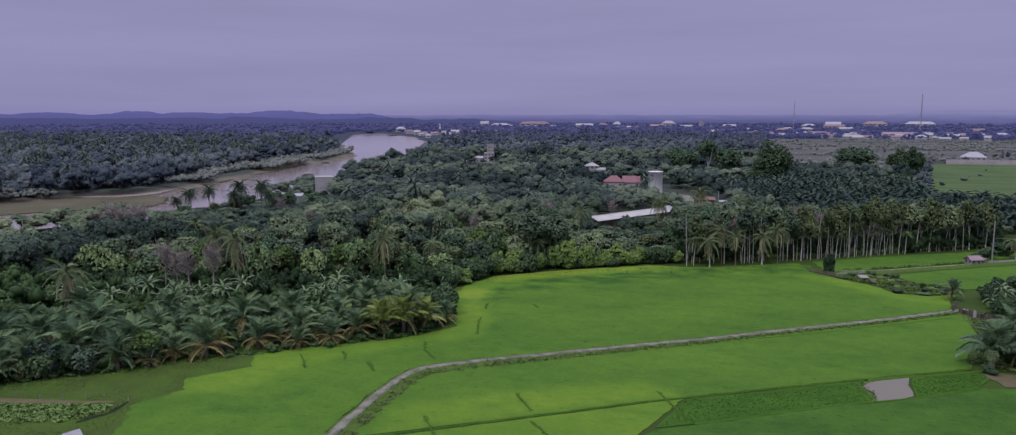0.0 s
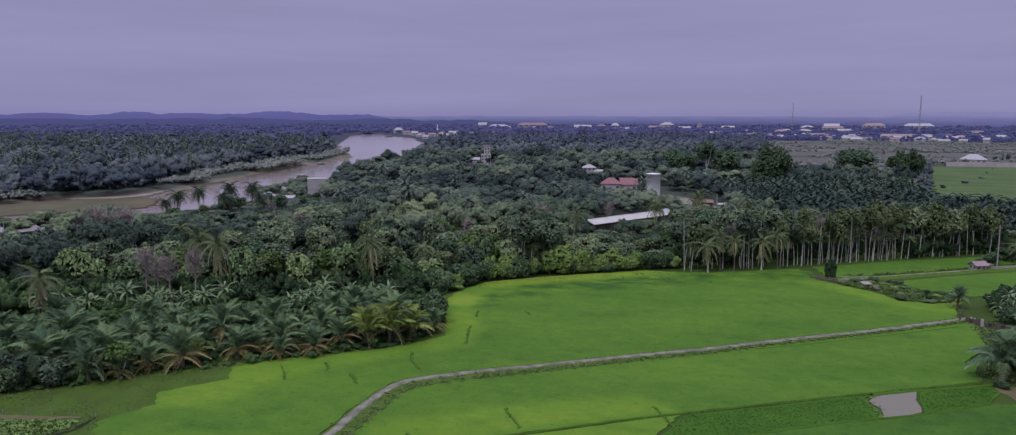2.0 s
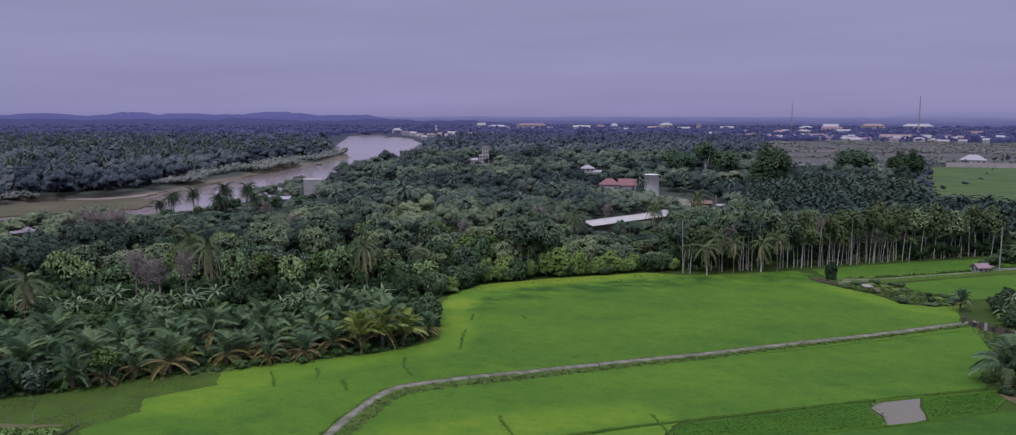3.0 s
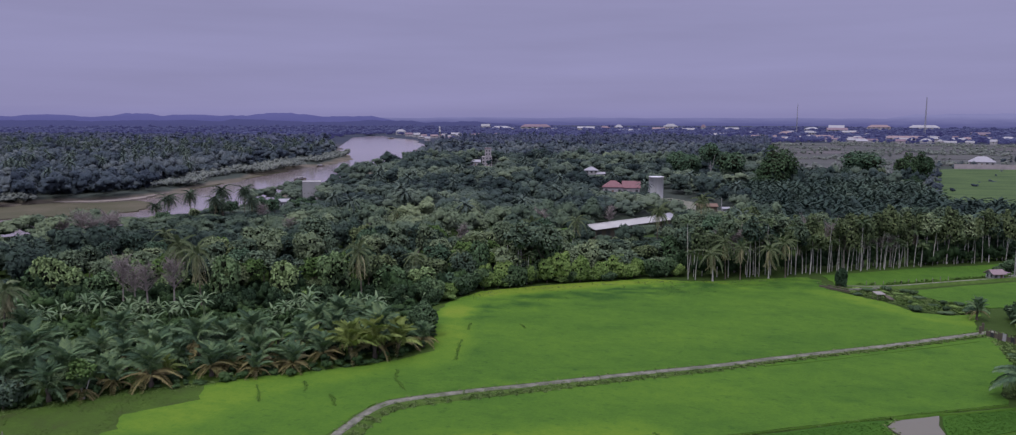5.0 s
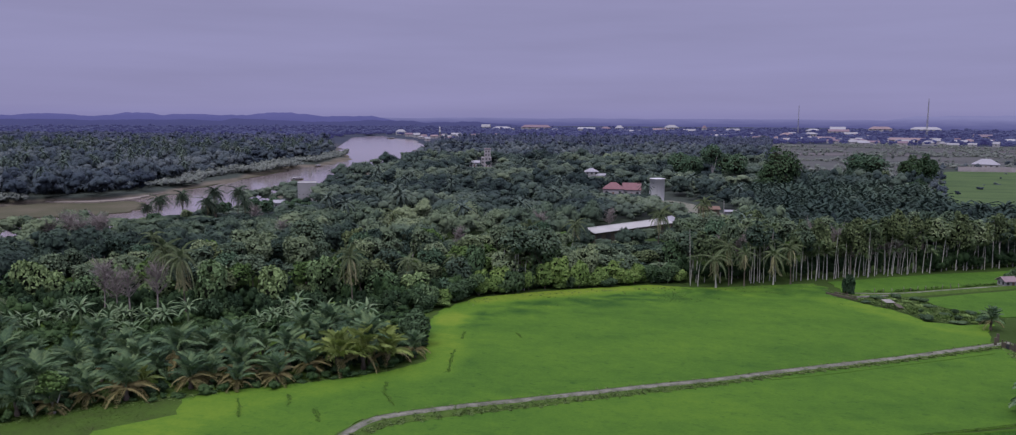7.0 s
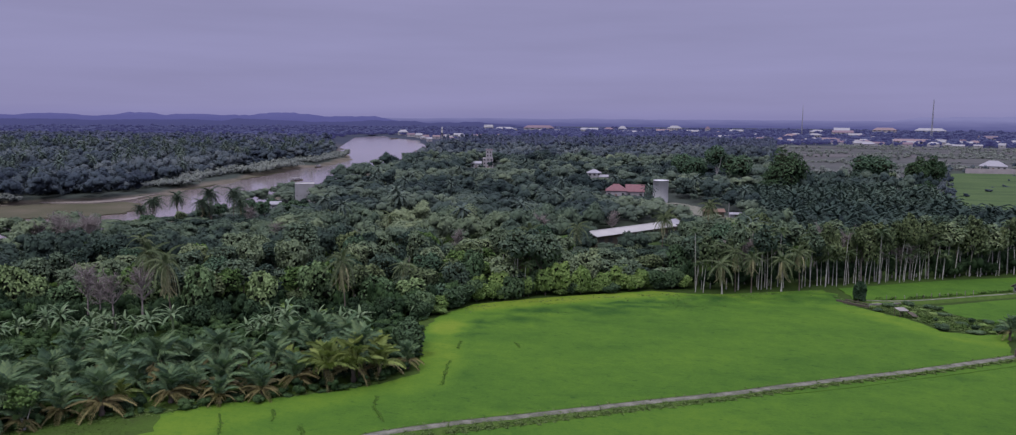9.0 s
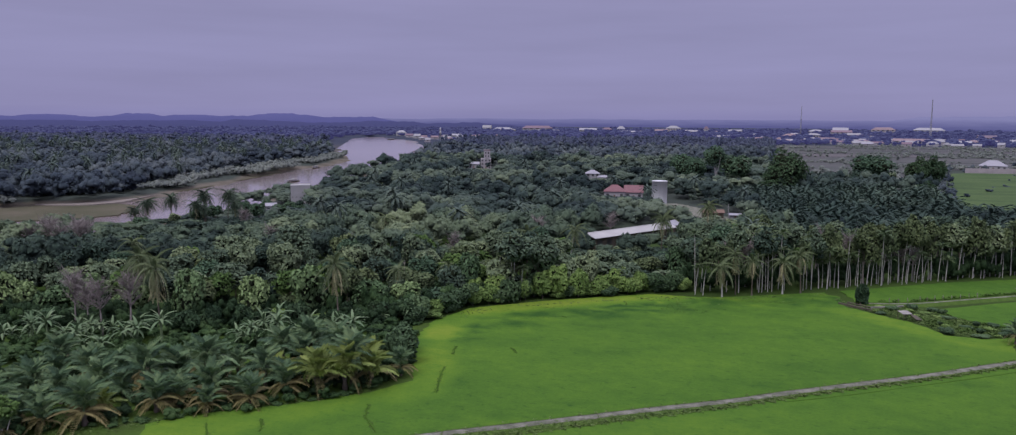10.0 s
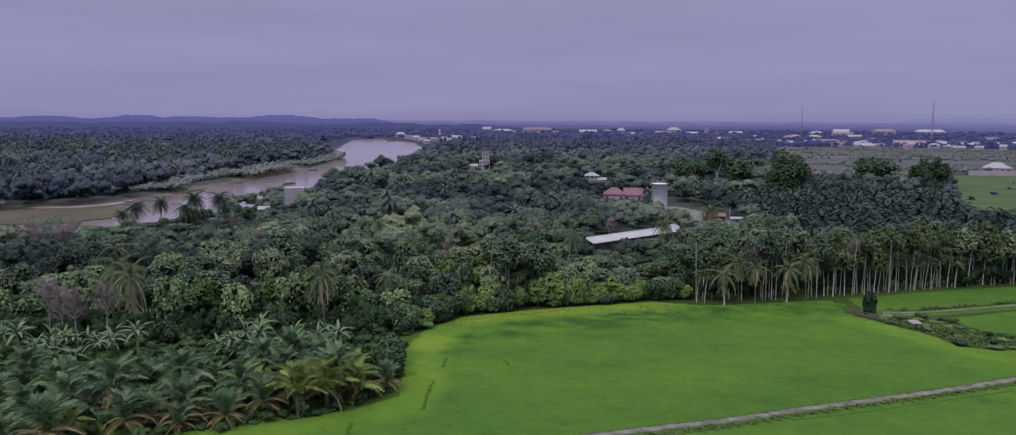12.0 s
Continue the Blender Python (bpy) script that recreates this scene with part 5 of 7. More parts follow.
# big single trees beyond the plantation
big = [tree_kind(21, 34, 2600, 0.5, 23, 10.5, M_LEAF_DARK, "huge dark spreading tree hung with creepers", trunk_r=0.7, crown_low=0.12, name="large_tree"),
       tree_kind(22, 30, 2400, 0.5, 20, 8.5, M_LEAF_DARK, "large dark rounded tree above the palm plantation", trunk_r=0.6, crown_low=0.12, name="large_tree"),
       tree_kind(23, 24, 1800, 0.5, 27, 9.0, M_LEAF_DEEP, "tall emergent tree with a bare pale trunk", trunk_r=0.5, bark=M_BARK_PALE, crown_low=0.55, flat=0.6, name="large_tree"),
       tree_kind(24, 30, 2400, 0.5, 18, 9.5, M_LEAF_DEEP, "broad mid-green tree with a level spreading crown", trunk_r=0.5, crown_low=0.15, flat=0.6, name="large_tree"),
       tree_kind(25, 20, 1600, 0.45, 14, 6.5, M_LEAF, "smaller mid-green tree among the large ones", trunk_r=0.4, crown_low=0.1, name="large_tree")]
place(big, [(75, 502, 0, 1.12, 1.0), (64, 497, 1, 0.8, 0.72), (84, 512, 1, 0.85, 0.8), (144, 586, 3, 1.35, 1.0), (134, 580, 4, 0.95, 0.9), (173, 590, 1, 1.15, 1.12), (184, 598, 1, 1.0, 1.15), (148, 496, 1, 0.85, 0.62), (142, 492, 4, 0.8, 0.55), (38, 532, 2, 1.05, 1.0), (52, 560, 3, 1.0, 1.0),
            (26, 545, 3, 0.9, 0.95), (20, 590, 3, 1.1, 0.95), (158, 600, 4, 0.9, 0.75)], "large trees", rng, {0: (1.08, 1.07), 1: (0.87, 0.8), 3: (1.18, 1.13)})

belt = scatter([(58, 498), (110, 492), (150, 495), (166, 522), (158, 548), (120, 572), (75, 580)], 9.0, rng)
solid("woodland", replicate("woodland", mid2_tpl, crowns(belt, rng, lambda x, y: 11.5, mid2_tpl, (3.5, 6.5), (0.55, 1.35)), M_LEAF_WOOD, rng), "green belt of trees behind the palm plantation", "woodland", "stuff")

# ---------------------------------------------------------------- palms
FRONDS_OIL = [raw("frond", *(lambda a: (a[0], [a[1], a[2]]))(frond_arrays(4.3, r, d, 20, 1.05, 0.55, 300 + i, 0.10)), M_FROND) for i, (r, d) in enumerate([(0.55, 0.75), (0.4, 0.8), (0.65, 0.95)])]
FRONDS_LIME = [(lambda d: (d.materials.clear(), d.materials.append(M_FROND_LIME), d)[2])(f.copy()) for f in FRONDS_OIL]
FRONDS_OLD = [raw("old_frond", *(lambda a: (a[0], [a[1], a[2]]))(frond_arrays(3.6, r, d, 20, 0.8, 0.45, 310 + i, 0.10)), M_FROND_YELLOW) for i, (r, d) in enumerate([(0.1, 0.75), (0.25, 0.95)])]
FRONDS_COCO = [raw("frond", *(lambda a: (a[0], [a[1], a[2]]))(frond_arrays(4.3, r, d, 24, 0.78, 0.8, 320 + i, 0.062)), M_FROND_COCO) for i, (r, d) in enumerate([(0.25, 1.05), (0.1, 1.1), (0.4, 1.25)])]
FRONDS_COCO_DARK = [(lambda d: (d.materials.clear(), d.materials.append(M_FROND_RIVER), d)[2])(f.copy()) for f in FRONDS_COCO]
FRONDS_COCO_DRY = [raw("dry_frond", *(lambda a: (a[0], [a[1], a[2]]))(frond_arrays(3.9, r, d, 20, 0.65, 0.9, 330 + i, 0.07)), M_FROND_DRY) for i, (r, d) in enumerate([(0.0, 1.0), (-0.2, 0.9)])]


def oil_palm(i, stem, n, label, yellow=0, lime=False):
    r = np.random.default_rng(400 + i)
    ob = thing("oil_palm", label, "palm")
    S = np.linspace(0, 1, 5)
    v, q = tube_arrays(np.stack([0 * S, 0 * S, stem * S - 0.1], 1), 0.36 + 0.1 * np.sin(S * 9), 8)
    part("trunk", raw("trunk", v, [q], M_BARK), ob)
    for k in range(n):
        f = k / n
        tilt = radians(84 - 90 * f ** 1.3 + r.uniform(-8, 8))
        m = Matrix.LocRotScale((0, 0, stem - 0.25 * f), Matrix.Rotation(k * 2.39996 + r.uniform(-0.2, 0.2), 3, "Z").to_4x4().to_3x3().to_quaternion() @ Euler((r.uniform(-0.25, 0.25), -tilt, 0)).to_quaternion(), [r.uniform(0.85, 1.1)] * 3)
        if k >= n - yellow:
            part("old_frond", FRONDS_OLD[k % 2], ob, "yellow-brown drooping old frond", m)
        else:
            part("frond", (FRONDS_LIME if lime else FRONDS_OIL)[k % 3], ob, "", m)
    return ob


def coconut_palm(i, stem, n, dry, label, lean=0.8, pale=True, fall=150, fronds=FRONDS_COCO):
    r = np.random.default_rng(500 + i)
    ob = thing("coconut_palm", label, "palm")
    S = np.linspace(0, 1, 8)
    a = r.uniform(0, 6.28)
    cx, cy = math.cos(a) * lean, math.sin(a) * lean
    v, q = tube_arrays(np.stack([cx * S ** 1.6, cy * S ** 1.6, stem * S - 0.15], 1), 0.19 - 0.07 * S + 0.12 * (1 - S) ** 8, 7)
    part("trunk", raw("trunk", v, [q], M_BARK_PALE if pale else M_BARK), ob)
    for k in range(n):
        f = k / n
        tilt = radians(72 - fall * f ** 0.85 + r.uniform(-8, 8))
        m = Matrix.LocRotScale((cx, cy, stem - 0.1), Matrix.Rotation(k * 2.39996 + r.uniform(-0.25, 0.25), 3, "Z").to_quaternion() @ Euler((r.uniform(-0.3, 0.3), -tilt, 0)).to_quaternion(), [r.uniform(0.85, 1.1)] * 3)
        if k >= n - dry:
            part("dry_frond", FRONDS_COCO_DRY[k % 2], ob, "pale drooping dry frond", m)
        else:
            part("frond", fronds[k % 3], ob, "", m)
    return ob


PALM_GROVE = [(-112, 104), (-93, 117.5), (-84, 125.5), (-72, 132.5), (-56, 142.5), (-45.5, 151.5), (-42.5, 157), (-46, 166), (-55, 169), (-75, 162), (-98, 154), (-125, 144), (-150, 130), (-150, 90)]
palms = [oil_palm(0, 2.2, 22, "young oil palm with a low bushy head of green fronds"), oil_palm(1, 3.0, 22, "oil palm with arching green fronds", 4),
         oil_palm(2, 1.8, 25, "stout oil palm with yellow-brown old fronds below", 10), oil_palm(3, 3.6, 22, "taller oil palm with feathery green fronds", 2), oil_palm(4, 2.4, 22, "yellow-green oil palm with a bushy head", 3, True)]
po = scatter(PALM_GROVE, 5.9, rng, jitter=0.4)
po = np.array([p for p in po if edge_distance(PALM_GROVE, [p[0]], [p[1]])[0] > 2.5])
rows = [(x, y, (int(rng.choice([2, 2, 4])) if edge_distance(PALM_GROVE, [x], [y])[0] < 4 and x > -88 and rng.random() < 0.55 else int(rng.choice([0, 1, 3, 4], p=[0.36, 0.31, 0.29, 0.04] if x < -64 else [0.2, 0.2, 0.15, 0.45]))), s, s) for (x, y) in po for s in [rng.uniform(0.62, 1.15)]]
for x, y in curve_points([(-88, 120.5), (-84, 124), (-72, 131.8), (-56, 141.8), (-45.5, 151), (-42.2, 157)], 5.0):
    s = rng.uniform(0.8, 1.15)
    rows.append((x + rng.uniform(-1, 1), y + rng.uniform(0.2, 1.4), int(rng.choice([0, 1, 2, 2, 4])) if x > -90 else int(rng.choice([0, 1, 3])), s, s * rng.uniform(0.9, 1.15)))
rows += [(72.5, 201, 1, 0.78, 0.8), (60.5, 147.5, 0, 1.4, 1.45), (66.5, 145, 3, 1.1, 1.2), (66, 152, 3, 1.2, 1.2), (-107, 108.5, 0, 1.1, 1.1), (-104, 112, 1, 1.1, 1.15), (-110, 111, 3, 1.1, 1.0), (-92, 119, 0, 1.05, 1.1), (-99, 117, 3, 1.1, 1.1), (-116, 106, 1, 1.15, 1.1), (-90.5, 122, 1, 1.0, 1.0), (-80.9, 126.6, 2, 1.0, 1.0), (-62.5, 140.5, 2, 1.0, 0.95), (-57, 143.5, 2, 0.9, 0.9), (-50, 149.5, 4, 1.0, 1.0), (-46.5, 153.5, 4, 1.05, 1.1), (-68, 137.5, 2, 0.85, 0.8), (68.5, 146, 3, 0.9, 0.9), (75, 150, 1, 0.9, 0.9), (71, 137, 0, 0.9, 0.9), (80, 140, 3, 1, 1), (86, 150, 3, 1, 1)]
# stout ones with orange old fronds and a yellow-green clump stand out of the front row
FRONT_PALMS = [(-80.4, 128.0, 2, 1.45, 1.45), (-66.8, 139.0, 2, 1.4, 1.4), (-73.5, 134.8, 2, 1.25, 1.2), (-53.0, 147.2, 4, 1.45, 1.5), (-49.2, 149.6, 4, 1.4, 1.55), (-45.6, 152.4, 4, 1.3, 1.3), (-57.5, 145.2, 2, 1.2, 1.2)]
rows = [p for p in rows if all(math.hypot(p[0] - q[0], p[1] - q[1]) > 3.0 for q in FRONT_PALMS)] + FRONT_PALMS
place(palms, rows, "oil palms", rng, {1: (0.92, 0.92), 3: (1.1, 1.1), 4: (0.84, 0.84), 2: (0.84, 0.88)})

coco = [coconut_palm(0, 10.5, 26, 10, "coconut palm with drooping pale dry fronds", pale=False), coconut_palm(1, 9.0, 24, 2, "coconut palm with a full feathery head", pale=False, fall=112),
        coconut_palm(2, 12.0, 23, 4, "tall leaning coconut palm above the wood", 2.0), coconut_palm(3, 8.0, 22, 9, "coconut palm with yellowing hanging fronds on a white trunk", 0.5),
        coconut_palm(4, 10.0, 34, 3, "coconut palm with a heavy dark green head beside the river", pale=False, fall=125, fronds=FRONDS_COCO_DARK)]
COCO = [(-97.5, 171, 0, 0.95, 1.2), (-66, 187, 0, 0.92, 1.08), (-121, 141.5, 0, 1.15, 0.95), (-58, 205, 2, 0.85, 0.85), (-50, 217, 2, 0.85, 0.8), (-112, 186, 1, 1, 1.2),
        (17.8, 232.4, 3, 0.98, 0.95), (25.4, 235.6, 0, 0.85, 0.74), (33.4, 239.0, 3, 0.9, 1.05), (38.2, 241.2, 0, 0.92, 0.82), (21.5, 236.5, 0, 0.75, 0.85), (-33, 238, 1, 0.9, 1.2), (-24, 262, 2, 0.9, 1.1), (-70, 262, 2, 0.8, 0.9), (3, 290, 1, 0.9, 1.1),
        (-200, 311, 4, 1.0, 1.0), (-200, 328, 4, 0.95, 1.02), (-180, 315, 4, 1.0, 0.95), (-184, 328, 4, 1.05, 1.2), (-175, 330, 4, 1.0, 1.2), (-167, 323, 4, 0.85, 0.9), (-208, 316, 4, 0.8, 0.75), (-178.5, 318.5, 4, 0.9, 0.8),
        (-90, 290, 2, 0.9, 0.95), (20, 330, 1, 0.9, 1.1), (-140, 220, 2, 0.9, 1.0), (112, 262, 3, 0.9, 0.7)]
place(coco, COCO, "coconut palms", rng, {0: (0.96, 1.15), 1: (1.0, 1.18), 2: (0.88, 0.88)})


# slender pale-trunked palms along the paddy's far edge
def areca(i, h, label, lean):
    r = np.random.default_rng(600 + i)
    ob = thing("areca_palm", label, "palm")
    S = np.linspace(0, 1, 5)
    v, q = tube_arrays(np.stack([lean * S ** 1.5, lean * 0.4 * S, h * S - 0.1], 1), 0.10 - 0.03 * S, 6)
    part("trunk", raw("trunk", v, [q], M_BARK_PALE), ob, "straight pale grey trunk")
    items = []
    for k in range(9):
        f = k / 9
        V, T, Q = frond_arrays(2.0, 0.5, 0.9, 8, 0.6, 0.5, 610 + k, 0.2)
        items.append((rot(V, radians(58 - 75 * f), k * 2.4) + np.array([lean, lean * 0.4, h]), T, Q))
    o, Vs, Ts, Qs = 0, [], [], []
    for V, T, Q in items:
        Vs.append(V), Ts.append(T + o), Qs.append(Q + o)
        o += len(V)
    part("crown", raw("crown", np.concatenate(Vs), [np.concatenate(Ts), np.concatenate(Qs)], M_FROND_ARECA), ob)
    return ob


areca_kinds = [areca(0, 11.0, "slender areca palm with a bare pale trunk", 0.3), areca(1, 13.0, "tall slender areca palm with a bare pale trunk", 0.6), areca(2, 9.0, "short areca palm leaning over the paddy", -0.7),
               tree_kind(41, 12, 640, 0.26, 16.0, 3.1, M_LEAF, "slender pale-trunked tree with a small leafy top", trunk_r=0.115, bark=M_BARK_PALE, crown_low=0.58, flat=1.1, name="slender_tree"),
               tree_kind(42, 10, 420, 0.26, 14.0, 2.6, M_LEAF_OLIVE, "slender pale-trunked tree with thin dull leaves", trunk_r=0.1, bark=M_BARK_PALE, crown_low=0.5, flat=1.1, name="slender_tree"),
               tree_kind(43, 8, 330, 0.24, 15.0, 2.1, M_LEAF_OLIVE, "thin bare-stemmed tree with a sparse high top", trunk_r=0.09, bark=M_BARK_PALE, crown_low=0.68, flat=1.1, name="slender_tree")]
EDGE = curve_points([(10.5, 233.5), (20, 235.5), (40, 245.2), (67, 259), (86, 268.2), (112, 281)], 1.5)
rows = []
for j, (x, y) in enumerate(EDGE):
    if rng.random() < (0.6 if x < 46 else 0.85 if x < 82 else 0.35):
        rows.append((x + rng.uniform(-0.9, 0.9), y + rng.uniform(-0.3, 1.6), int(rng.choice([0, 1, 2, 3, 4])) if x < 46 else int(rng.choice([0, 1, 2, 5, 4])) if x < 82 else int(rng.choice([1, 4, 5])), rng.uniform(0.85, 1.15), rng.uniform(0.72, 1.08)))
    if rng.random() < 0.7:
        rows.append((x + rng.uniform(-0.8, 0.8), y + rng.uniform(1.5, 5.0), int(rng.choice([1, 3, 4])) if x < 46 or x > 82 else int(rng.choice([5, 5, 4])), rng.uniform(0.9, 1.2), rng.uniform(0.75, 1.15)))
rows = [r for r in rows if not (r[2] > 2 and any(math.hypot(r[0] - x, r[1] - y) < 4.2 for x, y in ((17.8, 232.4), (25.4, 235.6), (33.4, 239), (38.2, 241.2))))]
rows += [(-34.4, 218.6, 3, 1.4, 1.05), (-33.2, 219.3, 1, 1.0, 0.75), (-31.6, 219.0, 1, 0.9, 0.6)]
place(areca_kinds, rows, "slender palms along the paddy", rng, {1: (1.1, 1.05), 2: (0.9, 0.85), 3: (1.1, 0.98), 0: (1.05, 0.9), 4: (1.05, 1.08), 5: (1.0, 1.08)})

# palm plantation to the east, and palms on tall stems for the far woods
oil_tpl, head_tpl = [], []
for t in range(3):
    Vs, Ts, Qs, o = [], [], [], 0
    r = np.random.default_rng(700 + t)
    for k in range(17):
        f = k / 17
        v, tt, qq = plain_frond(1.0, 0.5, 0.95, 710 + k + 20 * t, 0.14)
        v = rot(v, radians(60 - 72 * f), k * 2.4)
        Vs.append(v), Ts.append(tt + o), Qs.append(qq + o)
        o += len(v)
    vi, fi = ico(1)
    Vs.append(vi * np.array([0.75, 0.75, 0.45]) - np.array([0, 0, 0.42])), Ts.append(fi + o)
    oil_tpl.append((np.concatenate(Vs), np.concatenate(Ts), np.concatenate(Qs)))
    Vs, Ts, Qs, o = [], [], [], 0
    for k in range(20):
        v, tt, qq = plain_frond(1.0, 0.35, 1.1, 760 + k + 20 * t, 0.15)
        v = rot(v, radians(66 - 112 * k / 20), k * 2.4)
        Vs.append(v), Ts.append(tt + o), Qs.append(qq + o)
        o += len(v)
    v, qq = tube_arrays([(0.15, 0, -2.6), (0.05, 0, -1.2), (0, 0, 0.05)], [0.055, 0.045, 0.035], 5)
    Vs.append(v), Qs.append(np.asarray(qq) + o)
    head_tpl.append((np.concatenate(Vs), np.concatenate(Ts), np.concatenate(Qs)))
PLANT = [(52, 305), (120, 298), (150, 308), (205, 330), (236, 372), (160, 388), (136, 412), (148, 470), (140, 505), (146, 570), (126, 600), (100, 600), (88, 540), (60, 490), (40, 470), (44, 380)]
pp = scatter(PLANT, 8.2, rng, [YARD], jitter=0.28)
pl = [(x, y, rng.uniform(3.6, 7.4), rng.uniform(3.4, 6.2), rng.uniform(4.0, 6.6), rng.integers(3)) for x, y in pp if rng.random() < 0.88]
solid("palm_plantation", replicate("palm_plantation", oil_tpl, pl, M_FROND_WOOD, rng), "dark oil palm plantation in close rows", "plantation", "stuff")
pm = scatter(PLANT, 17, rng, [YARD])
solid("woodland", replicate("woodland", mid2_tpl, crowns(pm, rng, lambda x, y: 8.0, mid2_tpl, (2.2, 4.6), (0.6, 1.3)), M_LEAF_WOOD, rng), "self-sown trees among the plantation palms", "woodland", "stuff")
# palms rising out of the wood on the far bank and before the town
pf = [(x, y) for x, y in scatter(WOOD_C, 34.0, rng) if x > -1.02 * y - 60 and y < 1000] + [(x, y) for x, y in scatter(WOOD, 44, rng, SKIPS) if y > 265 and x > -170 and height_at(x, y) > 8] + [(x, y) for x, y in scatter(WOOD_B, 70, rng, SKIPS) if y < 760 and height_b(x, y) > 8.5]
pl = [(x, y, rng.uniform(13, 18) if x < -330 else rng.uniform(10, 13), rng.uniform(3.4, 4.4), rng.uniform(3.4, 4.2), rng.integers(3)) for x, y in pf]
solid("palm_heads", replicate("palm_heads", head_tpl, pl, M_FROND_PALE, rng), "feathery palm heads rising above the distant woodland", "palm", "stuff")


# bananas
def banana_leaf(i):
    r = np.random.default_rng(800 + i)
    S = np.linspace(0, 1, 7)
    L = 2.1
    rib = np.stack([L * S * (1 - 0.1 * S), 0 * S, L * (0.4 * S - 0.85 * S * S)], 1)
    w = 0.19 * np.sin(np.pi * np.clip(0.1 + 0.88 * S, 0, 1)) ** 0.6
    V = np.concatenate([rib + np.stack([0 * S, w, -0.25 * w], 1), rib, rib + np.stack([0 * S, -w, -0.25 * w], 1)])
    Q = [(k + 7 * j, k + 1 + 7 * j, k + 8 + 7 * j, k + 7 + 7 * j) for j in range(2) for k in range(6)]
    return raw("leaf", V, [np.array(Q)], M_BANANA)


BLEAF = [banana_leaf(0), banana_leaf(1)]


def banana(i, h, n):
    r = np.random.default_rng(820 + i)
    ob = thing("banana_plant", "banana plant with broad pale green leaves", "banana plant")
    S = np.linspace(0, 1, 4)
    v, q = tube_arrays(np.stack([0 * S, 0.1 * S, h * S - 0.1], 1), 0.2 - 0.08 * S, 6)
    part("stem", raw("stem", v, [q], M_BANANA), ob)
    for k in range(n):
        f = k / n
        m = Matrix.LocRotScale((0, 0.1, h - 0.1), Matrix.Rotation(k * 2.39996 + r.uniform(-0.3, 0.3), 3, "Z").to_quaternion() @ Euler((r.uniform(-0.3, 0.3), -radians(74 - 80 * f + r.uniform(-8, 8)), 0)).to_quaternion(), [r.uniform(0.8, 1.15)] * 3)
        part("leaf", BLEAF[k % 2], ob, "", m)
    return ob


bananas = [banana(0, 2.2, 15), banana(1, 2.8, 14), banana(2, 1.6, 13)]
BROW = scatter([(-132, 150), (-104, 157), (-85, 164), (-66, 171), (-57, 175), (-56, 182), (-67, 181), (-88, 174), (-108, 168), (-132, 162)], 3.9, rng, jitter=0.5)
BROW = np.array([p for p in BROW if noise.noise((p[0] * 0.07, p[1] * 0.05, 3.0)) > -0.1])
rows = [(x, y, int(rng.integers(3)), s, s * rng.uniform(0.85, 1.25)) for x, y in BROW for s in [rng.uniform(0.95, 1.45)]]
rows += [(-52, 193, 1, 0.8, 0.9), (-57, 190, 0, 0.8, 0.8), (80, 201, 0, 1, 1), (83, 198, 1, 1, 1), (86, 200, 2, 1.1, 1.1), (79, 196, 2, 1, 1), (84, 203, 1, 1, 1), (89, 203, 0, 1, 1)]
place(bananas, rows, "banana plants", rng, {0: (1.0, 1.12), 1: (1.15, 1.08), 2: (1.0, 1.15)})

WEEDY = [(46.5, 230), (51.5, 223), (58, 216), (62, 206.5), (67, 204.5), (75, 207), (80, 212), (70, 219), (65, 228), (56, 232)]

# bushes
bush_kinds = [tree_kind(31, 12, 1000, 0.20, 3.4, 2.3, M_LEAF_LIME, "bright yellow-green bush at the wood's edge", trunk_r=0.08, crown_low=0.02, name="bush"),
              tree_kind(32, 12, 1100, 0.19, 4.0, 2.2, M_LEAF_BUSH, "dark green leafy bush at the wood's edge", trunk_r=0.08, crown_low=0.02, name="bush"),
              tree_kind(33, 10, 500, 0.25, 4.4, 1.1, M_LEAF_DARK, "small dark conical tree on the weedy bank", trunk_r=0.08, crown_low=0.05, flat=1.3, name="bush"),
              tree_kind(34, 12, 800, 0.22, 3.8, 2.2, M_LEAF_DARK, "very dark dense bush at the end of the paddies", trunk_r=0.08, crown_low=0.02, name="bush")]
rows = []
for x, y in curve_points([(-43, 209.5), (-28, 220), (-15, 226.5), (0, 234), (9, 237)], 2.1):
    bright = -46 < x < -1 and rng.random() < 0.5
    rows.append((x + rng.uniform(-1, 1), y + rng.uniform(-0.8, 3.0), 0 if bright else int(rng.choice([1, 1, 0])), rng.uniform(0.7, 1.3), rng.uniform(0.5, 1.5)))
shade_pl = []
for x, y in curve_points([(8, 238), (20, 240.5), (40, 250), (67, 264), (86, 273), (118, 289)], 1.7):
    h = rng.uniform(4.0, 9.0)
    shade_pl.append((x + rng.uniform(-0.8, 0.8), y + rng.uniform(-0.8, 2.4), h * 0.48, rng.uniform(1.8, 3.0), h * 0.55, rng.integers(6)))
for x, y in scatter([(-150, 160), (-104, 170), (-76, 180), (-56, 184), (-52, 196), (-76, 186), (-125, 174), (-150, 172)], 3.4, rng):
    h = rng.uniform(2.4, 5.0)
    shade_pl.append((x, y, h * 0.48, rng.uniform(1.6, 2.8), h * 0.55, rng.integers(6)))
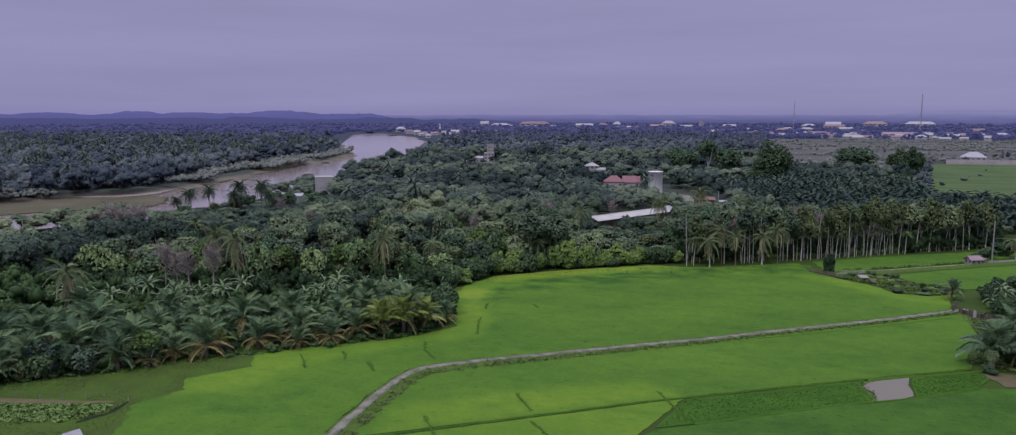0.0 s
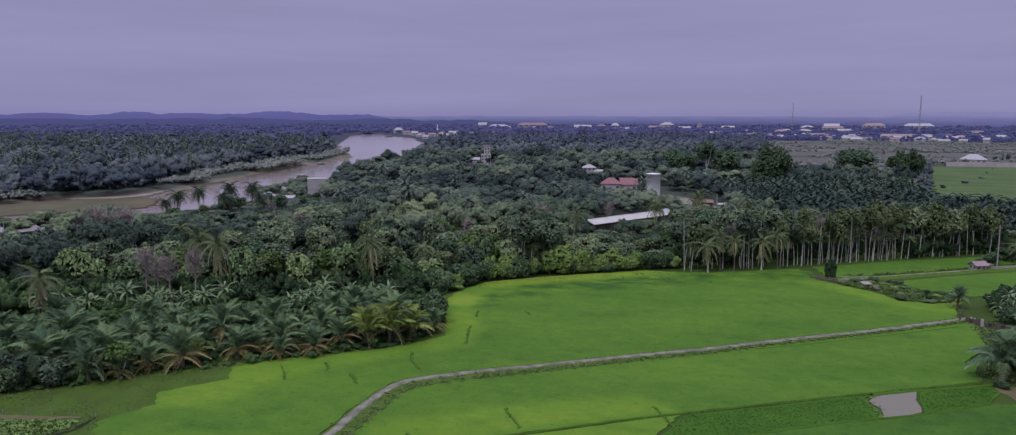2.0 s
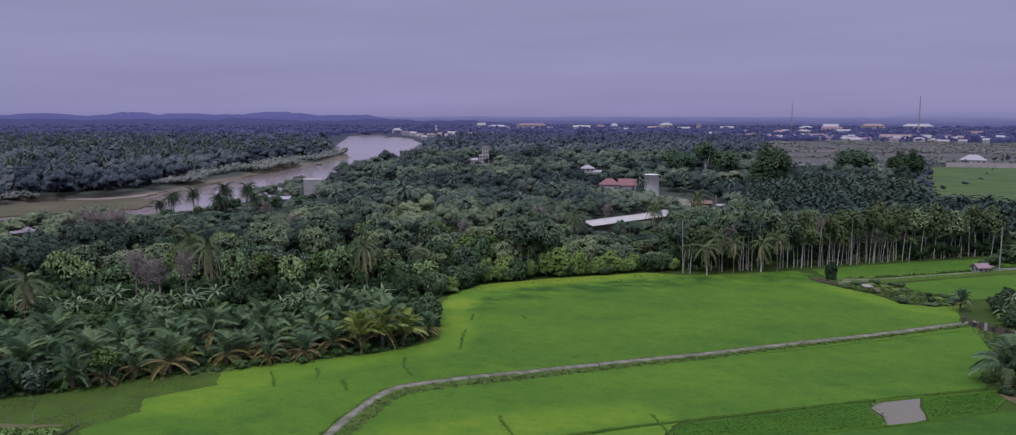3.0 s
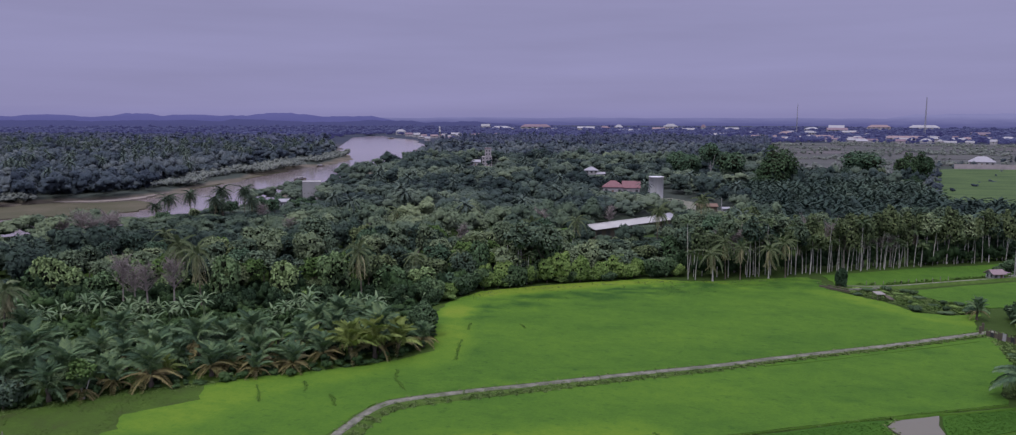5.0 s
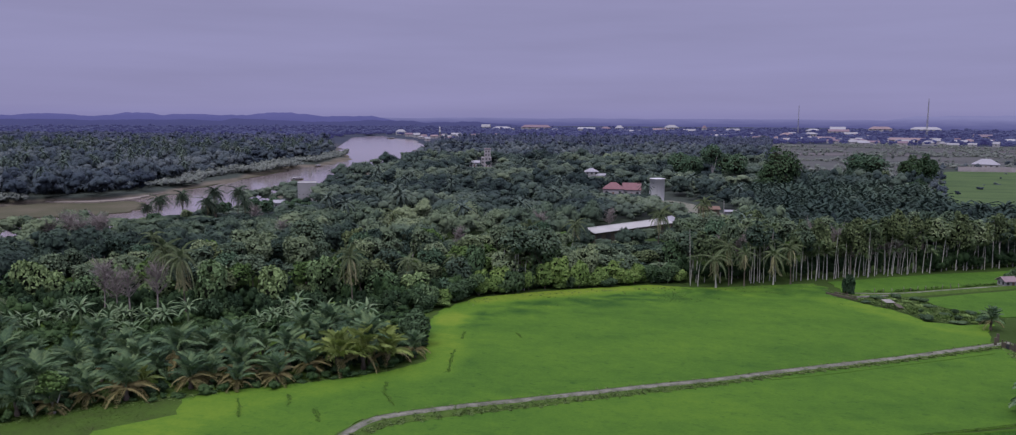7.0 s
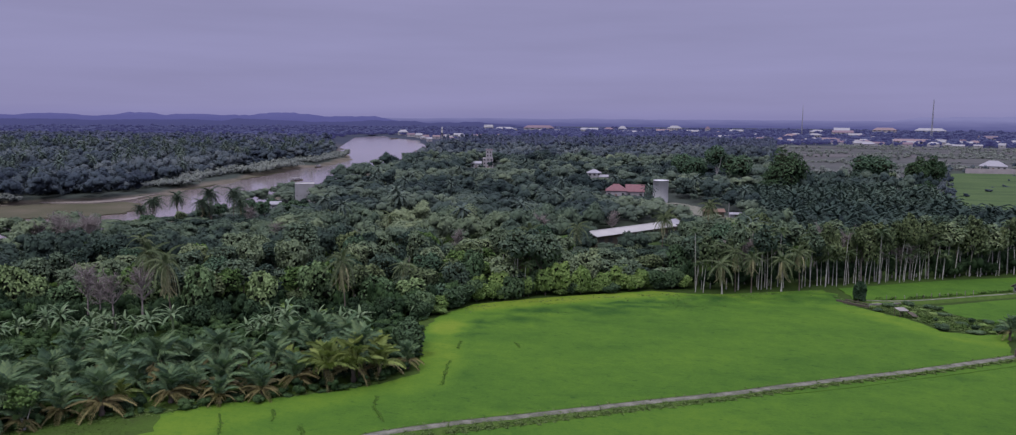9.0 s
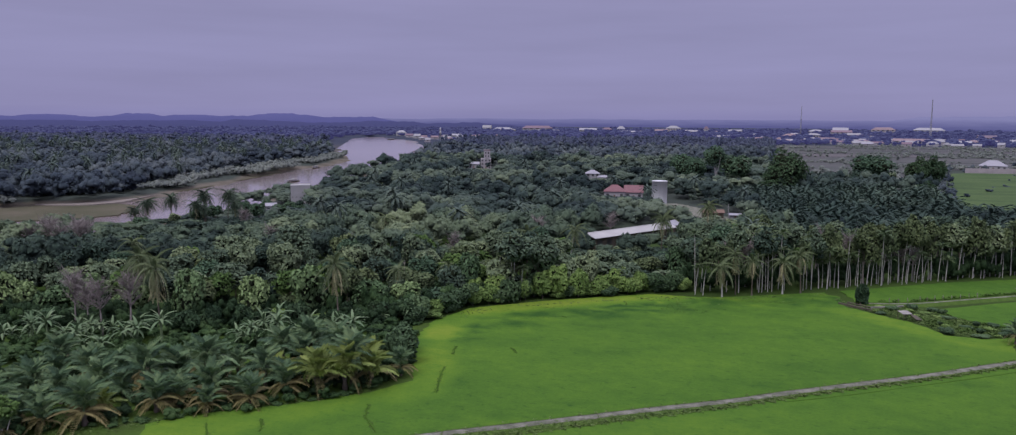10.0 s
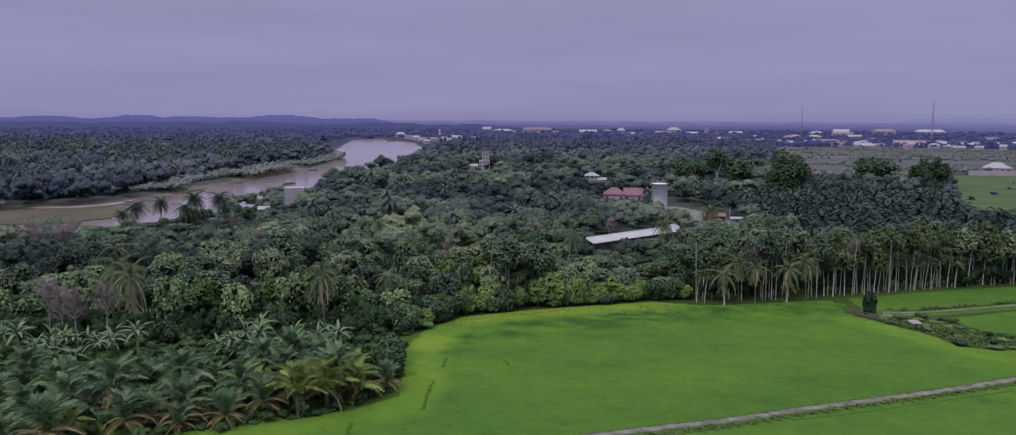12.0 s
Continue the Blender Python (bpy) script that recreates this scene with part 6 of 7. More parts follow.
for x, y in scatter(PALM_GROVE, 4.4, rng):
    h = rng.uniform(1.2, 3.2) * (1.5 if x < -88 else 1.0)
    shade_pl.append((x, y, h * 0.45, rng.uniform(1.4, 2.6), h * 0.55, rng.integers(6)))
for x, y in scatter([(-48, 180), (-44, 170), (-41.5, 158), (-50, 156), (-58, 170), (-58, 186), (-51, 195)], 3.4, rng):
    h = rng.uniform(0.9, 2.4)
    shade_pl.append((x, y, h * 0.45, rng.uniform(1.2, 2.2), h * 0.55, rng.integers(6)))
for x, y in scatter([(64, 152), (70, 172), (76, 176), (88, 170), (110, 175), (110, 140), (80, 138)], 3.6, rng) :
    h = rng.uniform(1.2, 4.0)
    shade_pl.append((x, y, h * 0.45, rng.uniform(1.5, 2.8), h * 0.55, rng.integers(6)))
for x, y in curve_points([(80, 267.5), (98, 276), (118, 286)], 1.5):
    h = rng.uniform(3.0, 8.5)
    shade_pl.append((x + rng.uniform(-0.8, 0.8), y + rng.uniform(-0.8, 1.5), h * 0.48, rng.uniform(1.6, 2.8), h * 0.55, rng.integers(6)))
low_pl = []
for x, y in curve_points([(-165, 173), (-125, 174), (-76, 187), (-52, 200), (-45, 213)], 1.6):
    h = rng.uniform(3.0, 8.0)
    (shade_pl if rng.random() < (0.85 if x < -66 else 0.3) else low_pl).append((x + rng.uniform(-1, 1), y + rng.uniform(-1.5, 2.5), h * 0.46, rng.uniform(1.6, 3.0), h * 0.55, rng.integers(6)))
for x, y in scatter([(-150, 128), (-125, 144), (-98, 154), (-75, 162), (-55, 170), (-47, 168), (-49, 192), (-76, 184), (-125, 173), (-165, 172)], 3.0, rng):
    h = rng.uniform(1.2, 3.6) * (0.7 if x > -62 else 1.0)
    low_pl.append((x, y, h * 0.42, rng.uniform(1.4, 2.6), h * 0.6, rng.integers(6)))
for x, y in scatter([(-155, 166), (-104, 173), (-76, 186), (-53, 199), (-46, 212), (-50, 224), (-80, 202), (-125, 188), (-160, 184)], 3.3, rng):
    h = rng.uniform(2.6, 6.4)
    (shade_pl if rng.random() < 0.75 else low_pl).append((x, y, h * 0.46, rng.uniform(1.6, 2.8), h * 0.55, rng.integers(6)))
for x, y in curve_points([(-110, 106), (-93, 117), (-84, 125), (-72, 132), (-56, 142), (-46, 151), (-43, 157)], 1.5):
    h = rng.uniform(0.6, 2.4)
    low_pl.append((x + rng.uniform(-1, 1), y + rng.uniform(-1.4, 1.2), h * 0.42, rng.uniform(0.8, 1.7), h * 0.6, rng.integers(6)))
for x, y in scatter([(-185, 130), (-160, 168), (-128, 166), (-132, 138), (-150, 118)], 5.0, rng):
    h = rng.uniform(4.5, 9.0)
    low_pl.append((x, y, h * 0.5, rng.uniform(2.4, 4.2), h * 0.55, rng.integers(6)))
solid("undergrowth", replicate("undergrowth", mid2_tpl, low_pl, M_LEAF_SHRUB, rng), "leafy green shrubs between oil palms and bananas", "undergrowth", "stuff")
# these fill the gaps under the canopy with painted shade
solid("undergrowth", replicate("undergrowth", mid2_tpl, shade_pl, M_SHADE, rng), "shrubs with painted-in shade under trees and palms", "undergrowth", "stuff")
for x, y in curve_points([(-150, 165), (-125, 171), (-100, 174), (-76, 184), (-52, 196), (-45, 208)], 2.8):
    rows.append((x + rng.uniform(-1.4, 1.4), y + rng.uniform(-1.6, 2.5), int(rng.choice([1, 1, 3, 3, 0], p=[0.25, 0.2, 0.25, 0.2, 0.1])), rng.uniform(0.8, 1.5), rng.uniform(0.5, 1.25)))
for x, y in scatter([(75, 193), (90, 178), (110, 182), (112, 215), (96, 212), (82, 206), (77, 199)], 4.6, rng):
    rows.append((x, y, 3, rng.uniform(0.7, 1.3), rng.uniform(0.35, 1.1)))
for x, y in scatter(WEEDY, 4.0, rng):
    if noise.noise((x * 0.1, y * 0.1, 7.0)) > -0.15:
        rows.append((x, y, int(rng.choice([0, 1, 1])), rng.uniform(0.25, 0.75), rng.uniform(0.1, 0.3)))
rows += [(-26.5, 221.5, 0, 1.35, 2.0), (-22.5, 223.0, 0, 1.6, 2.45), (-18.0, 225.2, 0, 1.35, 2.1), (-30.5, 219.5, 0, 1.1, 1.5), (-12, 229, 0, 1.2, 1.5), (-8, 231.5, 0, 1.5, 1.95), (-3, 234, 0, 1.2, 1.6), (-41.5, 213, 0, 1.3, 1.8), (-37.5, 216, 0, 1.5, 2.0), (-45, 209.5, 0, 1.0, 1.2), (50.2, 230.0, 2, 1.5, 1.15), (-44, 165, 1, 1.1, 1.3), (-46, 170, 1, 1.2, 1.4), (-48, 174, 0, 0.9, 1.1), (-83.5, 127, 0, 0.8, 0.9),
         (-108, 109, 1, 1.3, 1.2), (-101, 112, 1, 1.2, 1.1), (-96, 116, 1, 1.1, 1.0), (-112, 103, 1, 1.3, 1.3), (-78, 131, 1, 0.5, 0.4), (-50, 194, 1, 1.0, 0.9), (-46, 203, 1, 1.2, 1.1), (-42.5, 213, 1, 1.3, 1.2),
         (88, 197, 3, 0.9, 0.9), (84, 206, 3, 1.2, 1.1), (90, 207, 1, 1.3, 1.2), (95, 203, 3, 1.2, 1.2), (80, 203, 3, 0.8, 0.8), (77, 186, 3, 1.2, 0.8), (84, 184, 3, 1.3, 0.9), (82, 166, 3, 1.3, 1.1), (76, 160, 1, 1.2, 1.0), (90, 160, 1, 1.4, 1.3), (70, 166, 1, 0.9, 0.6), (66, 156, 1, 1.0, 0.8), (92, 176, 1, 1.4, 1.3), (66, 150, 1, 1.1, 0.9), (92, 200, 1, 1.1, 1.0), (78, 193, 0, 0.6, 0.5), (70, 155, 1, 1.0, 0.6), (58.5, 143, 1, 0.5, 0.3), (104, 262, 1, 1.2, 0.8), (110, 268, 1, 1.3, 1.0), (99, 257, 1, 0.8, 0.6)]
place(bush_kinds, rows, "bushes", rng, {1: (1.3, 1.18), 3: (0.95, 1.18)})


# young forked tree before the palms
young = thing("young_tree", "young forked tree with bright green leaves before the palms", "tree", pose(-87.2, 120.8, 0))
for a, r in ((0.3, 1.3), (2.6, 1.5), (4.4, 0.9)):
    c, s = math.cos(a) * r, math.sin(a) * r
    v, q = tube_arrays([(0, 0, -0.15), (c * 0.15, s * 0.15, 0.9), (c * 0.6, s * 0.6, 2.6), (c, s, 4.4)], [0.13, 0.10, 0.07, 0.03], 6)
    part("stem", raw("stem", v, [q], M_BARK_PALE), young, "pale bare stem")
V, T, Q = crown_arrays(77, 16, 900, 0.1, flat=0.8, sub=1, core=0.6, toss=0.6)
part("crown", raw("crown", V * np.array([3.0, 2.8, 2.0]) + np.array([0, 0, 4.6]), [T, Q], M_LEAF_BRIGHT), young)


# leafless grey trees
def bare_tree(i, h, label):
    r = np.random.default_rng(900 + i)
    ob = thing("bare_tree", label, "tree")
    S = np.linspace(0, 1, 5)
    v, q = tube_arrays(np.stack([0.3 * S, 0.2 * S, h * 0.75 * S - 0.1], 1), 0.16 * (1.2 - S), 6)
    part("trunk", raw("trunk", v, [q], M_DEADWOOD), ob)
    items = []
    for k in range(60):
        z0 = h * r.uniform(0.4, 0.75)
        a, L = r.uniform(0, 6.28), r.uniform(0.9, 2.4)
        p0 = np.array([0.3 * z0 / h, 0.2 * z0 / h, z0])
        d = np.array([math.cos(a), math.sin(a), r.uniform(0.4, 1.5)])
        d /= np.linalg.norm(d)
        p1 = p0 + d * L
        items.append(tube_arrays([p0, (p0 + p1) / 2 + r.normal(size=3) * 0.12, p1], [0.06, 0.045, 0.02], 4))
        for _ in range(7):
            e = p0 + d * L * r.uniform(0.4, 1)
            items.append(tube_arrays([e, e + r.normal(size=3) * 0.3 + d * 0.6], [0.03, 0.012], 3))
    v, q = join_arrays(items)
    part("twig_crown", raw("twig_crown", v, [q], M_DEADWOOD), ob, "bare grey twigs")
    return ob


bare = [bare_tree(0, 11, "leafless grey tree with bare twigs"), bare_tree(1, 9, "small leafless grey-brown tree")]
place(bare, [(-110, 170, 0, 1.15, 1.15), (-105, 172, 1, 1.2, 1.3), (-114, 171, 0, 1.05, 1.05), (-118, 172, 1, 1.2, 1.3), (57, 256, 0, 1.1, 1.2), (25, 247, 1, 1.3, 1.3), (22, 250, 1, 1.2, 1.2), (-192, 252, 0, 1.5, 1.0), (-187, 258, 1, 1.6, 1.15), (-198, 258, 1, 1.6, 1.15), (-190, 264, 0, 1.5, 0.95), (-181, 252, 1, 1.5, 1.1), (-195, 246, 0, 1.4, 0.95), (-184, 246, 1, 1.5, 1.1),
                (-60, 262, 0, 1.1, 0.95), (-38, 290, 1, 1.3, 1.2), (-84, 238, 1, 1.2, 1.15), (-15, 318, 0, 1.2, 1.0), (46, 268, 0, 1.0, 1.1), (62, 268, 1, 1.2, 1.35), (96, 283, 0, 1.0, 1.05), (40, 318, 0, 1.2, 1.0), (-120, 262, 0, 1.2, 1.0), (-150, 300, 0, 1.3, 1.0),
                (78, 269, 1, 1, 1.1), (72, 264, 0, 0.8, 0.9), (44.5, 257, 1, 1.0, 1.35), (50.5, 259, 0, 1.1, 1.25), (53.5, 258.5, 1, 1.1, 1.4), (64, 263, 0, 0.9, 1.1), (67.5, 265, 1, 0.9, 1.2), (70, 267, 0, 0.9, 1.05), (75, 270, 1, 0.9, 1.3), (31, 250, 1, 1.0, 1.1), (27, 262, 0, 1.2, 1.0), (48, 266, 1, 1.1, 1.4)], "leafless trees", rng, {0: (1.12, 1.12), 1: (1.2, 1.27)})


# grass and weeds
def tufts(name, pts, size, material, label, rng, n=7):
    tpl = []
    for t in range(4):
        r = np.random.default_rng(950 + t)
        P = r.normal(size=(n, 3)) * np.array([0.5, 0.5, 0.0]) + np.array([0, 0, 0.45])
        N = unit(r.normal(size=(n, 3)) * np.array([1, 1, 0.5]) + np.array([0, 0, 1.1]))
        V, Q = leaf_quads(r, P, N, 0.55, 0.5)
        tpl.append((V, np.zeros((0, 3), int), Q))
    pl = [(x, y, z, size * rng.uniform(0.6, 1.5), size * rng.uniform(0.5, 1.4), rng.integers(4)) for x, y, z in pts]
    solid(name, replicate(name, tpl, pl, material, rng), label, "weeds", "stuff")


pts = []
for o, n, z in ((1.4, 2, 0.35), (2.0, 3, 0.3), (2.6, 3, 0.2)):
    for x, y in lane_side(o):
        if 90 < y < 195:
            for _ in range(n * 6):
                pts.append((x + rng.uniform(-0.9, 0.9), y + rng.uniform(-0.9, 0.9) * 0.8, z - 0.05))
pts = [p for p in pts if min((p[0] - q[0]) ** 2 + (p[1] - q[1]) ** 2 for q in LANE_PTS) > 1.25]
# grass creeping over the lane's worn edges
for o in (-0.95, 0.85):
    for x, y in lane_side(o):
        if 90 < y < 195:
            pts += [(x + rng.normal() * 0.3, y + rng.normal() * 0.3, 0.38) for _ in range(3) if noise.noise((x * 0.4, y * 0.4, o)) > -0.2]
tufts("verge_weeds", pts, 0.22, M_VERGE_TUFT, "grey-green weeds on the lane's verges", rng)
pts = [(x, y, 0.1) for x, y in curve_points([(37.5, 135.4), (35.4, 133), (35.2, 131), (36, 129.5), (35.6, 127), (36, 125.6)], 0.25) for x, y in [(x + rng.normal() * 0.5, y + rng.normal() * 0.5)]] + [(x, y, rng.uniform(0, 0.25)) for x, y in scatter(WEEDY, 0.5, rng)] + [(x, y, 0.0) for x, y in scatter([(-106, 108), (-84, 125), (-56, 142), (-45, 151), (-44, 149.5), (-56, 140), (-83, 122), (-104, 104)], 0.6, rng)]
pts += [(x, y, 0.1) for x, y in scatter([(-20, 219), (0, 228.5), (12, 229), (22, 232), (44, 241.5), (46, 231), (50, 223), (40, 225), (20, 224), (2, 222), (-18, 213)], 1.3, rng) if noise.noise((x * 0.16, y * 0.3, 6.0)) > 0.1 and y > np.interp(x, [-20, 0, 12, 44], [217, 226.5, 227.5, 239])]
back_edge = curve_points([(-43, 203), (-36, 209), (-20, 218), (0, 227), (12, 228), (30, 235), (44, 240), (47, 230)], 0.5)
pts += [(x + rng.normal() * 0.5, y - o, 0.12) for x, y in back_edge for o in (rng.uniform(-1.5, 1.5), rng.uniform(-2, 6)) if noise.noise((x * 0.11, (y - o) * 0.25, 9.0)) > 0.0]
tufts("rough_weeds", pts, 0.24, M_VERGE_TUFT, "tangled weeds on the bank and under the palms", rng)
tufts("bank_weeds", [(x, y, 0.1) for x, y in scatter(WEEDY, 1.0, rng) if noise.noise((x * 0.22, y * 0.22, 2.0)) > 0.05], 0.5, M_GRASS_TUFT, "tall dark weeds in clumps on the bank", rng)
pts = []
for d in [BUND_A] + DITCHES:
    for x, y in curve_points(d, 0.2):
        pts.append((x + rng.uniform(-0.35, 0.35), y + rng.uniform(-0.35, 0.35), 0.12))
pts += [(x, y, 0.1) for x, y in scatter([(-26, 212), (0, 224), (14, 226), (45, 239), (52, 222), (40, 216), (10, 214), (-14, 206)], 0.8, rng) if noise.noise((x * 0.06, y * 0.22, 2.0)) > 0.28]
pts += [(x + rng.normal() * 0.6, y - o, 0.12) for x, y in back_edge for o in rng.uniform(2.5, 15, 6) if noise.noise((x * 0.07, (y - o) * 0.3, 5.0)) > 0.3]
tufts("bund_grass", pts, 0.16, M_GRASS_TUFT, "dark grass tufts along the paddy bunds", rng)
pts = [(x, y, 0.08) for q in CROPS for x, y in scatter(q, 0.36, rng, jitter=0.4)]
tufts("crop_plants", pts, 0.17, M_CROP_TUFT, "leafy dark green crop plants in the plots", rng)
MEADOW_A = [(-78, 104), (-75, 112), (-77, 117), (-70, 124), (-73, 130), (-84, 123), (-93, 115), (-106, 106), (-122, 96), (-118, 84), (-78, 80), (-76, 96)]
pts = [(x, y, 0.06) for x, y in scatter(MEADOW_A, 0.6, rng) if noise.noise((x * 0.12, y * 0.12, 4.0)) > -0.1]
tufts("meadow_grass", pts, 0.13, M_MEADOW_TUFT, "rough uneven grass in the meadow", rng)

# ---------------------------------------------------------------- buildings
def roof_mesh(kind, w, d, h, rise, over=0.5, thick=0.18):
    """A gabled, hipped or single-pitch roof over a body w by d, with eaves and thickness."""
    bm = bmesh.new()
    W, D = w / 2 + over, d / 2 + over
    low = h - over * rise / (d / 2)
    if kind == "gable":
        P = [(-W, -D, low), (W, -D, low), (W, 0, h + rise), (-W, 0, h + rise), (W, D, low), (-W, D, low)]
        F = [(0, 1, 2, 3), (3, 2, 4, 5)]
    elif kind == "hip":
        r = max(w / 2 - d / 2, 0.05)
        P = [(-W, -D, low), (W, -D, low), (W, D, low), (-W, D, low), (-r, 0, h + rise), (r, 0, h + rise)]
        F = [(0, 1, 5, 4), (1, 2, 5), (2, 3, 4, 5), (3, 0, 4)]
    else:
        P = [(-W, -D, h - 0.1), (W, -D, h - 0.1), (W, D, h + rise), (-W, D, h + rise)]
        F = [(0, 1, 2, 3)]
    n = len(P)
    vs = [bm.verts.new(p) for p in P] + [bm.verts.new((p[0], p[1], p[2] - thick)) for p in P]
    for f in F:
        bm.faces.new([vs[i] for i in f])
        bm.faces.new([vs[i + n] for i in reversed(f)])
    rim = {}
    for f in F:
        for a, b in zip(f, f[1:] + f[:1]):
            rim[(a, b)] = True
    for a, b in list(rim):
        if (b, a) not in rim:
            bm.faces.new((vs[b], vs[a], vs[a + n], vs[b + n]))
    bmesh.ops.recalc_face_normals(bm, faces=bm.faces[:])
    return bm


def body_mesh(kind, w, d, h, rise):
    bm = bmesh.new()
    if kind == "gable":
        prof = [(-d / 2, -0.3), (d / 2, -0.3), (d / 2, h), (0, h + rise * 0.97), (-d / 2, h)]
        a = [bm.verts.new((-w / 2, y, z)) for y, z in prof]
        b = [bm.verts.new((w / 2, y, z)) for y, z in prof]
        bm.faces.new(a), bm.faces.new(list(reversed(b)))
        for i in range(5):
            j = (i + 1) % 5
            bm.faces.new((a[i], b[i], b[j], a[j]))
        bmesh.ops.recalc_face_normals(bm, faces=bm.faces[:])
    else:
        box(bm, 0, 0, -0.3, w, d, h + 0.28)
    return bm


def window(ob, x, y, z, w, h, turn, framed=True):
    """A dark pane in a raised frame with a sill, on a wall that faces along turn."""
    m = Matrix.Translation((x, y, z)) @ Matrix.Rotation(turn, 4, "Z")
    bm = bmesh.new()
    box(bm, 0, 0, -h / 2, w, 0.06, h)
    pane = part("window", bm, ob, "", m, M_DARK)
    if framed:
        bm = bmesh.new()
        for dx in (-1, 1):
            box(bm, dx * (w / 2 + 0.05), -0.01, -h / 2 - 0.1, 0.1, 0.12, h + 0.2)
        box(bm, 0, -0.01, h / 2, w, 0.12, 0.1)
        part("frame", bm, pane, "", None, M_WHITE)
        bm = bmesh.new()
        box(bm, 0, -0.06, -h / 2 - 0.12, w + 0.3, 0.25, 0.1)
        part("sill", bm, pane, "", None, M_CONC)
    return pane


def house(name, label, x, y, turn, w, d, h, rise, wall, roof, kind="gable", storeys=1, win=3, framed=True, door=True, group="", category="house"):
    ob = thing(name, label, category, Matrix.Translation((x, y, 0)) @ Matrix.Rotation(radians(turn), 4, "Z"), group)
    part("wall", body_mesh(kind, w, d, h, rise), ob, "", None, wall)
    part("roof", roof_mesh(kind, w, d, h, rise, 0.06 if kind == "flat" else 0.5 if w < 25 else 0.9), ob, "", None, roof)
    fl = h / storeys
    for s in range(storeys):
        for i in range(win):
            px = -w / 2 + w * (i + 0.5) / win
            if door and s == 0 and i == win // 2:
                bm = bmesh.new()
                box(bm, px, -d / 2 - 0.02, 0, min(1.0 * max(1, w / 14), w * 0.2), 0.1, min(2.1 * max(1, fl / 3.2), fl * 0.8))
                part("door", bm, ob, "", None, M_ROOF_BROWN)
                continue
            window(ob, px, -d / 2 - 0.02, s * fl + fl * 0.55, min(1.4 * max(1, w / 16), w / win * 0.5), fl * 0.4, 0, framed)
    for i in range(2 if framed else 0):
        for sgn, tr in ((1, 90), (-1, -90)):
            window(ob, sgn * (w / 2 + 0.02), -d / 4 + d / 2 * i, fl * 0.55, min(1.2, d * 0.2), fl * 0.4, radians(tr), False)
    return ob


def pole(x, y, h, label, arm=True, r=0.13):
    ob = thing("utility_pole", label, "pole", Matrix.Translation((x, y, 0)), "utility poles")
    v, q = tube_arrays([(0, 0, -0.3), (0, 0, h * 0.5), (0, 0, h)], [r, r * 0.85, r * 0.7], 8)
    part("post", raw("post", v, [q], M_CONC), ob)
    if arm:
        bm = bmesh.new()
        box(bm, 0, 0, h - 0.6, 1.6, 0.12, 0.12)
        part("crossarm", bm, ob, "", None, M_TIMBER)
        for dx in (-0.7, 0, 0.7):
            bm = bmesh.new()
            box(bm, dx, 0, h - 0.48, 0.1, 0.1, 0.25)
            part("insulator", bm, ob, "", None, M_WHITE)


# long farm shed with a pale sheet roof
shed = house("farm_shed", "long farm shed under a pale zinc roof", -8.5, 314, 51.5, 43, 7.6, 4.8, 1.1, M_TIMBER, M_ZINC, win=9, framed=False, category="shed")
for i in range(22):
    bm = bmesh.new()
    box(bm, -20 + i * 1.9, 0, 5.86, 1.84, 0.6, 0.06)
    part("ridge_cap", bm, shed, "", None, M_ZINC)
house("farm_shed", "low lean-to under a rusty grey sheet roof", 5.0, 341, 60, 14, 7, 3.8, 1.2, M_TIMBER, M_ROOF_GREY, win=3, framed=False, category="shed")
house("yard_shed", "open yard shed under a rusty red roof", 27, 398, 8, 9, 5, 2.8, 1.0, M_TIMBER, M_ROOF_BROWN, win=2, framed=False, category="shed")
house("yard_shed", "little pale block shed beside the yard", 36, 391, 8, 5, 4, 2.6, 0.5, M_WHITE, M_ROOF_GREY, win=1, framed=False, category="shed")
pole(33, 388, 7.5, "pale post standing in the trodden yard", False, 0.22)
house("red_roofed_house", "bungalow under a faded rust-red roof among trees", -20.5, 458, 2, 11, 8, 6.2, 3.0, M_CREAM, M_ROOF_RUST, "hip", win=3)
house("red_roofed_house", "bungalow under a faded red roof with a shaded veranda", -10.5, 460, 2, 9.5, 8, 5.8, 3.2, M_CREAM, M_ROOF_RUST, win=3)
house("white_house", "white two-storey house with a flat canopy above the trees", -43, 592, 8, 9.5, 8, 6.2, 2.2, M_WHITE, M_ROOF_GREY, "hip", 2, 3)
annex = house("white_house", "low white annex beside the two-storey house", -36, 590, 8, 6, 6, 3.6, 1.2, M_WHITE, M_ROOF_GREY, "gable", 1, 2)
block = house("concrete_block", "windowless grey concrete block house beside the river", -167.8, 384, 24, 9.0, 8, 12.3, 0.1, M_GREYWALL, M_CONC, "flat", 1, 0, door=False, category="building")
bm = bmesh.new()
for i in range(5):
    for k in range(2):
        box(bm, -3.6 + i * 1.8, -4.02, 3.2 + k * 3.2, 0.35, 0.08, 0.35)
part("vents", bm, block, "small dark vent holes", None, M_DARK)
house("riverside_house", "small white house with a low roof among palms", -174, 366, 24, 4.4, 4, 4.2, 1.0, M_WHITE, M_ROOF_GREY, "gable", 1, 2)
house("riverside_house", "small grey-roofed house beside the palms", -165, 352, 24, 4.6, 4, 3.2, 1.0, M_WHITE, M_ROOF_GREY, "gable", 1, 2)
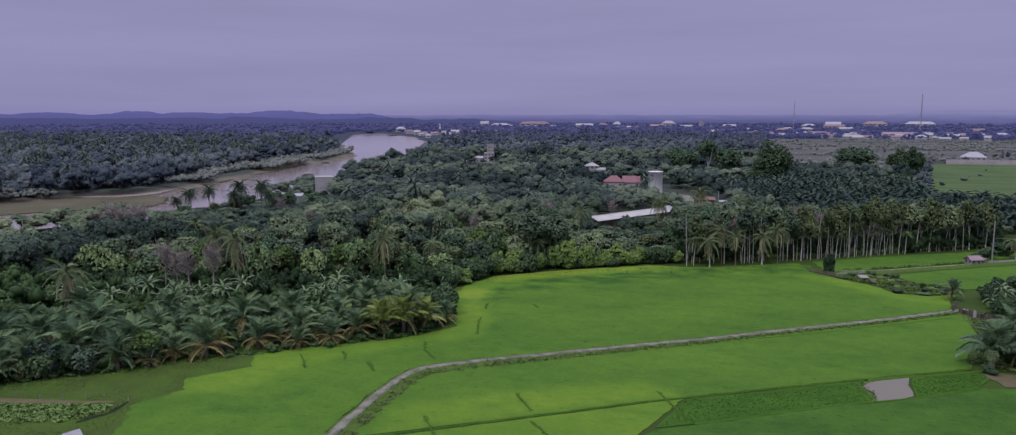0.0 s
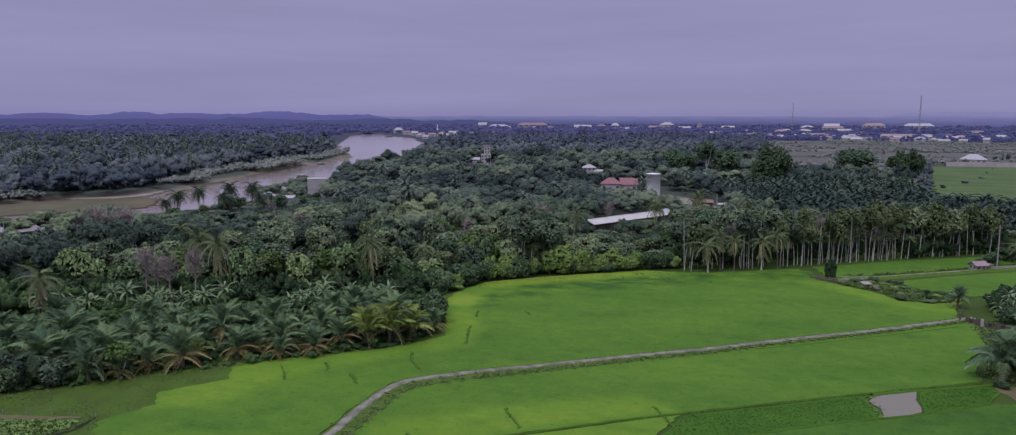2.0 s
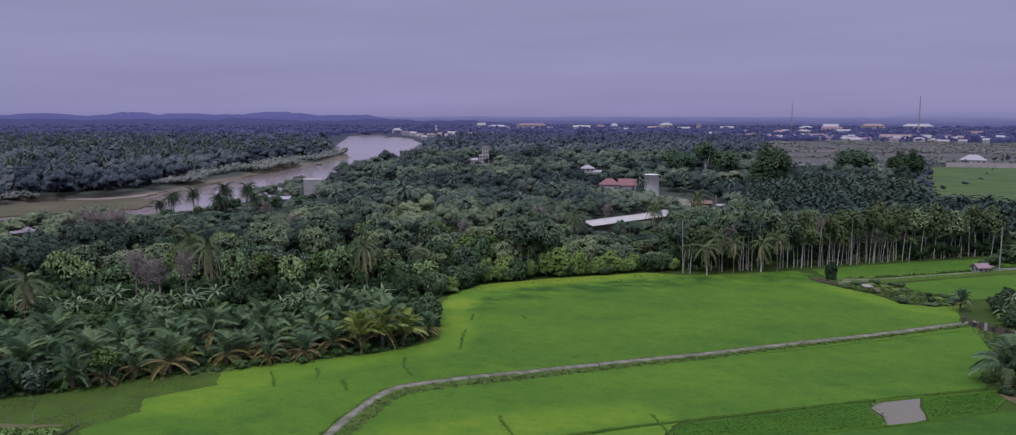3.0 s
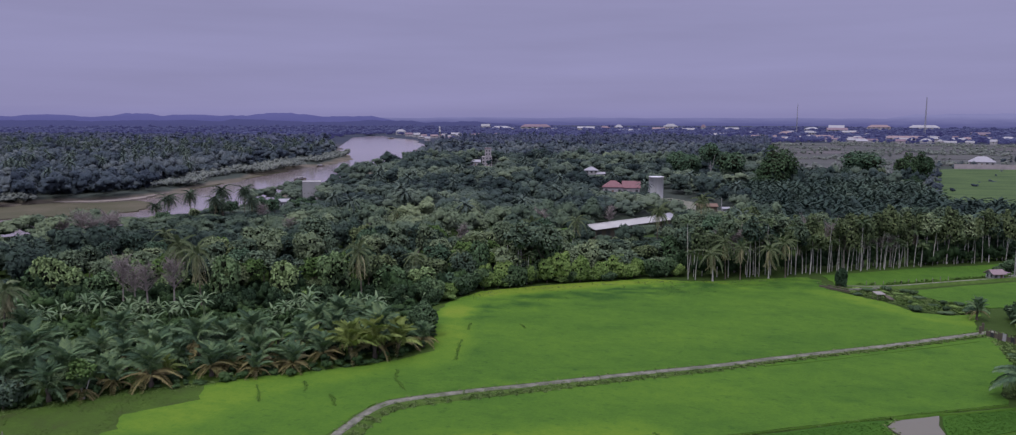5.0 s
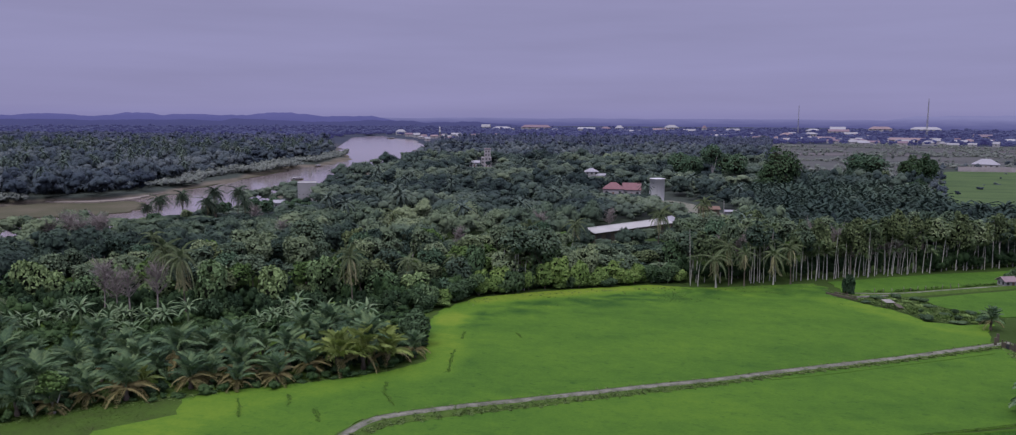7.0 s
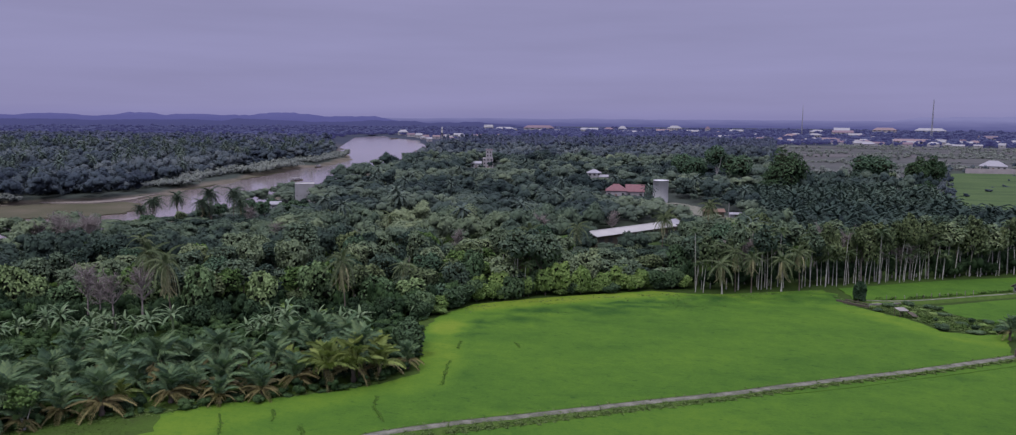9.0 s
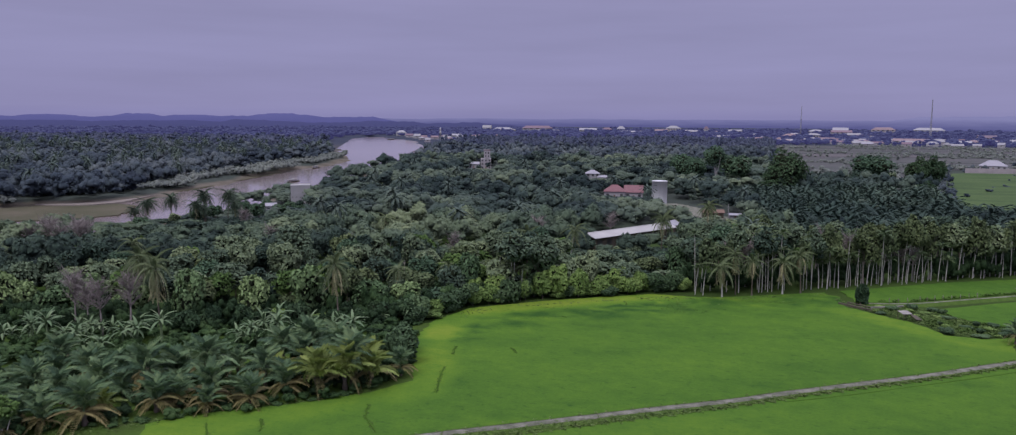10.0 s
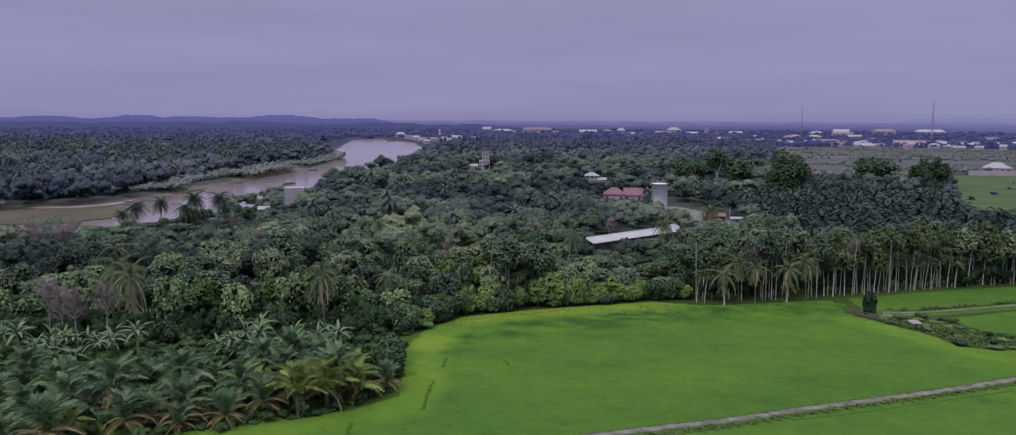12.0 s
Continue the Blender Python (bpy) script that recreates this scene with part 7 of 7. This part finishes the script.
tall = house("tall_house", "pale cream tower house with stepped terraces", -146, 708, 12, 9, 9, 9, 0.3, M_CREAM, M_CONC, "flat", 3, 3)
bm = bmesh.new()
box(bm, 1.0, 1.0, 9.3, 5.5, 5.5, 7.0)
part("upper_tower", bm, tall, "", None, M_CREAM)
bm = bmesh.new()
box(bm, 1.0, 1.0, 16.3, 6.2, 6.2, 0.4)
part("tower_roof", bm, tall, "", None, M_ROOF_PINK)
for i in range(2):
    for k in range(2):
        window(tall, -0.2 + 2.4 * i, -1.78, 11.2 + 3 * k, 1.1, 1.4, 0)
house("white_house", "pale low house beside the tower house", -155, 700, 12, 9, 7, 5.0, 1.6, M_WHITE, M_ROOF_GREY, "gable", 1, 3)


# round storage tank
def tank(x, y, r, h):
    ob = thing("storage_tank", "tall round pale zinc storage tank among trees", "tank", Matrix.Translation((x, y, 0)))
    V, Q = [], []
    n = 28
    for z, rr in ((-0.2, r), (h, r), (h + 0.02, r + 0.12), (h + 0.22, r + 0.12), (h + 0.35, 0.15)):
        V += [(rr * math.cos(2 * math.pi * k / n), rr * math.sin(2 * math.pi * k / n), z) for k in range(n)]
    Q = [(i * n + k, i * n + (k + 1) % n, (i + 1) * n + (k + 1) % n, (i + 1) * n + k) for i in range(4) for k in range(n)]
    part("shell", raw("shell", V, [np.array(Q)], M_GREYTANK), ob)
    bm = bmesh.new()
    box(bm, -0.25, -r - 0.15, 0, 0.06, 0.06, h)
    box(bm, 0.25, -r - 0.15, 0, 0.06, 0.06, h)
    for k in range(int(h / 0.6)):
        box(bm, 0, -r - 0.15, 0.3 + k * 0.6, 0.46, 0.05, 0.05)
    part("ladder", bm, ob, "", None, M_STEEL)


M_GREYTANK = surface("pale_tank_sheet", [(0.44, 0.45, 0.47), (0.53, 0.54, 0.57), (0.60, 0.61, 0.63)], 0.25, 2.5, 0.5, 0.4, 0.2, 0.02, (1, 1, 0.3))
tank(3.3, 455, 4.05, 11.8)

# walled house beyond the far paddy
house("walled_house", "low house with a broad pale hipped roof", 297, 795, -20, 21, 14, 5.2, 4.4, M_WHITE, M_ROOF_GREY, "hip", 1, 5)


def yard_wall(line, h, label):
    ob = thing("yard_wall", label, "wall", kind="structure")
    for (x0, y0), (x1, y1) in zip(line, line[1:]):
        L, a = math.hypot(x1 - x0, y1 - y0), math.atan2(y1 - y0, x1 - x0)
        bm = bmesh.new()
        box(bm, (x0 + x1) / 2, (y0 + y1) / 2, -0.2, L, 0.2, h + 0.2, turn=a)
        part("panel", bm, ob, "", None, M_WALL)
        bm = bmesh.new()
        box(bm, x0, y0, -0.2, 0.45, 0.45, h + 0.5, turn=a)
        part("pier", bm, ob, "", None, M_WALL)


M_WALL = plain("stained_pink_render", (0.30, 0.275, 0.285), 0.85, scale=0.2)
yard_wall([(262 + 6.5 * i, 760 - 0.3 * i) for i in range(16)], 4.2, "long stained render wall round a yard")

# town
rng = np.random.default_rng(77)
walls = [M_WHITE, M_CREAM, M_WHITE, M_GREYWALL]
roofs = [M_TOWN_SHEET, M_ROOF_PINK, M_ROOF_RED, M_ROOF_GREY, M_ROOF_GREY]
words = {"dull_zinc_roof": "pale zinc", "faded_pink_roof": "faded pink", "terracotta_roof": "terracotta", "grey_sheet_roof": "grey sheet", "rust_red_roof": "rust-red"}
for i, (x, y, w, h) in enumerate(TOWN):
    roof = {(-383): M_ROOF_RED, 524: M_ROOF_RED, 159: M_TOWN_SHEET, 700: M_ROOF_ORANGE, 477: M_ROOF_PINK, 495: M_TOWN_SHEET}.get(x, roofs[int(rng.integers(5))])
    wall = M_CREAM if x == 477 else walls[int(rng.integers(4))]
    size = "large hall" if w > 40 else "town house"
    turn = -math.degrees(math.atan2(x, y)) + rng.uniform(-14, 14)
    house("town_hall" if w > 40 else "town_house", f"distant {size} with a {words[roof.name]} roof", x, y, turn, w, min(w * 0.6, 26), h * 0.62, h * 0.38, wall, roof, "gable" if rng.random() < 0.6 else "hip",
          2 if h > 11 else 1, 5 if w > 30 else 1, False, False, "town buildings", "building")
minaret = thing("minaret", "slim white mosque tower in the riverside town", "tower", Matrix.Translation((-446, 1640, 0)))
v, q = tube_arrays([(0, 0, -0.3), (0, 0, 12), (0, 0, 12.2), (0, 0, 13), (0, 0, 13.2), (0, 0, 19)], [2.4, 2.0, 2.7, 2.7, 1.8, 1.6], 10)
part("shaft", raw("shaft", v, [q], M_WHITE), minaret)
v, q = tube_arrays([(0, 0, 19), (0, 0, 20), (0, 0, 22), (0, 0, 23.5), (0, 0, 25)], [1.7, 2.2, 1.4, 0.4, 0.05], 10)
part("dome", raw("dome", v, [q], M_STEEL), minaret)


def mast(x, y, h, half, label):
    """A lattice mast: four tapering legs with rings and braces, in painted bands."""
    ob = thing("radio_mast", label, "mast", Matrix.Translation((x, y, 0)))
    n = 12
    for sx in (-1, 1):
        for sy in (-1, 1):
            v, q = tube_arrays([(sx * half, sy * half, -0.3), (sx * half * 0.3, sy * half * 0.3, h)], [0.22, 0.16], 4)
            part("leg", raw("leg", v, [q], M_STEEL), ob)
    for i in range(n):
        z0, z1 = h * i / n, h * (i + 1) / n
        a0, a1 = half * (1 - 0.7 * i / n), half * (1 - 0.7 * (i + 1) / n)
        items = []
        C0 = [(-a0, -a0), (a0, -a0), (a0, a0), (-a0, a0)]
        C1 = [(-a1, -a1), (a1, -a1), (a1, a1), (-a1, a1)]
        for k in range(4):
            k2 = (k + 1) % 4
            items.append(tube_arrays([(*C0[k], z0), (*C1[k2], z1)], [0.16, 0.16], 3))
            items.append(tube_arrays([(*C0[k2], z0), (*C1[k], z1)], [0.16, 0.16], 3))
            items.append(tube_arrays([(*C1[k], z1), (*C1[k2], z1)], [0.16, 0.16], 3))
        v, q = join_arrays(items)
        part("brace", raw("brace", v, [q], M_STEEL), ob)
    v, q = tube_arrays([(0, 0, h), (0, 0, h + 6)], [0.2, 0.1], 5)
    part("aerial", raw("aerial", v, [q], M_STEEL), ob)


mast(612, 1950, 90, 1.7, "tall lattice radio mast above the town")
mast(391, 2285, 80, 1.4, "thin lattice radio mast in red and white bands")


pole(103.8, 258.4, 12.6, "grey concrete pole beside a hut", False, 0.2)
pole(-38, 225, 9.5, "thin pale pole at the wood's edge", False, 0.12)
pole(-203, 222, 10.5, "thin pale pole above the trees", False, 0.15)
for x, y in [(240, 1075), (292, 1104), (339, 1136), (386, 1168), (433, 1200), (180, 1180), (225, 1215), (270, 1250)]:
    pole(x, y, 11, "white roadside utility pole beside fallow plots", True, 0.35)

# hut with a pink roof beside the small paddy
hut = house("field_hut", "small field hut with pale walls and a faded pink roof", 95.5, 250.5, 20, 3.4, 2.7, 2.0, 0.8, M_WHITE, M_ROOF_PINK, "gable", 1, 2)
bm = bmesh.new()
box(bm, 3.3, 0.3, 1.7, 2.4, 2.4, 0.1)
part("canopy", bm, hut, "rusty lean-to sheet", None, M_ROOF_RED)
for dy in (-0.8, 1.8):
    bm = bmesh.new()
    box(bm, 4.3, dy * 0.8, -0.2, 0.1, 0.1, 1.9)
    part("post", bm, hut, "", None, M_TIMBER)
wall_l = thing("field_wall", "low grey wall along the field track", "wall", kind="structure")
for i in range(8):
    bm = bmesh.new()
    box(bm, 101 + i * 2.2, 253.5 + i * 0.95, -0.2, 2.3, 0.25, 0.95, turn=radians(23))
    part("panel", bm, wall_l, "", None, M_CONC)

# field track with its posts
TRACK = curve_points([(50, 230.5), (63, 233), (82, 242.5), (95, 249), (112, 258)], 2)
trk = thing("field_track", "pale grass track on a low bank between paddies", "track", kind="structure")
part("bank", strip("bank", TRACK, [(-2.2, -0.2), (-1.2, 0.5), (1.2, 0.5), (2.4, -0.2)], [M_VERGE], [0, 0, 0], "", "", wobble=0.4), trk)
part("tread", strip("tread", TRACK, [(-0.35, 0.46), (-0.28, 0.55), (0.28, 0.55), (0.35, 0.46)], [M_PATH], [0, 0, 0], "", "", wobble=0.2), trk)
rng = np.random.default_rng(5)
for i, (x, y) in enumerate(curve_points([(58, 235), (66, 238), (82, 246)], 2.4)):
    bm = bmesh.new()
    box(bm, 0, 0, -0.2, 0.13, 0.13, rng.uniform(0.9, 1.4), 0.02)
    ob = solid("fence_post", bm, "pale wooden post along the field track", "post", "", M_DEADWOOD, "fence posts")
    ob.matrix_basis = pose(x, y, 0.1, rng.uniform(-5, 5), rng.uniform(-5, 5), 0)
ch = thing("channel_wall", "low dark concrete walls of an irrigation channel", "channel", kind="structure")
for (x0, y0), (x1, y1), m in [((45.2, 230.6), (51.5, 224.4), M_TIMBER), ((51.8, 227.0), (60, 230.2), M_BARK_GREY), ((47.5, 231.5), (51.6, 227.2), M_TIMBER)]:
    L, a = math.hypot(x1 - x0, y1 - y0), math.atan2(y1 - y0, x1 - x0)
    bm = bmesh.new()
    box(bm, (x0 + x1) / 2, (y0 + y1) / 2, -0.2, L, 0.3, 0.75, 0.03, a)
    part("wall_panel", bm, ch, "", None, m)
shel = thing("shelter", "low field shelter under a bent pale zinc sheet", "shelter", pose(56.5, 217.5, 0, 0, 0, 25))
bm = bmesh.new()
box(bm, 0, 0, 0, 2.6, 1.9, 0.07)
part("roof", bm, shel, "", pose(0, 0, 1.75, 12, 3, 0), M_BARK_GREY)
bm = bmesh.new()
box(bm, 0, 0, 0, 2.0, 1.8, 0.06)
part("roof_sheet", bm, shel, "fallen grey sheet", pose(1.6, -1.6, 0.9, 24, 8, 14), M_TIMBER)
for sx in (-1.1, 1.1):
    for sy in (-0.9, 0.9):
        bm = bmesh.new()
        box(bm, sx, sy, -0.2, 0.1, 0.1, 1.95 + sy * 0.18)
        part("post", bm, shel, "", None, M_TIMBER)

# patched board fence where the lane ends
fen = thing("board_fence", "patched fence of dark boards and grey sheets", "fence", pose(0, 0, 0))
tones = [M_TIMBER, M_DARK, M_TIMBER, M_TIMBER, M_GREYWALL, M_TIMBER, M_DARK, M_TIMBER, M_TIMBER, M_DARK, M_TIMBER, M_GREYWALL, M_TIMBER]
FL = curve_points([(69.2, 187.2), (71.5, 183.5), (74.5, 178.5), (80, 174.5), (87, 172)], 0.85)
for i in range(len(FL) - 1):
    (x0, y0), (x1, y1) = FL[i], FL[i + 1]
    a = math.atan2(y1 - y0, x1 - x0)
    L = math.hypot(x1 - x0, y1 - y0)
    bm = bmesh.new()
    box(bm, 0, 0, -0.15, L * 0.96, 0.06, rng.uniform(1.0, 1.9), 0.01)
    part("board", bm, fen, "", Matrix.Translation(((x0 + x1) / 2, (y0 + y1) / 2, 0)) @ Matrix.Rotation(a, 4, "Z") @ Matrix.Rotation(rng.uniform(-0.06, 0.06), 4, "X"), tones[i % len(tones)])
    bm = bmesh.new()
    box(bm, x0, y0, -0.2, 0.14, 0.14, 1.9)
    part("post", bm, fen, "", None, M_TIMBER)
for x, y in ((68.3, 187.9), (69.9, 190.9)):
    bm = bmesh.new()
    box(bm, x, y, -0.1, 0.45, 0.4, 2.0, 0.05)
    solid("gate_post", bm, "stout dark post at the end of the lane", "post", "", M_TIMBER, "gate posts")

rng = np.random.default_rng(15)
pts = [(x + rng.normal() * 0.5, y + rng.normal() * 0.5, 0.25) for x, y in curve_points([(56, 234.4), (66, 238.4), (82, 246.4), (96, 253)], 0.3) if noise.noise((x * 0.3, y * 0.3, 1.0)) > -0.1]
tufts("track_weeds", pts, 0.4, M_GRASS_TUFT, "dark weeds along the fence of the field track", rng)
pts = [(x, y, 0.05) for x, y in scatter([(57, 149), (66, 166), (69, 186), (78, 190), (112, 180), (112, 140), (70, 139.5)], 1.0, rng)]
tufts("rough_weeds", pts, 0.42, M_VERGE_TUFT, "rough green weeds at the end of the paddies", rng)
# fenced vegetable garden in the meadow
garden = thing("garden_fence", "garden fence of pale posts with green netting", "fence", pose(0, 0, 0))
GL = curve_points([(-118, 103), (-106, 102.3), (-94, 103.2), (-84, 105), (-79.5, 104.6)], 3.3)
for i, (x, y) in enumerate(GL):
    bm = bmesh.new()
    box(bm, x, y, -0.2, 0.09, 0.09, 1.1 + 0.25 * (i % 3))
    part("post", bm, garden, "", None, M_DEADWOOD)
    if i:
        x0, y0 = GL[i - 1]
        for z in (0.5, 1.0):
            v, q = tube_arrays([(x0, y0, z + 0.02), ((x + x0) / 2, (y + y0) / 2, z - 0.05), (x, y, z + 0.02)], [0.012, 0.012, 0.012], 3)
            part("wire", raw("wire", v, [q], M_DARK), garden)
NL = curve_points([(-79.5, 104.6), (-79.2, 100), (-81.5, 95.6)], 1.2)
for i in range(len(NL) - 1):
    (x0, y0), (x1, y1) = NL[i], NL[i + 1]
    bm = bmesh.new()
    box(bm, (x0 + x1) / 2, (y0 + y1) / 2, 0.05, math.hypot(x1 - x0, y1 - y0), 0.03, 0.3 + 0.12 * (i % 3), turn=math.atan2(y1 - y0, x1 - x0))
    part("net", bm, garden, "dull green netting", None, M_NET)
    bm = bmesh.new()
    box(bm, x0, y0, -0.2, 0.08, 0.08, 1.2)
    part("post", bm, garden, "", None, M_TIMBER)
pts = [(x, y, 0.1) for x, y in scatter([(-118, 90), (-84, 95.5), (-80.5, 99.5), (-81, 103), (-95, 100.5), (-112, 99)], 0.75, rng)]
slab("garden_bed", [(-114, 99.6), (-95, 101), (-82, 103.6), (-81.5, 104.4), (-94, 102.9), (-106, 102), (-114, 102)], -0.2, 0.16, M_BED, "brown dug soil of a vegetable bed", "soil", "structure", 0.4)
tufts("garden_vegetables", pts, 0.5, M_VEG, "rows of leafy green garden vegetables", rng)
house("garden_hut", "little garden hut under a grey sheet roof", -76.2, 88.4, 62, 1.3, 1.2, 1.8, 0.5, M_TIMBER, M_ROOF_GREY, "gable", 1, 1, False)
house("garden_hut", "tiny low shelter under pale sheets", -83.2, 87.2, 10, 2.4, 1.6, 0.9, 0.3, M_TIMBER, M_ZINC, "gable", 1, 1, False)


# boats on the river
def boat(x, y, turn, L, label, cabin=True, roof=None):
    ob = thing("river_boat", label, "boat", pose(x, y, -3.0, 0, 0, turn), "river boats")
    S = np.linspace(-0.5, 0.5, 9)
    V, Q = [], []
    for s in S:
        w = L * 0.12 * (1 - abs(2 * s) ** 3)
        lift = 0.35 * (2 * s) ** 4
        V += [(s * L, -w - 0.03, 0.7 + lift), (s * L, -w * 0.6, -0.25), (s * L, w * 0.6, -0.25), (s * L, w + 0.03, 0.7 + lift)]
    for i in range(8):
        for j in range(3):
            Q.append((i * 4 + j, (i + 1) * 4 + j, (i + 1) * 4 + j + 1, i * 4 + j + 1))
        Q.append((i * 4, i * 4 + 3, (i + 1) * 4 + 3, (i + 1) * 4))
    part("hull", raw("hull", V, [np.array(Q)], M_TIMBER), ob)
    if cabin:
        bm = bmesh.new()
        box(bm, -L * 0.05, 0, 0.65, L * 0.45, L * 0.16, 1.3)
        part("cabin", bm, ob, "", None, M_CREAM)
        bm = bmesh.new()
        box(bm, -L * 0.05, 0, 1.95, L * 0.55, L * 0.22, 0.12)
        part("roof", bm, ob, "", None, roof or M_ZINC)


boat(-312, 720, 80, 12, "dark wooden river boat near the sandy shore")
boat(-262, 570, 75, 14, "long river boat with a pale cabin roof")
boat(-236, 520, 60, 8, "small dark boat on the river", True, M_ROOF_BROWN)
boat(-560, 1660, 60, 26, "sand barge moored before the town", True)
boat(-420, 1480, 60, 22, "barge moored at the town bank", True)
boat(-330, 1090, 70, 14, "small boat off the near bank", False)
